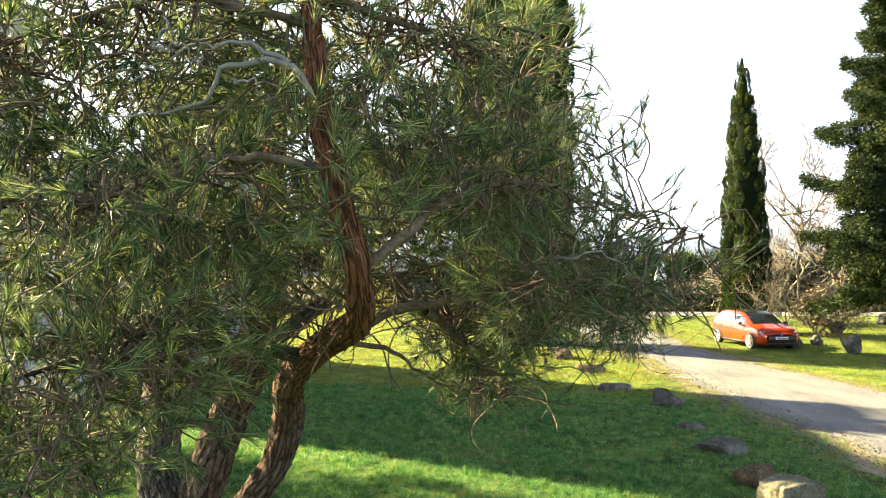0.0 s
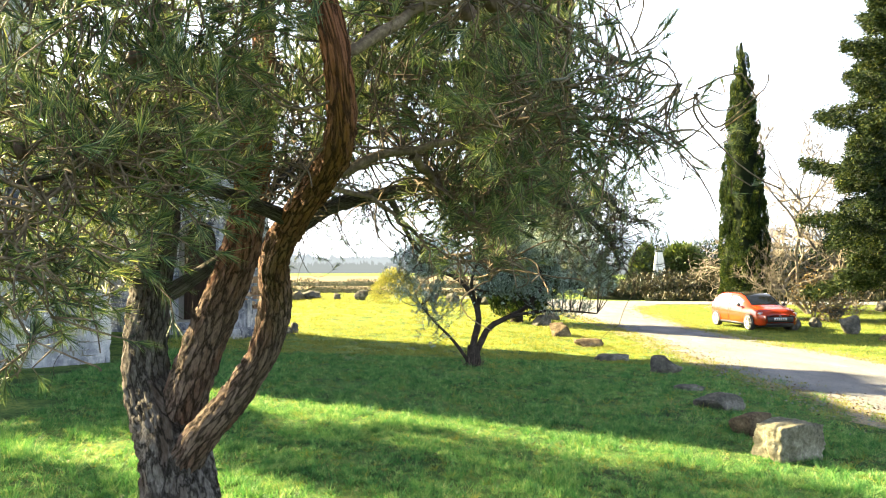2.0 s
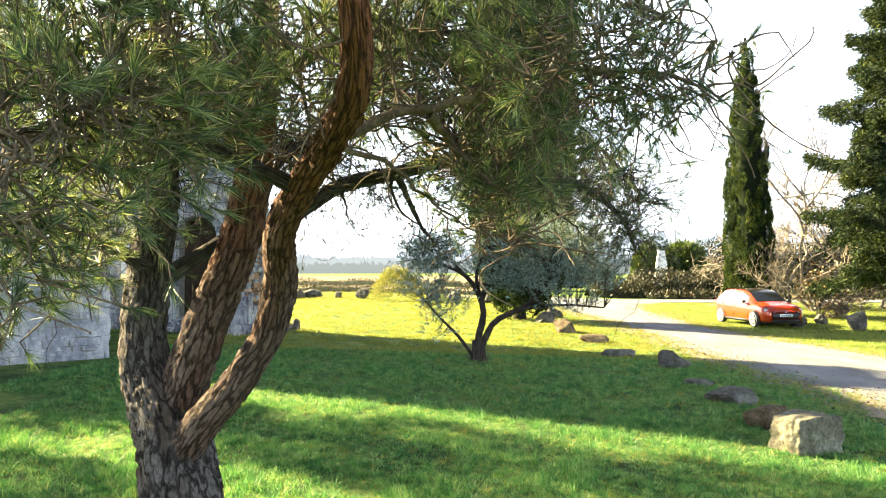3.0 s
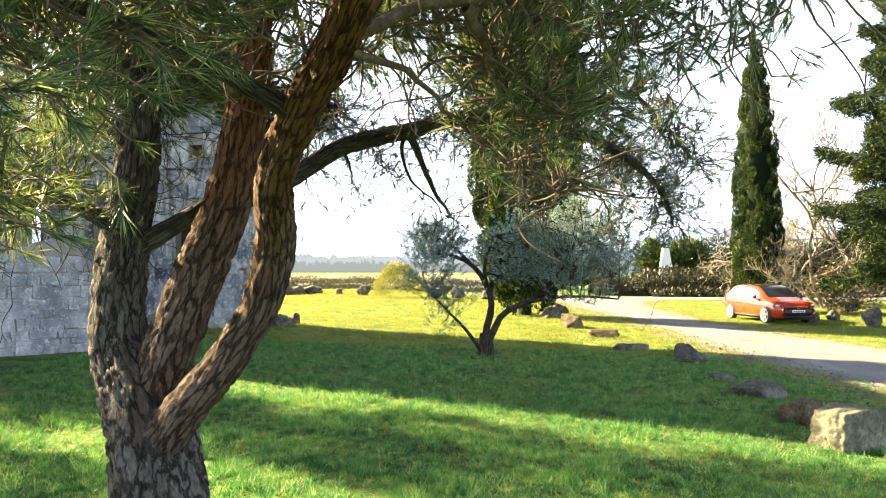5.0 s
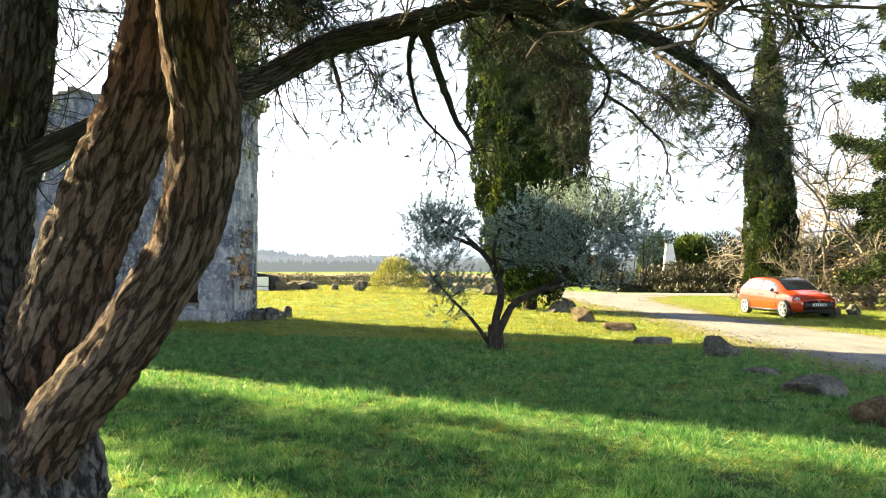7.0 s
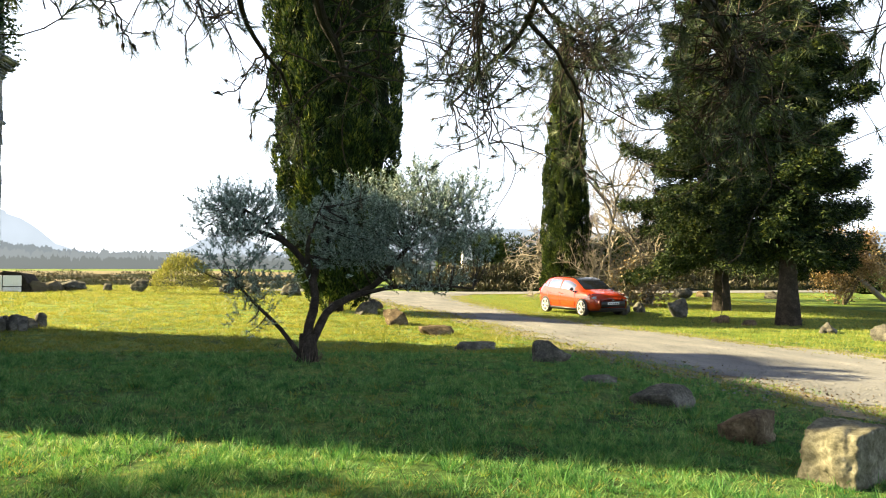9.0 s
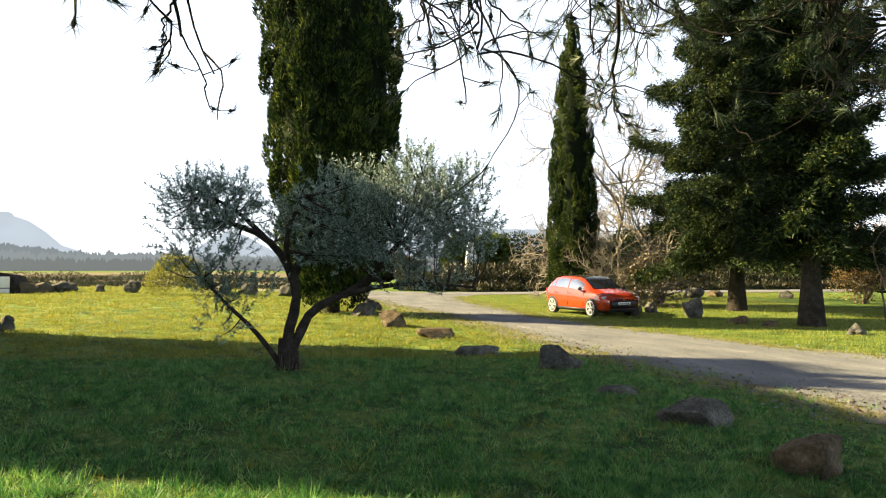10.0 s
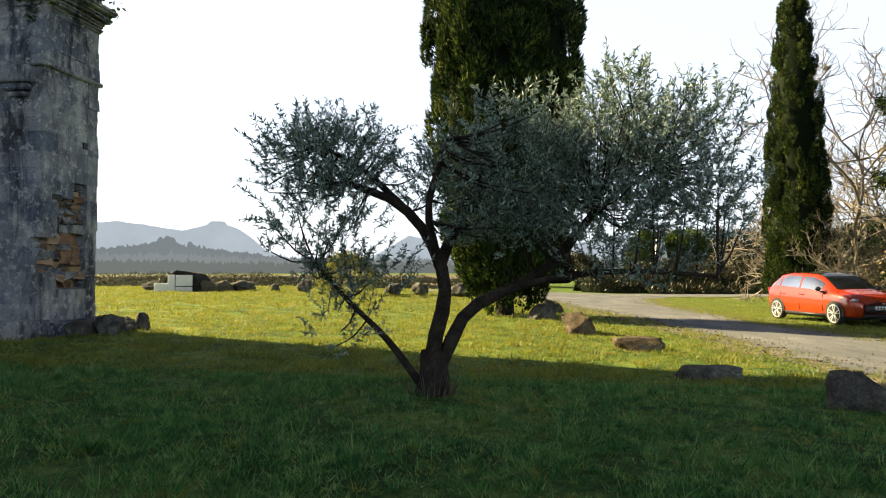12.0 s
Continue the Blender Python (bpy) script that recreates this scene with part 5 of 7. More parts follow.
for c, R, n in MASSES:
    near_side = c[1] < 3.6 and c[0] < 0
    far_side = c[1] > 5.2
    n = int(n * (0.52 if near_side and c[2] < 3.7 else 0.85 if not far_side else 1.0) * (0.15 if c[0] < -2.5 else 0.36 if c[0] < -1.85 else 1.0 if far_side else 0.22 if c[0] > 0.88 else 0.85 if c[0] > 0.45 else 1.0))
    r = np.random.default_rng(int(1000 * (c[0] + 9) + 37 * c[1]))
    d = unit(r.normal(size=(n, 3)))
    P = np.array(c) + d * np.array(R) * r.uniform(0.25, 1.05, (n, 1)) ** 0.7
    P = P[P[:, 2] > np.where(P[:, 0] < -0.95, 1.85, 2.3)]
    n = len(P)
    near = SKELP[np.argmin(np.linalg.norm(P[:, None] - SKELP[None], axis=2), axis=1)]
    tb = Tubes(4)
    NP, ND, NL = [], [], []
    for i in range(n):
        gap = np.linalg.norm(P[i] - near[i])
        if far_side:
            pts, q = curl(near[i] + 0.02 * r.normal(size=3), P[i] - near[i] + 0.2 * r.normal(size=3), int(np.clip(gap / 0.045, 6, 22)), 0.05, r)
            tb.add(pts, np.linspace(0.0042, 0.0016, len(pts)))
            spots = [(pts[-1], q)]
            for j in range(r.integers(1, 3)):
                s = r.integers(len(pts) // 3, len(pts) - 1)
                side, q2 = curl(pts[s], pts[s + 1] - pts[s] + 0.06 * r.normal(size=3), r.integers(3, 7), 0.035, r)
                tb.add(side, np.linspace(0.0024, 0.0013, len(side)))
                spots.append((side[-1], q2))
            for p, q in spots:
                if p[2] > 2.22 and r.uniform() < 0.9:
                    a, b, e = brush(p, q, 34, 0.04, 0.085, r, 0.45)
                    NP.append(a), ND.append(b), NL.append(e)
        else:
            out = unit(P[i] - near[i] + 1e-3)
            D = unit(out * 0.8 + 0.3 * unit(P[i] - np.array(c)) + np.array((0, 0, 0.3)) + 0.4 * r.normal(size=3))
            if i % 2 == 0:
                steps = int(np.clip(gap / 0.05, 5, 18))
                pts, _ = curl(near[i] + 0.015 * r.normal(size=3), P[i] - near[i] + 0.15 * r.normal(size=3), steps, gap / steps, r)
                tb.add(pts, np.linspace(0.0065, 0.003, len(pts)))
            for j in range(2):
                q = unit(D + 0.5 * r.normal(size=3) + np.array((0, 0, 0.25)))
                st = P[i] + 0.05 * r.normal(size=3)
                e3 = st + q * r.uniform(0.05, 0.14)
                tb.add([P[i] - D * 0.04, st, e3], [0.004, 0.0035, 0.002])
                a, b, e = brush(e3, q, 27, 0.075, 0.14, r, 0.30)
                NP.append(a), ND.append(b), NL.append(e)
    tw = tb.done("twig_mass", M_TWIG_BACKLIT if far_side else M_TWIG, pine)
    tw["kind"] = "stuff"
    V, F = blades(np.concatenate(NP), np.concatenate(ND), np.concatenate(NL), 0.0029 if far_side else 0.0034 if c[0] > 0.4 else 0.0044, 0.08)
    build("foliage", V, F, M_NEEDLE_BACKLIT if far_side else M_NEEDLE, tw)["kind"] = "stuff"


# bare sprigs hanging under the far boughs, each ending in a small tuft
SPRIGS = [
    (0.60, 7.55, 2.385), (-0.34, 7.90, 2.40), (-0.50, 7.52, 2.52), (0.61, 7.46, 2.57), (0.89, 6.97, 2.43), (-0.43, 7.18, 2.39), (-0.60, 6.97, 2.40),
    (0.44, 7.51, 2.53), (-0.76, 7.11, 2.62), (-1.12, 6.55, 2.72), (0.35, 7.55, 2.645), (0.69, 7.03, 2.424), (-0.57, 7.14, 2.73), (0.45, 7.01, 2.71),
    (1.16, 6.98, 2.86), (-0.985, 6.46, 2.62), (1.52, 6.9, 2.60), (1.25, 7.3, 2.62), (1.05, 7.5, 2.5), (1.26, 7.72, 2.38), (1.2, 7.6, 2.45), (1.34, 7.74, 2.45), (1.35, 7.6, 2.32),
]
CARRIERS = [
    [(-0.10, 5.60, 3.16, 0.022), (0.35, 6.2, 3.12, 0.017), (0.62, 6.8, 2.98, 0.013), (0.47, 7.0, 2.76, 0.009), (0.38, 7.35, 2.66, 0.006)],
    [(-0.52, 5.60, 3.07, 0.020), (-0.62, 6.2, 2.98, 0.015), (-0.58, 6.8, 2.80, 0.011), (-0.42, 7.2, 2.68, 0.008), (-0.38, 7.6, 2.56, 0.005)],
    [(0.62, 6.8, 2.98, 0.012), (0.95, 7.05, 2.86, 0.010), (1.2, 7.35, 2.70, 0.008), (1.3, 7.6, 2.5, 0.005)],
    [(-0.98, 5.62, 2.97, 0.015), (-1.05, 6.1, 2.90, 0.011), (-1.1, 6.5, 2.82, 0.006)],
]
CARRY = []
for c in CARRIERS:
    S = spline(np.array(c), 22)
    S[1:, :3] += 0.006 * np.cumsum(rng.normal(size=(21, 3)), 0)
    tb = Tubes(7)
    tb.add(S[:, :3], S[:, 3], 0.08)
    tb.done("branch", M_TWIG_BACKLIT, pine)
    CARRY.append(S[4:, :3])
CARRY = np.concatenate(CARRY)
sr = np.random.default_rng(977)
tb = Tubes(4)
NP, ND, NL = [], [], []
for tip in SPRIGS:
    tip = np.array(tip)
    a = CARRY[np.argmin(np.linalg.norm(CARRY - tip - np.array((0, -0.12, 0.06)), axis=1))]
    w = np.linalg.norm(tip - a)
    line = spline([a, a * 0.66 + tip * 0.34 + w * (np.array((0, 0, -0.10)) + 0.10 * sr.normal(size=3)), a * 0.3 + tip * 0.7 + w * (np.array((0, 0, -0.16)) + 0.08 * sr.normal(size=3)), tip], 14) + 0.004 * sr.normal(size=(14, 3))
    tb.add(line, np.linspace(0.0042, 0.0026, 14))
    ends = [(line[-1], unit(line[-1] - line[-3]))]
    for j in sr.integers(4, 12, 3):
        side, q = curl(line[j], unit(line[-1] - line[0]) + 0.9 * sr.normal(size=3), int(sr.integers(3, 7)), 0.022, sr)
        tb.add(side, np.linspace(0.0024, 0.0015, len(side)))
        ends.append((side[-1], q))
    for p, q in ends:
        tb.add([p - q * 0.012, p, p + q * 0.016], [0.004, 0.0075, 0.002])
        e = brush(p + q * 0.02, unit(q + np.array((0, 0, 0.35))), 30, 0.03, 0.075, sr, 0.5)
        NP.append(e[0]), ND.append(e[1]), NL.append(e[2])
tw = tb.done("twig_mass", M_TWIG_BACKLIT, pine)
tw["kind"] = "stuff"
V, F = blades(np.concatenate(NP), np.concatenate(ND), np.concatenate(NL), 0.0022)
build("foliage", V, F, M_NEEDLE_BACKLIT, tw)["kind"] = "stuff"


def cone(p, d, size, seed):
    bm = bmesh.new()
    bmesh.ops.create_icosphere(bm, subdivisions=3, radius=1)
    rot = Vector(d).to_track_quat("Z", "Y").to_matrix()
    for v in bm.verts:
        t = (v.co.z + 1) / 2
        w = 0.5 * math.sin(math.pi * min(0.97, 0.12 + 0.85 * (1 - t))) + 0.05
        a = math.atan2(v.co.y, v.co.x)
        s = 1 + 0.22 * math.sin(8 * a + 14 * t) * math.sin(22 * t)
        rr = math.hypot(v.co.x, v.co.y) + 1e-6
        v.co = Vector(p) + rot @ (Vector((v.co.x / rr * w * s * min(1, rr * 1.6), v.co.y / rr * w * s * min(1, rr * 1.6), t * 1.3 - 0.2)) * size)
    part("pine_cone", bm, M_CONE, pine, "dark closed pine cone", True)


for i, (p, d) in enumerate([((-1.5, 2.2, 2.95), (-0.5, 0, -0.8)), ((-1.42, 2.25, 2.9), (0.3, 0.2, -0.9)), ((-1.2, 2.5, 2.8), (-0.8, -0.3, -0.4)), ((-1.05, 2.6, 2.78), (0.5, -0.3, -0.7)), ((-1.9, 2.05, 3.1), (-0.3, 0, -1)), ((-1.7, 2.4, 2.6), (-0.6, 0.1, -0.6)), ((0.35, 2.5, 3.5), (0.6, 0.1, -0.5)), ((0.28, 2.45, 3.45), (-0.2, -0.3, -0.8)), ((0.5, 2.6, 3.42), (0.4, 0.3, -0.9)), ((-0.9, 2.2, 3.2), (-0.9, 0.1, -0.2))]):
    cone(p, d, 0.062, i)


# ---------------------------------------------------------------- the ruined church
CH = Matrix.Translation((-6.82, 19.86, 0.40)) @ Matrix.Rotation(radians(-6), 4, "Z")
church = thing("ruined_church", (-6.82, 19.86, 0.40), "ruined grey limestone church wall with arches and ivy on top", "ruin")
CR = np.array(CH)[:3, :3]
CT = np.array(CH)[:3, 3]


def place(V):
    return np.asarray(V, float) @ CR.T + CT


def block(u0, u1, d0, d1, z0, z1, r, worn=0.006):
    """A worn stone block: a box with bevelled, slightly shifted corners. u runs left from the corner, d into the wall."""
    b = min(0.004, (u1 - u0) * 0.2, (z1 - z0) * 0.2)
    V = []
    for s, inset in ((0, b), (1, 0.0)):
        d = d0 - 0.0 if s == 0 else d0 + b
        for uu, zz in ((u0 + inset, z0 + inset), (u1 - inset, z0 + inset), (u1 - inset, z1 - inset), (u0 + inset, z1 - inset)):
            V.append((-uu + worn * 0.4 * r.uniform(-1, 1), d + (worn * r.uniform(-0.6, 0.6) if s == 0 else 0), zz + worn * 0.4 * r.uniform(-1, 1)))
    for uu, zz in ((u0, z0), (u1, z0), (u1, z1), (u0, z1)):
        V.append((-uu, d1, zz))
    F = [(0, 1, 2, 3)]
    for k in (0, 4):
        for i in range(4):
            j = (i + 1) % 4
            F.append((k + j, k + i, k + 4 + i, k + 4 + j))
    return V, F


# openings in the facade: centre u, half width, foot, spring height, round top
OPEN = [(1.73, 0.66, 0.45, 2.85, True), (4.35, 0.72, 1.5, 3.35, True), (1.70, 0.22, 4.93, 5.33, False), (7.4, 0.7, 1.2, 3.3, True)]


def opened(u, z, grow_by=0.0):
    for c, h, z0, zs, rnd in OPEN:
        if abs(u - c) < h + grow_by and z > z0 - grow_by:
            if z < zs + (0 if rnd else grow_by):
                return True
            if rnd and math.hypot(u - c, z - zs) < h + grow_by:
                return True
    return False


WALL_U, WALL_D = 8.6, 1.42


def wall_top(u):
    high = 8.1 + 0.3 * math.sin(u * 1.3) - 0.2 * math.sin(u * 3.1) - (0.7 if u < 0.25 else 0)
    low = 6.3 + 0.12 * math.sin(u * 4.1)
    k = min(1.0, max(0.0, (u - 3.25) / 0.6))
    return high * (1 - k) + low * k


# core in thin layers, cut by the openings
bm = bmesh.new()
rowh = 0.12
for kz in range(int(9.2 / rowh)):
    z = kz * rowh
    u, run = 0.06, None
    while u < WALL_U:
        solid = z < wall_top(u) - 0.05 and not opened(u + 0.03, z + rowh / 2)
        ruin_cut = u < 0.22 and 0.75 < z < 2.75
        solid = solid and not ruin_cut
        if solid and run is None:
            run = u
        if run is not None and (not solid or u + 0.06 >= WALL_U):
            x0, x1 = -u, -run
            vs = [bm.verts.new(CH @ Vector(p)) for p in ((x0, 0.16, z), (x1, 0.16, z), (x1, WALL_D - 0.03, z), (x0, WALL_D - 0.03, z), (x0, 0.16, z + rowh), (x1, 0.16, z + rowh), (x1, WALL_D - 0.03, z + rowh), (x0, WALL_D - 0.03, z + rowh))]
            for f in ((0, 1, 5, 4), (1, 2, 6, 5), (2, 3, 7, 6), (3, 0, 4, 7), (4, 5, 6, 7), (3, 2, 1, 0)):
                bm.faces.new([vs[i] for i in f])
            run = None
        u += 0.06
part("wall_core", bm, M_MORTAR, church)

rs_ = random.Random(5)
STONES = []
z = 0.0
while z < 8.6:
    h = rs_.uniform(0.22, 0.34) if z < 5.0 else rs_.uniform(0.14, 0.24)
    u = rs_.uniform(-0.25, 0.0)
    while u < WALL_U:
        w = rs_.uniform(0.35, 0.75) if z < 5.0 else rs_.uniform(0.2, 0.5)
        u0, u1 = max(u, 0.0), min(u + w, WALL_U)
        u += w
        if u1 - u0 < 0.08:
            continue
        if u0 < 1.0 < u1:
            u1 = 1.0
            u = 1.0
        for c, hw, zf, zs, rnd in OPEN:
            if zf - 0.1 < z + h / 2 < zs + hw:
                e = hw if z + h / 2 < zs or not rnd else math.sqrt(max(0, hw * hw - (z + h / 2 - zs) ** 2))
                e += 0.2 if rnd and z + h / 2 > zs else 0
                if u0 < c - e < u1:
                    u1 = c - e
                elif u0 < c + e < u1:
                    u0 = c + e
                elif u0 >= c - e - 0.001 and u1 <= c + e + 0.001:
                    u1 = u0
        if u1 - u0 < 0.07 or z + h > wall_top((u0 + u1) / 2):
            continue
        if u0 < 0.2 and 0.95 < z < 1.55:
            u0 = max(u0, 0.16 + 0.08 * rs_.uniform(-1, 1))
            if u1 - u0 < 0.07:
                continue
        proud = rs_.uniform(-0.002, 0.004) + (0.10 if u0 > 0.98 else -0.06)
        STONES.append((u0 + 0.0015, u1 - 0.0015, proud, z + 0.001, z + h - 0.001))
    z += h
STONES.sort(key=lambda s: s[0] * 1.0 + 0.15 * abs(s[3] - 2.5))
stone_id = random.Random(8)
FAR_V, FAR_F = [], []
for i, (u0, u1, pr, z0, z1) in enumerate(STONES):
    V, F = block(u0, u1, pr, 0.3, z0, z1, stone_id)
    if i < 290:
        build("ashlar_block", place(V), F, M_ASHLAR, church)
    else:
        k = len(FAR_V)
        FAR_V += V
        FAR_F += [tuple(k + j for j in f) for f in F]
if FAR_V:
    ob = build("masonry", place(FAR_V), FAR_F, M_ASHLAR, church)
    ob["kind"] = "stuff"

# arch rings
for c, hw, zf, zs, rnd in OPEN:
    if not rnd:
        continue
    nv = 13
    for k in range(nv):
        a0, a1 = math.pi * k / nv + 0.01, math.pi * (k + 1) / nv - 0.01
        V = []
        for d in (0.075, 0.45):
            for rr, a in ((hw, a0), (hw + 0.27, a0), (hw + 0.27, a1), (hw, a1)):
                V.append((-(c + rr * math.cos(a)), d, zs + rr * math.sin(a)))
        build("voussoir", place(V), [(0, 1, 2, 3), (7, 6, 5, 4), (0, 4, 5, 1), (1, 5, 6, 2), (2, 6, 7, 3), (3, 7, 4, 0)], M_ASHLAR, church)


def box_part(name, u0, u1, d0, d1, z0, z1, mat, bev=0.03, jag=0.0, seed=1, label="", target=church):
    bm = bmesh.new()
    bmesh.ops.create_cube(bm, size=1)
    for v in bm.verts:
        v.co = Vector((-(u0 + u1) / 2 + v.co.x * (u1 - u0), (d0 + d1) / 2 + v.co.y * (d1 - d0), (z0 + z1) / 2 + v.co.z * (z1 - z0)))
    bmesh.ops.bevel(bm, geom=bm.edges[:], offset=bev, segments=2, affect="EDGES")
    if jag:
        bmesh.ops.subdivide_edges(bm, edges=bm.edges[:], cuts=2, use_grid_fill=True)
        for v in bm.verts:
            n3 = noise.noise_vector(v.co * 3 + Vector((seed, seed, 0)))
            v.co += n3 * jag
    bmesh.ops.transform(bm, matrix=CH, verts=bm.verts)
    return part(name, bm, mat, target, label)


# string courses, corbel, capital, plinth, recess back walls
box_part("string_course", -0.06, 1.04, -0.15, WALL_D + 0.04, 4.60, 4.68, M_ASHLAR, 0.02, 0.01)
box_part("string_course", 1.04, WALL_U, 0.0, 0.3, 4.58, 4.66, M_ASHLAR, 0.02, 0.012, 2)
for k, (w, dd, z0, z1) in enumerate([(0.30, 0.26, 4.30, 4.58), (0.25, 0.21, 4.18, 4.29), (0.18, 0.15, 4.08, 4.17)]):
    box_part("corbel", 0.45 - w, 0.45 + w, -dd, 0.1, z0, z1, M_ASHLAR, 0.02, 0.005, k)
for k, (o, z0, z1) in enumerate([(0.05, 5.62, 5.72), (0.12, 5.72, 5.82), (0.21, 5.82, 5.93), (0.32, 5.93, 6.06)]):
    box_part("capital", -o, 0.6, -0.06 - o * 0.7, WALL_D + o * 0.3, z0, z1, M_ASHLAR, 0.04, 0.05, 4 + k)
box_part("niche_wall", 3.5, 5.2, 0.55, 0.75, 2.65, 4.5, M_ASHLAR, 0.02, 0.01, 3)
box_part("niche_wall", 3.5, 4.25, 0.55, 0.75, 1.4, 2.65, M_ASHLAR, 0.02, 0.01, 4)
box_part("niche_wall", 4.65, 5.2, 0.55, 0.75, 1.4, 2.65, M_ASHLAR, 0.02, 0.01, 5)
# Added panel closes the arch; its dark colour replaces the interior's shade.
box_part("doorway_shade_panel", 1.0, 2.46, 0.62, 0.70, 0.3, 3.62, M_DOORWAY_SHADE, 0.01, 0.0, 3, "dark panel standing in for the shaded interior of the arch")
box_part("plinth", -0.12, 1.15, -0.75, 0.3, -0.3, 0.32, M_ASHLAR, 0.05, 0.03, 6, "low worn plinth block at the foot of the pier")
box_part("plinth", -0.25, 0.2, -0.2, 1.3, -0.3, 0.28, M_ASHLAR, 0.06, 0.05, 7)
box_part("plinth", 2.35, WALL_U, -0.35, 0.2, -0.3, 0.35, M_ASHLAR, 0.05, 0.03, 8)
box_part("step", 1.0, 2.6, -0.5, 0.6, -0.3, 0.22, M_ASHLAR, 0.04, 0.02, 9)
box_part("step", 1.05, 2.45, -0.15, 0.9, 0.2, 0.42, M_ASHLAR, 0.04, 0.02, 10)
# Thin black plates on the stone stand in for the shaded holes.
box_part("hole_shade_plate", 0.39, 0.5, -0.068, -0.05, 3.42, 3.54, M_BLACK, 0.004)
box_part("hole_shade_plate", -0.02, 0.02, 0.96, 1.07, 3.36, 3.48, M_BLACK, 0.004)
box_part("hole_shade_plate", -0.012, 0.02, 0.18, 0.42, 2.36, 2.46, M_BLACK, 0.004)
# end of the wall: rough returned masonry, and the broken heart of the wall
er = random.Random(31)


def broken(d, z):
    """Where the facing stones of the wall's end have fallen out."""
    if 2.36 <= z < 2.68:
        return 0.58 < d < 1.1
    if 1.6 <= z < 2.36:
        return 0.14 < d < 1.1
    if 0.8 <= z < 1.6:
        return -0.1 < d < 1.06
    return False


def end_block(d0, d1, z0, z1, face, depth, worn):
    """A stone of the wall's end; face is how far it stands back from the corner."""
    V, F = block(d0, d1, face, depth, z0, z1, er, worn)
    return [(-q[1], -q[0], q[2]) for q in V], [tuple(reversed(f)) for f in F]


z = 0.28
while z < 8.0:
    h = er.uniform(0.2, 0.33)
    d = 0.303
    while d < WALL_D - 0.02:
        w = min(er.uniform(0.25, 0.55), WALL_D - d)
        if WALL_D - d - w < 0.1:
            w = WALL_D - d + er.uniform(-0.05, 0.015)
        e = d + w
        if d < 1.1 < e:
            e = 1.1
        if not broken((d + e) / 2, z + h / 2):
            V, F = end_block(d + 0.0015, e - 0.0015, z + 0.001, z + h - 0.001, er.uniform(-0.006, 0.006) * (2.2 if z > 3.7 else 1), 0.24, 0.02)
            build("ashlar_block", place(V), F, M_ASHLAR, church)
        d = e if e < WALL_D - 0.06 else WALL_D
    z += h
# rough heart of the wall where the facing is gone
z = 0.78
while z < 2.68:
    h = er.uniform(0.07, 0.2)
    d = -0.02
    while d < 1.12:
        w = er.uniform(0.1, 0.34)
        if broken(d + w / 2, z + h / 2):
            j = er.uniform(-0.035, 0.035)
            V, F = end_block(d + 0.008, d + w - 0.008, z + j + 0.006, z + j + h * er.uniform(0.75, 1.15) - 0.006, er.uniform(0.03, 0.16), 0.34, 0.09)
            build("rubble_stone", place(V), F, M_RUBBLE if er.random() < 0.62 else M_ASHLAR, church)
        d += w
    z += h
# fallen rubble at the foot
for k in range(16):
    boulder(-6.35 + 0.35 * er.uniform(-1, 1.4), 20.9 + 0.8 * er.uniform(-1, 1), er.uniform(0.14, 0.28), er.uniform(0.12, 0.24), er.uniform(0.1, 0.2), 200 + k, M_ROCK, "fallen stone at the foot of the ruin", er.uniform(0, 3), 0.6, 0.04, "fallen stones of the ruin")
# ivy over the wall head
r = np.random.default_rng(44)
n = 15000
u = np.where(r.uniform(0, 1, n) < 0.4, r.uniform(-0.42, 0.6, n), r.uniform(-0.3, 3.4, n))
zz = 6.35 + 0.25 * np.sin(u * 5.1) + 0.2 * np.sin(u * 11.3 + 2) + 2.2 * r.uniform(0, 1, n) ** 1.2 - 1.1 * np.maximum(0, np.sin(u * 2.3 + 1)) * r.uniform(0, 1, n) ** 3
dd = -0.06 - 0.22 * r.uniform(0, 1, n) * np.clip((zz - 5.8) / 1.5, 0.1, 1.2)
dd = np.where(r.uniform(0, 1, n) < 0.3, r.uniform(-0.1, WALL_D + 0.15, n), dd)
V, F = leaves(place(np.c_[-u, dd, zz]), np.c_[0.6 * r.normal(size=n), -0.6 + 0.5 * r.normal(size=n), 0.5 * r.normal(size=n)], r.uniform(0.07, 0.12, n), 0.08)
build("ivy", V, F, M_IVY, church, "dark ivy hanging over the wall head")["kind"] = "stuff"
# Dark block in place of the shade behind the ivy leaves.
box_part("ivy_shade_fill", 0.0, 3.2, 0.0, WALL_D - 0.05, 6.75, 8.1, M_CORE, 0.05, 0.14, 12)


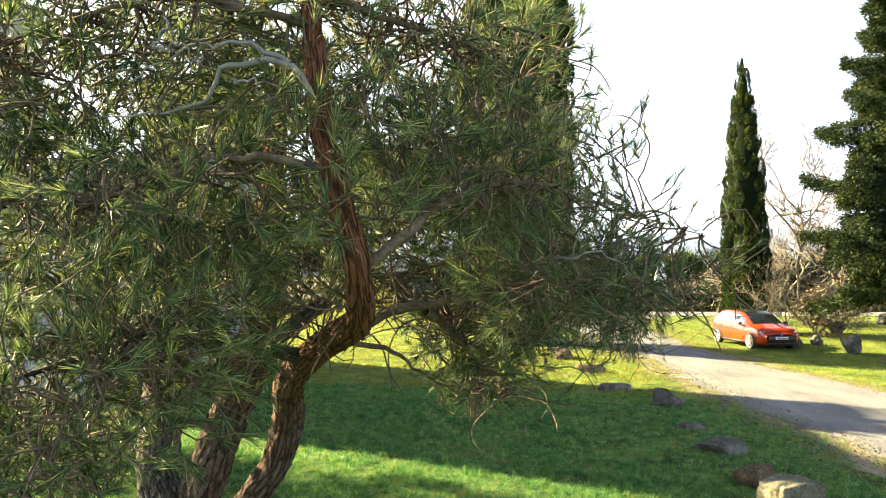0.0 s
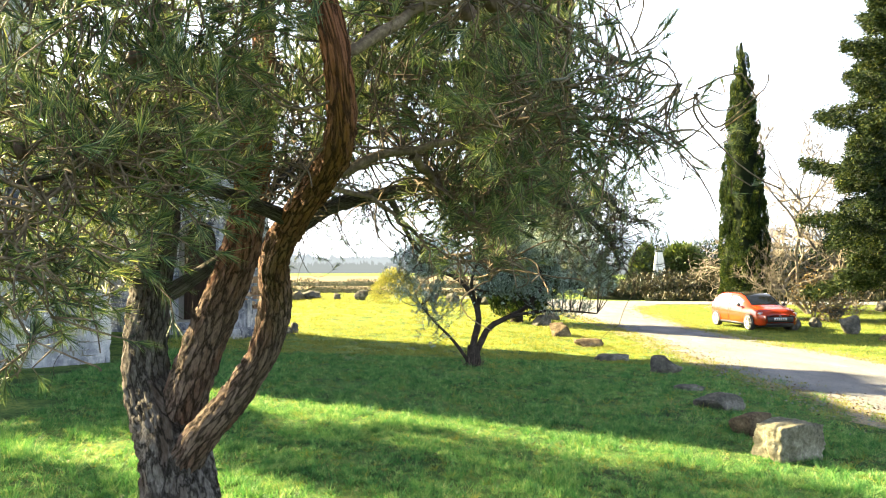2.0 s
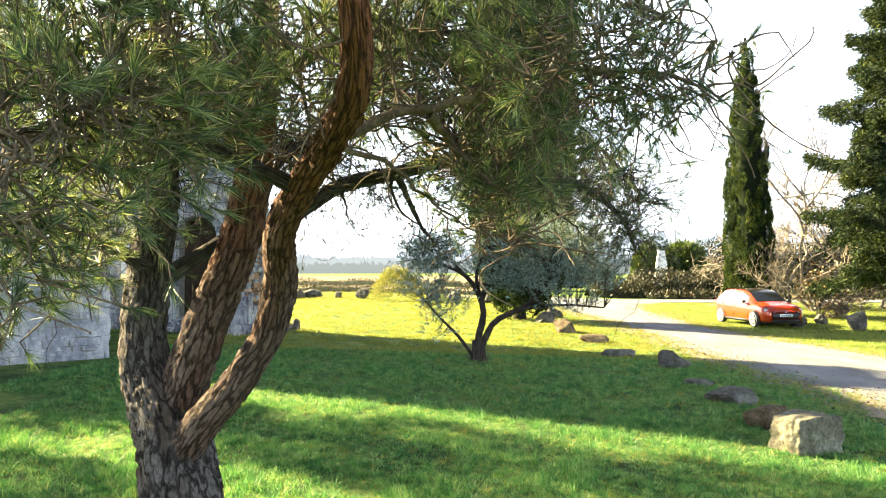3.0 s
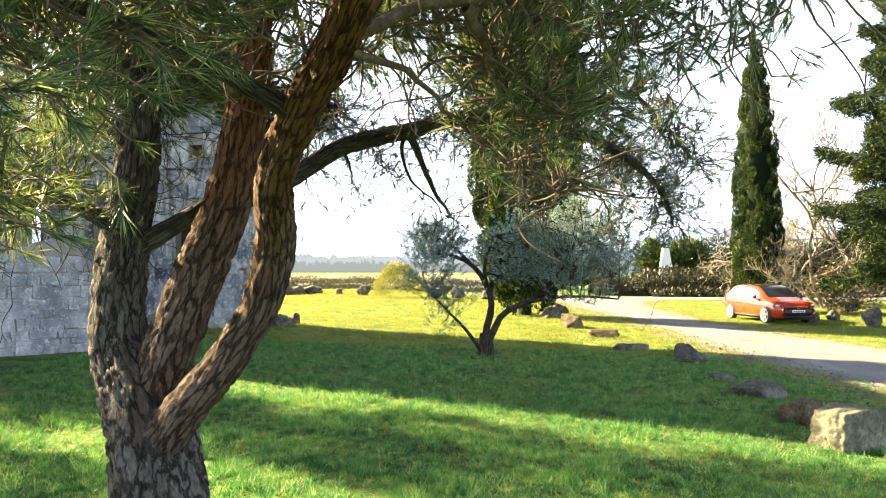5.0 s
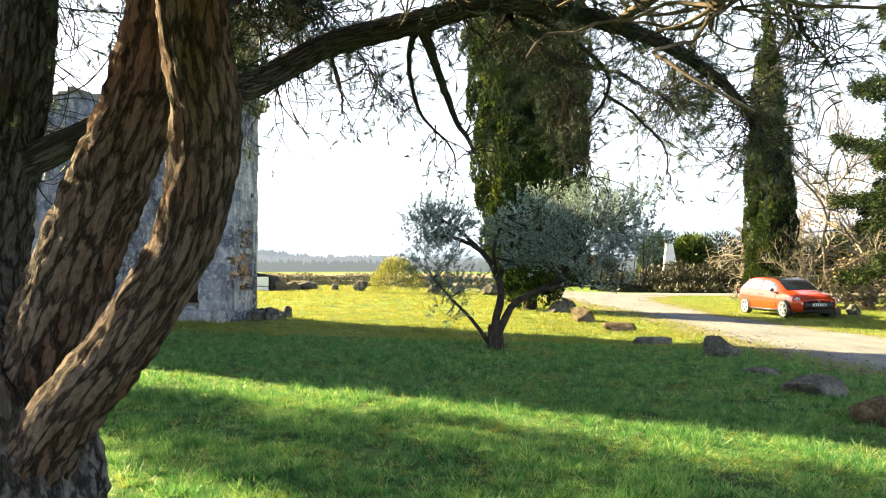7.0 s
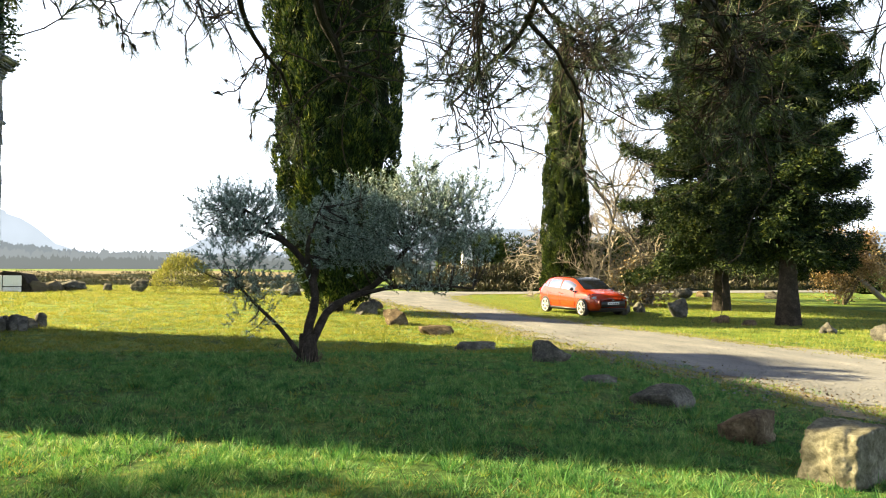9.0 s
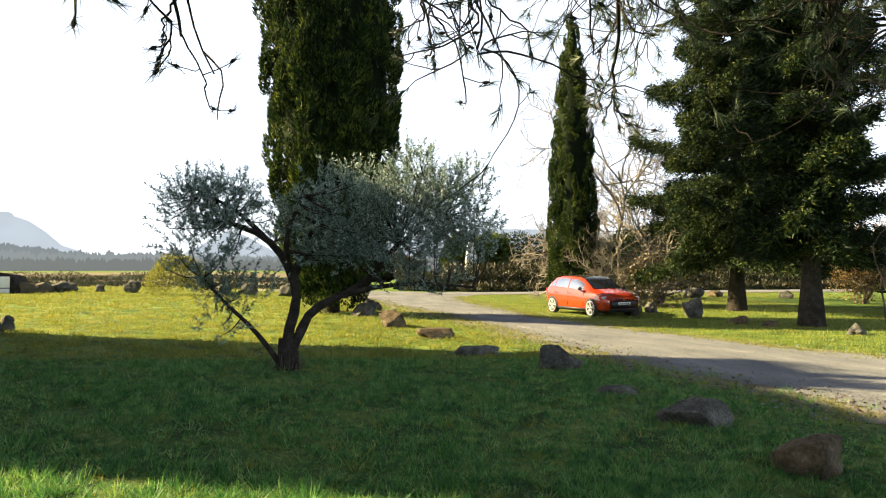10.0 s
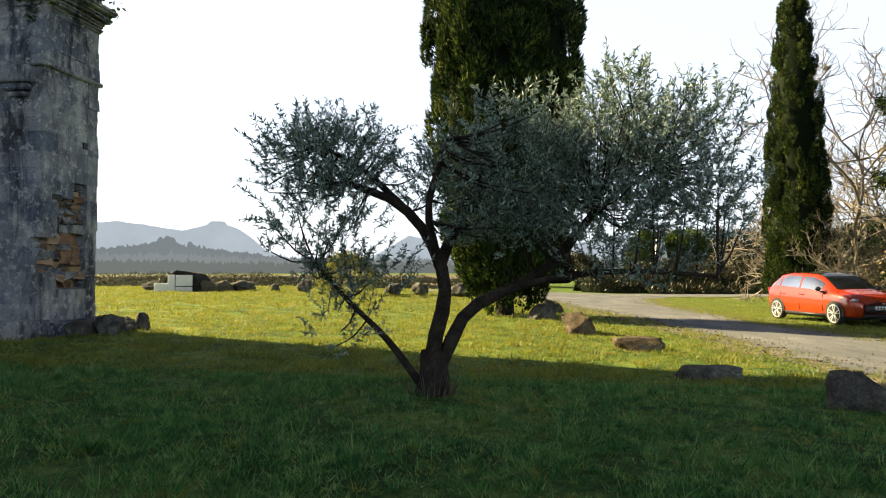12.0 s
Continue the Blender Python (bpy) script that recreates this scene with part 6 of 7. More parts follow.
# side walls of the ruin
def rubble_wall(name, p0, p1, top, thick, label, seed, cap=300):
    a, b = np.array(p0, float), np.array(p1, float)
    L = np.linalg.norm(b - a)
    t = (b - a) / L
    nrm = np.array((t[1], -t[0]))
    zf = float(ground_z(*((a + b) / 2))) - 0.1
    th = thing(name, (a[0], a[1], zf), label, "wall", kind="structure")
    rr = random.Random(seed)
    V, F, big = [], [], 0

    def put(u, w, z, h, side):
        c = a + t * u
        o = rr.uniform(-0.012, 0.04)
        vs = []
        for dd in (thick / 2 + o, thick / 2 - 0.12):
            for uu, zz in ((0.005, 0.005), (w - 0.005, 0.005), (w - 0.005, h - 0.005), (0.005, h - 0.005)):
                q = c + t * (uu + rr.uniform(-0.03, 0.03)) + nrm * side * dd
                vs.append((q[0], q[1], z + zz + rr.uniform(-0.025, 0.025)))
        f = [(0, 1, 2, 3), (0, 4, 5, 1), (1, 5, 6, 2), (2, 6, 7, 3), (3, 7, 4, 0)]
        return vs, f

    z = zf
    rows = []
    while z < max(top(0), top(L / 2), top(L)):
        h = rr.uniform(0.07, 0.26)
        u = 0.0
        while u < L:
            w = min(rr.uniform(0.1, 0.42), L - u)
            if z + h < zf + top(u + w / 2) and w > 0.07:
                rows.append((u, w, z, h))
            u += w
        z += h
    rows.sort(key=lambda s: s[0])
    for i, s in enumerate(rows):
        v, f = put(*s, 1)
        if i < 150:
            build("stone", v, f, M_PALE_STONE, th)
        else:
            k = len(V)
            V += v
            F += [tuple(k + j for j in q) for q in f]
        v, f = put(*s, -1)
        k = len(V)
        V += v
        F += [tuple(k + j for j in q) for q in f]
    if V:
        build("masonry", V, F, M_PALE_STONE, th)["kind"] = "stuff"
    us = np.arange(0, L + 0.01, 0.25)
    cv, cf = [], []
    for i, u in enumerate(us):
        c = a + t * min(u, L)
        for s in (1, -1):
            q = c + nrm * s * (thick / 2 - 0.012)
            cv += [(q[0], q[1], zf), (q[0], q[1], zf + top(min(u, L)) - 0.02)]
    for i in range(len(us) - 1):
        k = 4 * i
        cf += [(k, k + 4, k + 5, k + 1), (k + 2, k + 3, k + 7, k + 6), (k + 1, k + 5, k + 7, k + 3)]
    k = 4 * (len(us) - 1)
    cf += [(0, 1, 3, 2), (k, k + 2, k + 3, k + 1)]
    build("wall_core", cv, cf, M_MORTAR, th)
    return th


rubble_wall("side_wall", (-7.95, 14.2), (-9.5, 12.3), lambda u: 2.2 + 0.12 * math.sin(3 * u) - (0.5 if u < 0.3 else 0), 0.7, "low ruined wall of pale rubble stone", 15)
rubble_wall("side_wall", (-9.55, 12.25), (-13.5, 3.0), lambda u: 2.3 + 0.15 * math.sin(2 * u), 0.7, "long low ruined wall of pale rubble stone", 16)
# Out of view: this tall wall is added to throw shade over the lawn.
rubble_wall("side_wall", (-15.95, 23.0), (-14.0, 14.85), lambda u: 11.9 - 0.1 * u, 0.8, "unseen tall side wall added to shade the lawn", 17)


# unseen oaks added behind the low wall; their crowns shade the near lawn
def shade_oak(x, y, top, half, seed):
    r = np.random.default_rng(seed)
    z0 = float(ground_z(x, y))
    th = thing("unseen_shade_oak", (x, y, z0), "unseen evergreen oak added to shade the near lawn", "oak tree", "oaks behind the wall")
    barky("trunk", [(x, y, z0 - 0.1, 0.3), (x + 0.1, y + 0.1, 1.2, 0.24), (x, y, 3.0, 0.2), (x + 0.1, y, top * 0.75, 0.07)], M_BARK, th, 16, 0.1, 0.03, "", seed)
    for k in range(16):
        a, f = k * 2.4, (k + 0.5) / 16
        zc = 1.6 + (top - 2.3) * f ** 1.1
        rad = half * 0.62 * r.uniform(0.5, 1.0) * (1 - 0.35 * f)
        c = np.array((x + rad * math.cos(a), y + rad * math.sin(a), zc))
        tb = Tubes(6)
        tb.add(spline([(x, y, max(1.0, zc - 0.8)), tuple((c + np.array((x, y, zc - 0.4))) / 2), tuple(c)], 7), np.linspace(0.07, 0.015, 7))
        br = tb.done("branch", M_TRUNK, th)
        n = int(1500 * (1 - f) + 720)
        d = unit(r.normal(size=(n, 3)))
        P = c + d * np.array((0.42 * half, 0.42 * half, 0.85)) * r.uniform(0.25, 1.0, (n, 1)) ** 0.6
        V, F = leaves(P, d + 0.8 * r.normal(size=(n, 3)), r.uniform(0.10, 0.17, n), 0.085)
        build("foliage", V, F, M_DARKLEAF, br)["kind"] = "stuff"
    return th


for k, (x, y, top, half) in enumerate([(-15.7, 12.9, 12.6, 2.1), (-16.0, 9.3, 9.9, 2.0), (-16.2, 6.0, 8.6, 1.8)]):
    shade_oak(x, y, top, half, 311 + k)


# ---------------------------------------------------------------- shelter by the field
shelter = thing("field_shelter", (-13.4, 41.2, float(ground_z(-13.4, 41.2))), "small white boarded shelter in a dark stone bank", "shelter")


def slab(name, x0, x1, y0, y1, z0, z1, mat, parent, bev=0.02, jag=0.0, label=""):
    bm = bmesh.new()
    bmesh.ops.create_cube(bm, size=1)
    for v in bm.verts:
        v.co = Vector(((x0 + x1) / 2 + v.co.x * (x1 - x0), (y0 + y1) / 2 + v.co.y * (y1 - y0), (z0 + z1) / 2 + v.co.z * (z1 - z0)))
    bmesh.ops.bevel(bm, geom=bm.edges[:], offset=bev, segments=1, affect="EDGES")
    if jag:
        bmesh.ops.subdivide_edges(bm, edges=bm.edges[:], cuts=3, use_grid_fill=True)
        for v in bm.verts:
            v.co += noise.noise_vector(v.co * 1.7) * jag
    return part(name, bm, mat, parent, label)


sz = float(ground_z(-13.4, 41.2))
slab("white_panel", -14.6, -13.95, 41.0, 41.06, sz, sz + 0.42, M_WHITE, shelter)
slab("white_door", -13.93, -13.6, 40.98, 41.05, sz, sz + 0.82, M_WHITE, shelter)
slab("white_door", -13.56, -12.75, 40.99, 41.05, sz + 0.28, sz + 0.80, M_WHITE, shelter)
slab("white_panel", -13.56, -12.75, 40.97, 41.03, sz, sz + 0.24, M_WHITE, shelter)
bm = bmesh.new()
gable = [(-14.15, -0.1), (-12.2, -0.1), (-12.45, 0.35), (-12.8, 0.92), (-13.55, 1.02), (-14.0, 0.75), (-14.15, 0.4)]
fr = [bm.verts.new((x, 41.1, sz + z)) for x, z in gable]
bk = [bm.verts.new((x, 43.0, sz + z * 0.9)) for x, z in gable]
bm.faces.new(fr)
bm.faces.new(list(reversed(bk)))
for k in range(7):
    bm.faces.new((fr[k], bk[k], bk[(k + 1) % 7], fr[(k + 1) % 7]))
bmesh.ops.subdivide_edges(bm, edges=bm.edges[:], cuts=2, use_grid_fill=True)
for v in bm.verts:
    v.co += noise.noise_vector(v.co * 2.1) * 0.06
part("stone_bank", bm, M_TRUNK, shelter, "dark mossy stone bank with a ridged top")
slab("earth_slope", -12.5, -11.4, 41.2, 43.0, sz - 0.1, sz + 0.45, M_SOIL, shelter, 0.15, 0.15)
house = thing("white_hut", (14.3, 63, 0), "small whitewashed gable wall half hidden by shrubs", "hut")
bm = bmesh.new()
lo = [bm.verts.new(p) for p in ((14.2, 62.0, -0.1), (15.9, 62.0, -0.1), (15.9, 62.5, -0.1), (14.2, 62.5, -0.1))]
hi = [bm.verts.new(p) for p in ((14.75, 62.0, 3.9), (15.25, 62.0, 3.9), (15.25, 62.5, 3.9), (14.75, 62.5, 3.9))]
bm.faces.new(hi)
for k in range(4):
    bm.faces.new((lo[k], lo[(k + 1) % 4], hi[(k + 1) % 4], hi[k]))
part("wall", bm, M_WHITE, house)
slab("door", 15.2, 15.7, 61.93, 62.0, 0, 2.2, M_BLACK, house)


# ---------------------------------------------------------------- the car
CAR_H = Vector((0.18, -0.984, 0)).normalized()
CAR_M = Matrix.Translation((11.12, 29.55, float(ground_z(11.12, 29.55)) + 0.0)) @ Matrix.Rotation(math.atan2(CAR_H.y, CAR_H.x), 4, "Z")
car = thing("car", CAR_M.translation, "orange-red five-door hatchback parked on the grass by the road", "car")
ST = np.array([
    (-1.97, 0.46, 0.82, 0.88, 0.70, 0.56), (-1.93, 0.30, 0.92, 1.02, 0.79, 0.58), (-1.80, 0.24, 0.98, 1.22, 0.83, 0.56), (-1.55, 0.22, 0.99, 1.40, 0.865, 0.56),
    (-1.1, 0.2, 0.98, 1.46, 0.875, 0.57), (-0.5, 0.2, 0.95, 1.46, 0.875, 0.61), (0.1, 0.2, 0.92, 1.435, 0.875, 0.59), (0.45, 0.2, 0.88, 1.33, 0.875, 0.61),
    (0.75, 0.2, 0.87, 1.16, 0.875, 0.63), (1.05, 0.2, 0.86, 0.975, 0.87, 0.68), (1.35, 0.2, 0.82, 0.92, 0.86, 0.70), (1.65, 0.21, 0.76, 0.86, 0.83, 0.68), (1.85, 0.24, 0.68, 0.77, 0.76, 0.60), (1.97, 0.34, 0.58, 0.64, 0.62, 0.48)])
xsn = np.linspace(-1.97, 1.97, 60)
prof = np.stack([np.interp(xsn, ST[:, 0], ST[:, i]) for i in range(1, 6)], -1)


def section(zb, zbelt, zt, hw, hwr):
    half = [(0.0, zb), (hw * 0.88, zb), (hw * 0.97, zb + 0.08), (hw, 0.35 * zbelt + 0.3), (hw * 0.985, zbelt - 0.06), (hw * 0.95, zbelt), (0.5 * (hw * 0.93 + hwr) + 0.03, 0.5 * (zbelt + zt)), (hwr + 0.015, zt - 0.07), (hwr - 0.06, zt - 0.02), (hwr * 0.5, zt), (0.0, zt + 0.005)]
    return half


V = []
for x, pr in zip(xsn, prof):
    h = section(*pr)
    V += [(x, y, z) for y, z in h] + [(x, -y, z) for y, z in reversed(h[1:-1])]
m = 20
F = []
for i in range(len(xsn) - 1):
    for j in range(m):
        F.append((i * m + j, i * m + (j + 1) % m, (i + 1) * m + (j + 1) % m, (i + 1) * m + j))
F.append(tuple(range(m)))
F.append(tuple(reversed(range((len(xsn) - 1) * m, len(xsn) * m))))


def car_part(name, V, F, mat, parent=None, label="", smooth=True):
    W = [tuple(CAR_M @ Vector(v)) for v in V]
    return build(name, W, F, mat, parent or car, label, smooth)


body = car_part("body", V, F, M_PAINT)


def at_x(x):
    return [float(np.interp(x, ST[:, 0], ST[:, i])) for i in range(1, 6)]


def side_pane(x0, x1, side, name="side_window", f0=0.10, f1=0.86, cut0=0.0, cut1=0.0):
    V, n = [], 8
    for x in np.linspace(x0, x1, n):
        zb, zbelt, zt, hw, hwr = at_x(x)
        h = section(zb, zbelt, zt, hw, hwr)
        a, b, c = np.array(h[5]), np.array(h[6]), np.array(h[7])
        for f in (f0, 0.5, f1):
            p = a + (b - a) * f * 2 if f <= 0.5 else b + (c - b) * (f - 0.5) * 2
            V.append((x, side * (p[0] + 0.008), p[1]))
    F = []
    for i in range(n - 1):
        for j in range(2):
            F.append((3 * i + j, 3 * i + j + 1, 3 * i + j + 4, 3 * i + j + 3))
    car_part(name, V, F, M_SIDE_GLASS)


for side in (1, -1):
    side_pane(-1.48, -1.30, side, f0=0.15, f1=0.7)
    side_pane(-1.24, -0.36, side)
    side_pane(-0.28, 0.62, side)
# windscreen and rear window
for nm, x0, x1, w in (("windscreen", 0.28, 1.03, 0.56), ("rear_window", -1.93, -1.66, 0.52)):
    V, n = [], 9
    for x in np.linspace(x0, x1, n):
        zt = float(np.interp(x, ST[:, 0], ST[:, 3]))
        ww = w * (1 + 0.12 * (x - x0) / (x1 - x0))
        for y in (-ww, -ww / 2, 0, ww / 2, ww):
            V.append((x, y, zt + 0.016 - (0.018 if abs(y) == ww else 0)))
    F = [(5 * i + j, 5 * i + j + 1, 5 * i + j + 6, 5 * i + j + 5) for i in range(n - 1) for j in range(4)]
    car_part(nm, V, F, M_GLASS)


# black roof skin
V, n = [], 14
for x in np.linspace(-1.62, 0.26, n):
    zt, hwr = float(np.interp(x, ST[:, 0], ST[:, 3])), float(np.interp(x, ST[:, 0], ST[:, 5]))
    for k in (-1, -0.5, 0, 0.5, 1):
        V.append((x, k * (hwr - 0.03), zt + 0.014 - (0.026 if abs(k) == 1 else 0)))
car_part("roof", V, [(5 * i + j, 5 * i + j + 1, 5 * i + j + 6, 5 * i + j + 5) for i in range(n - 1) for j in range(4)], M_ROOF, None, "glossy black roof")


def lathe(prof, n, cx, cy, cz):
    V, F = [], []
    k = len(prof)
    for i in range(n):
        a = 2 * math.pi * i / n
        for y, r in prof:
            V.append((cx + r * math.cos(a), cy + y, cz + r * math.sin(a)))
    for i in range(n):
        for j in range(k - 1):
            F.append((i * k + j, ((i + 1) % n) * k + j, ((i + 1) % n) * k + j + 1, i * k + j + 1))
    return V, F


for wx in (1.2, -1.36):
    for side in (1, -1):
        cy = side * 0.812
        hubv, hubf = lathe([(side * -0.02, 0.02), (side * 0.005, 0.06), (side * -0.02, 0.07)], 16, wx, cy, 0.31)
        wheel = car_part("wheel", hubv, hubf, M_BLACK)
        v, f = lathe([(-side * 0.12, 0.2), (-side * 0.11, 0.29), (-side * 0.07, 0.31), (side * 0.05, 0.31), (side * 0.085, 0.30), (side * 0.085, 0.25)], 36, wx, cy, 0.31)
        car_part("tyre", v, f, M_TYRE, wheel)
        # Black disc stands in for the shade between the rim's spokes.
        v, f = lathe([(side * 0.069, 0.005), (side * 0.069, 0.245)], 36, wx, cy, 0.31)
        car_part("rim_gap_shade", v, f, M_BLACK, wheel)
        V, F = lathe([(side * 0.087, 0.256), (side * 0.089, 0.238), (side * 0.072, 0.224)], 36, wx, cy, 0.31)
        for s in range(5):
            a = 2 * math.pi * s / 5 + 0.3
            for da in (-0.2, 0.2):
                k = len(V)
                for rr, w in ((0.03, 0.019), (0.232, 0.013)):
                    for sw in (-1, 1):
                        aa = a + da * (rr / 0.232)
                        V.append((wx + rr * math.cos(aa) - sw * w * math.sin(aa), cy + side * (0.085 if rr > 0.1 else 0.078), 0.31 + rr * math.sin(aa) + sw * w * math.cos(aa)))
                F.append((k, k + 1, k + 3, k + 2))
        car_part("rim", V, F, M_RIM, wheel, "silver five-spoke alloy rim", False)
        # black fan on the body side in place of the shaded wheel well
        V, F = [], []
        for i in range(19):
            a = math.pi * (i / 18) * 1.1 - 0.05 * math.pi
            for rr in (0.05, 0.36):
                V.append((wx + rr * math.cos(a), side * 0.8775, 0.31 + rr * math.sin(a)))
        for i in range(18):
            F.append((2 * i, 2 * i + 1, 2 * i + 3, 2 * i + 2))
        car_part("wheel_well_shade", V, F, M_BLACK)


def car_box(name, x0, x1, y0, y1, z0, z1, mat, bev=0.02, label="", parent=None):
    bm = bmesh.new()
    bmesh.ops.create_cube(bm, size=1)
    for v in bm.verts:
        v.co = Vector(((x0 + x1) / 2 + v.co.x * (x1 - x0), (y0 + y1) / 2 + v.co.y * (y1 - y0), (z0 + z1) / 2 + v.co.z * (z1 - z0)))
    bmesh.ops.bevel(bm, geom=bm.edges[:], offset=bev, segments=2, affect="EDGES")
    bmesh.ops.transform(bm, matrix=CAR_M, verts=bm.verts)
    return part(name, bm, mat, parent or car, label, True)


for side in (1, -1):
    car_box("headlight", 1.62, 1.87, side * 0.70 - 0.09, side * 0.70 + 0.09, 0.64, 0.74, M_LAMP, 0.035, "clear slanted headlight")
    car_box("tail_light", -1.97, -1.85, side * 0.72 - 0.07, side * 0.72 + 0.07, 0.78, 0.98, M_TAIL, 0.03)
    mir = car_box("wing_mirror", 0.62, 0.76, side * 0.97 - 0.09, side * 0.97 + 0.07, 0.92, 1.05, M_BLACK, 0.04)
    car_box("mirror_stalk", 0.66, 0.74, side * 0.87 - 0.05, side * 0.87 + 0.05, 0.88, 0.93, M_BLACK, 0.01, "", mir)
    for hx in (-0.18, -1.05):
        car_box("door_handle", hx - 0.09, hx + 0.09, side * 0.872 - 0.012, side * 0.872 + 0.014, 0.79, 0.82, M_PAINT, 0.008)
    car_box("sill_trim", -0.98, 0.82, side * 0.862 - 0.012, side * 0.862 + 0.012, 0.21, 0.29, M_BLACK, 0.008)
    for dx in (-0.31, 0.72, -1.2):
        car_box("door_seam", dx - 0.005, dx + 0.005, side * 0.868 - 0.006, side * 0.868 + 0.008, 0.36, 0.86, M_BLACK, 0.001)
    car_box("fog_lamp", 1.80, 1.90, side * 0.60 - 0.07, side * 0.60 + 0.07, 0.36, 0.46, M_BLACK, 0.02)
car_box("grille", 1.84, 1.985, -0.56, 0.56, 0.33, 0.60, M_BLACK, 0.03, "wide black grille")
car_box("bumper_lip", 1.84, 1.975, -0.56, 0.56, 0.24, 0.32, M_BLACK, 0.02)
car_box("number_plate", 1.98, 1.995, -0.26, 0.26, 0.44, 0.54, M_PLATE, 0.004, "white plate with dark bars")
for k in range(5):
    car_box("plate_bar", 1.994, 1.999, -0.2 + 0.085 * k, -0.15 + 0.085 * k, 0.465, 0.515, M_BLACK, 0.001)
car_box("badge", 1.955, 1.98, -0.055, 0.055, 0.585, 0.635, M_RIM, 0.015)
car_box("aerial", -1.35, -1.33, -0.008, 0.008, 1.46, 1.62, M_BLACK, 0.003)
car_box("underbody", -1.7, 1.7, -0.72, 0.72, 0.16, 0.24, M_BLACK, 0.02)

# ---------------------------------------------------------------- grass blades on the lawn
def lawn_blades(name, x0, x1, y0, y1, tufts_m2, per_tuft, h, w, spread, seed, mat=M_GRASS):
    """Grass in small tufts of uneven height, thinner in worn patches."""
    r = np.random.default_rng(seed)
    n = int((x1 - x0) * (y1 - y0) * tufts_m2)
    x, y = r.uniform(x0, x1, n), r.uniform(y0, y1, n)
    k = np.sin(2.1 * x + 1.3 * np.sin(1.7 * y)) * np.sin(1.9 * y + 1.1 * np.sin(2.3 * x)) + 0.7 * np.sin(5.3 * x + 2 * y) * np.sin(4.7 * y - x)
    edge = np.interp(y, ROAD_Y, ROAD_L) - x
    patch = np.sin(3.1 * x + 2 * np.sin(0.9 * y)) * np.sin(1.3 * y + 1.7 * np.sin(1.1 * x)) + 0.5 * r.normal(size=n)
    keep = r.uniform(0, 1, n) < np.clip(-0.05 + edge / 1.6 + 0.5 * patch, 0, 1) * (edge > -0.25)
    keep &= r.uniform(0, 1, n) < (0.92 + 0.15 * k if mat == M_GRASS or y0 > 16 else 0.4 - 0.6 * k)
    x, y, k = x[keep], y[keep], k[keep]
    n = len(x)
    hh = h * (0.5 + 0.45 * k + 1.6 * r.uniform(0, 1, n) ** 4)
    hh = np.maximum(hh, 0.3 * h)
    m = per_tuft
    a = r.uniform(0, 2 * np.pi, (n, m))
    d = np.abs(r.normal(size=(n, m))) * spread
    X, Y = x[:, None] + d * np.cos(a), y[:, None] + d * np.sin(a)
    lean = r.uniform(0.2, 1.5, (n, m))
    D = np.stack([lean * np.cos(a), lean * np.sin(a), np.ones((n, m))], -1).reshape(-1, 3)
    P = np.stack([X, Y, ground_z(X, Y) - 0.005], -1).reshape(-1, 3)
    L = (hh[:, None] * r.uniform(0.5, 1.25, (n, m))).ravel()
    V, F = blades(P, D, L, w)
    return tagged(build(name, V, F, mat), "short uneven green grass blades with straw", "grass", kind="stuff")


lawn_blades("grass", -6.0, 6.0, 5.4, 10.0, 270, 16, 0.075, 0.0072, 0.035, 101)
lawn_blades("grass", -6.0, 6.0, 5.4, 10.0, 40, 16, 0.07, 0.0065, 0.03, 111, M_GRASS_DRY_SUNLIT)
lawn_blades("grass", -7.5, 7.0, 10.0, 16.5, 180, 13, 0.075, 0.0088, 0.045, 102)
lawn_blades("grass", -7.5, 7.0, 10.0, 16.5, 26, 15, 0.075, 0.0085, 0.04, 112, M_GRASS_DRY_SUNLIT)
lawn_blades("grass", -8.5, 6.5, 16.5, 26.0, 60, 12, 0.07, 0.017, 0.07, 103, M_GRASS_DRY_SUNLIT)
lawn_blades("grass", -14.0, 6.5, 26.0, 46.0, 20, 13, 0.08, 0.026, 0.11, 104, M_GRASS_DRY_SUNLIT)
lawn_blades("grass", -24.0, -14.0, 28.0, 46.0, 14, 10, 0.09, 0.03, 0.15, 107, M_GRASS_DRY_SUNLIT)
lawn_blades("grass", -34.0, 3.0, 46.0, 53.0, 12, 10, 0.10, 0.04, 0.18, 108, M_GRASS_DRY_SUNLIT)


def verge_blades(name, x0, x1, y0, y1, per_m2, seed):
    r = np.random.default_rng(seed)
    n = int((x1 - x0) * (y1 - y0) * per_m2)
    x, y = r.uniform(x0, x1, n), r.uniform(y0, y1, n)
    keep = x > np.interp(y, ROAD_Y, ROAD_R) + 0.25 + 0.3 * r.normal(size=n)
    x, y = x[keep], y[keep]
    n = len(x)
    D = np.c_[0.45 * r.normal(size=n), 0.45 * r.normal(size=n), np.ones(n)]
    V, F = blades(np.c_[x, y, ground_z(x, y) - 0.005], D, 0.07 * r.uniform(0.5, 1.4, n), 0.016)
    return tagged(build(name, V, F, M_GRASS_DRY_SUNLIT), "green grass under the firs beside the road", "grass", kind="stuff")


verge_blades("grass", 8.0, 24.0, 14.0, 40.0, 220, 105)
verge_blades("grass", 9.0, 34.0, 40.0, 48.6, 130, 106)


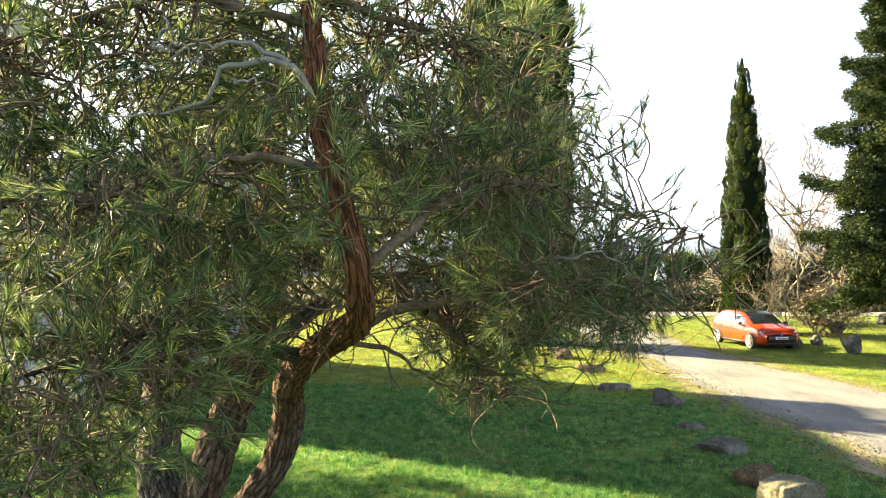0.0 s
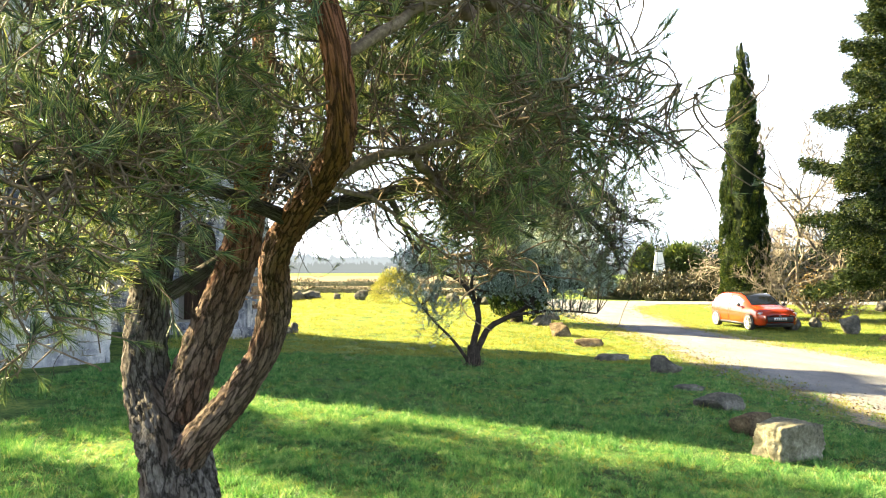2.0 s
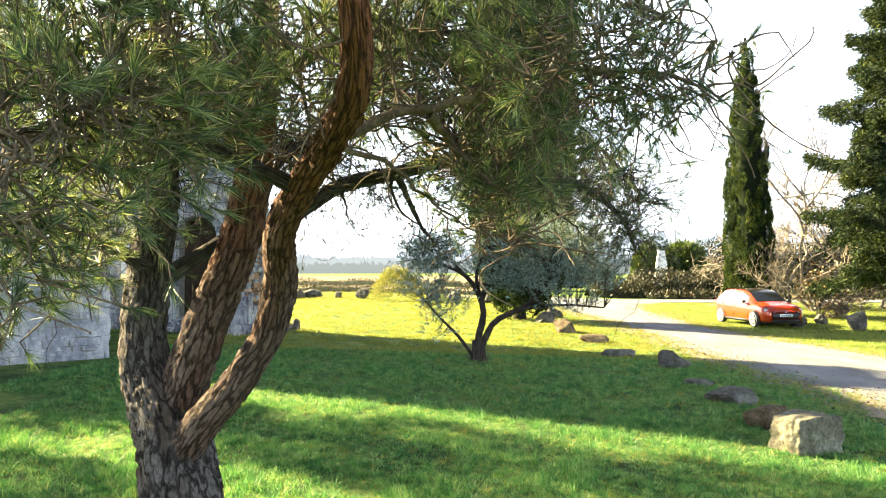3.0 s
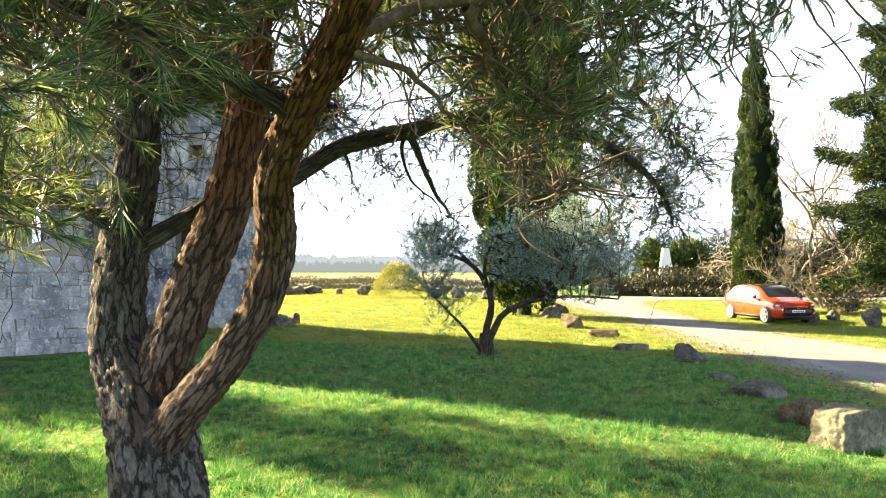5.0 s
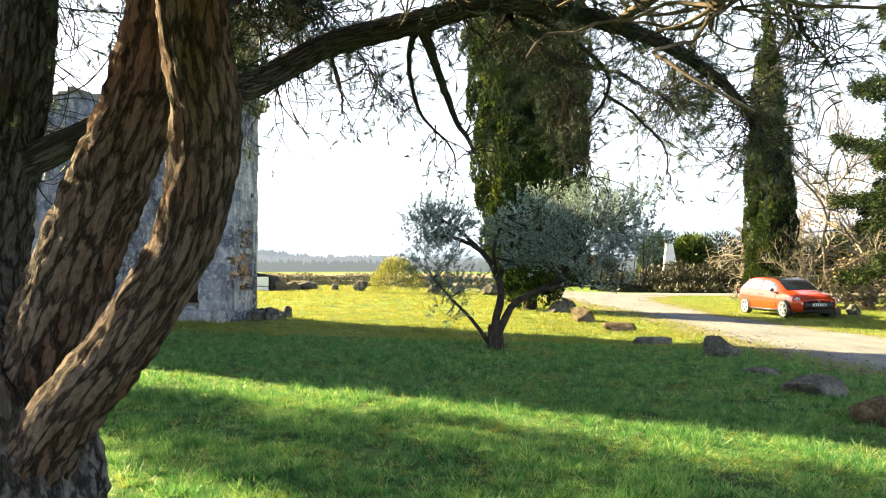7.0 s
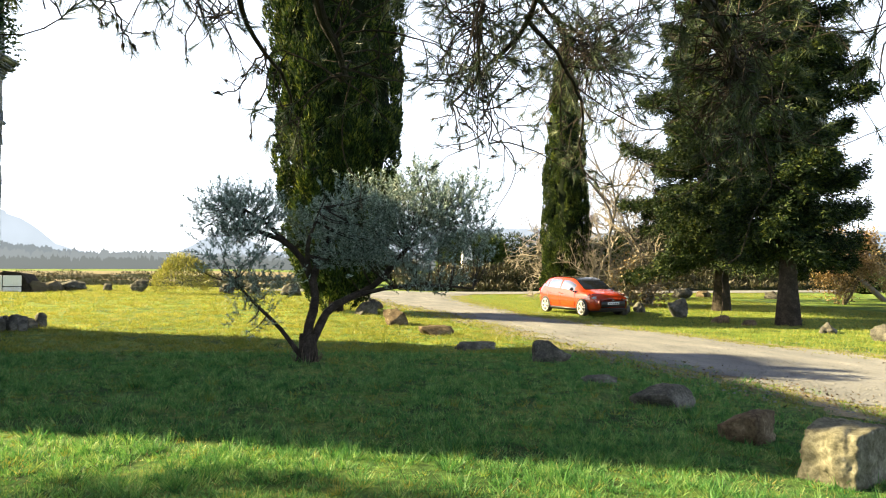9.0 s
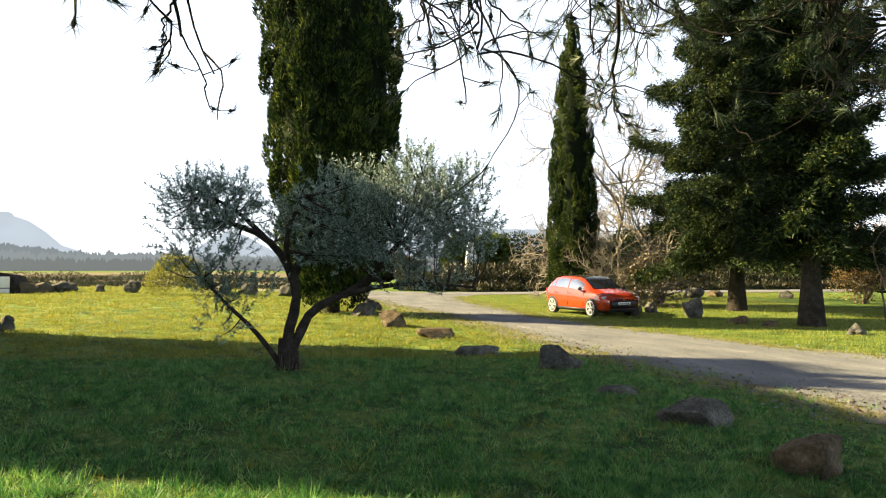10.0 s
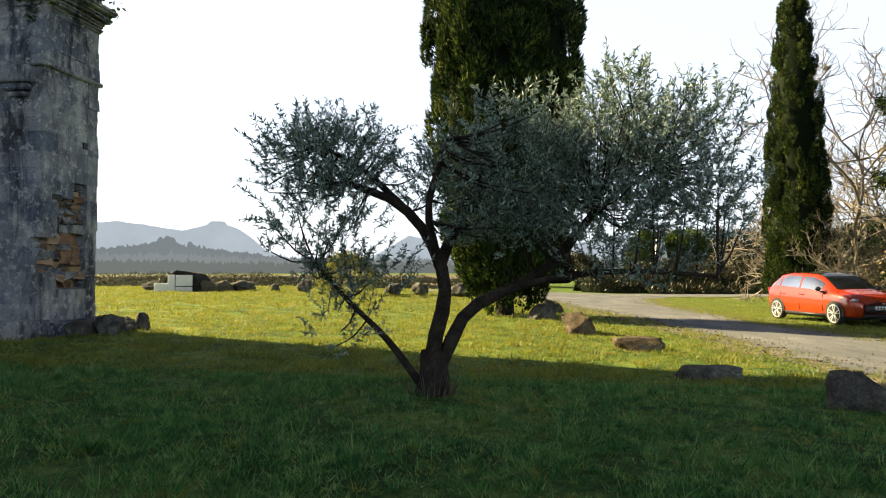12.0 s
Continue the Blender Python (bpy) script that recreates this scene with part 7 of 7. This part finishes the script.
# straw and longer stalks among the grass
def stalks(name, x0, x1, y0, y1, per_m2, h, w, seed):
    r = np.random.default_rng(seed)
    n = int((x1 - x0) * (y1 - y0) * per_m2)
    x, y = r.uniform(x0, x1, n), r.uniform(y0, y1, n)
    keep = (x < np.interp(y, ROAD_Y, ROAD_L) + 0.1) & (r.uniform(0, 1, n) < 0.5 + 0.5 * np.sin(2.7 * x + y) * np.sin(1.6 * y - 0.8 * x))
    x, y = x[keep], y[keep]
    n = len(x)
    D = np.c_[1.1 * r.normal(size=n), 1.1 * r.normal(size=n), np.ones(n)]
    V, F = blades(np.c_[x, y, ground_z(x, y) + 0.01], D, h * r.uniform(0.4, 1.3, n), w)
    return tagged(build(name, V, F, M_STRAW), "thin dry straw lying among the green grass", "straw", kind="stuff")


stalks("straw", -6.0, 6.5, 4.6, 12.0, 110, 0.065, 0.004, 131)
stalks("straw", -8.0, 6.5, 12.0, 24.0, 40, 0.07, 0.006, 132)


# tufts along the ragged edges of the road
def edge_tufts(name, side_line, spread, y0, y1, per_m, seed):
    r = np.random.default_rng(seed)
    n = int((y1 - y0) * per_m)
    y = r.uniform(y0, y1, n)
    x = np.interp(y, ROAD_Y, side_line) + spread * r.normal(size=n)
    m = 16
    a = r.uniform(0, 2 * np.pi, (n, m))
    s = np.abs(r.normal(size=(n, m))) * 0.06 * r.uniform(0.4, 1.6, (n, 1))
    X, Y = x[:, None] + s * np.cos(a), y[:, None] + 1.8 * s * np.sin(a)
    D = np.stack([0.6 * np.cos(a), 0.6 * np.sin(a), np.ones((n, m))], -1).reshape(-1, 3)
    V, F = blades(np.stack([X, Y, ground_z(X, Y) + 0.004], -1).reshape(-1, 3), D, 0.06 * r.uniform(0.4, 1.4, n * m), 0.011)
    return tagged(build(name, V, F, M_GRASS_DRY_SUNLIT), "small grass tufts creeping over the gravel edge", "grass", kind="stuff")


edge_tufts("grass", ROAD_L - 0.3, 0.45, 7, 46, 24, 141)
edge_tufts("grass", ROAD_R + 0.1, 0.35, 12, 46, 26, 142)


# dead leaves and pebbles scattered over the verge and the edges of the road
def litter(name, n, seed, mat, size, label, cat, pebble):
    r = np.random.default_rng(seed)
    y = 9 + 36 * r.uniform(0, 1, n) ** 1.4
    left = r.uniform(0, 1, n) < 0.7
    f = 0.5 * r.normal(size=n)
    x = np.where(left, np.interp(y, ROAD_Y, ROAD_L) - 0.1 + f, np.interp(y, ROAD_Y, ROAD_R) + 0.1 - f)
    if pebble:
        x = np.where(r.uniform(0, 1, n) < 0.4, np.interp(y, ROAD_Y, ROAD_L) + (np.interp(y, ROAD_Y, ROAD_R) - np.interp(y, ROAD_Y, ROAD_L)) * r.uniform(0, 1, n), x)
    P = np.c_[x, y, ground_z(x, y) + 0.03]
    L = size * r.uniform(0.4, 1.5, n)
    a = r.uniform(0, 6.28, n)
    D = np.c_[np.cos(a), np.sin(a), 0.25 * r.normal(size=n)]
    if not pebble:
        V, F = leaves(P, D, L, L * 0.55)
    else:
        c, s = np.cos(a), np.sin(a)
        k = np.array([(1, 0, 0), (0, 0.7, 0), (-0.9, 0.1, 0), (0, -0.8, 0), (0.1, 0, 0.6)])
        k = k[None] * (L / 2)[:, None, None] * r.uniform(0.7, 1.2, (n, 5, 1))
        V = np.stack([k[..., 0] * c[:, None] - k[..., 1] * s[:, None], k[..., 0] * s[:, None] + k[..., 1] * c[:, None], k[..., 2]], -1) + (P - np.array((0, 0, 0.004)))[:, None]
        V = V.reshape(-1, 3)
        F = (np.array([(0, 1, 4), (1, 2, 4), (2, 3, 4), (3, 0, 4)])[None] + 5 * np.arange(n)[:, None, None]).reshape(-1, 3)
    return tagged(build(name, V, F, mat), label, cat, kind="stuff")


litter("leaf_litter", 3500, 151, M_LITTER, 0.045, "brown dead leaves along the edge of the road", "leaf litter", False)
litter("pebbles", 9000, 152, M_ROAD, 0.045, "small pale stones strewn over the gravel road", "pebbles", True)
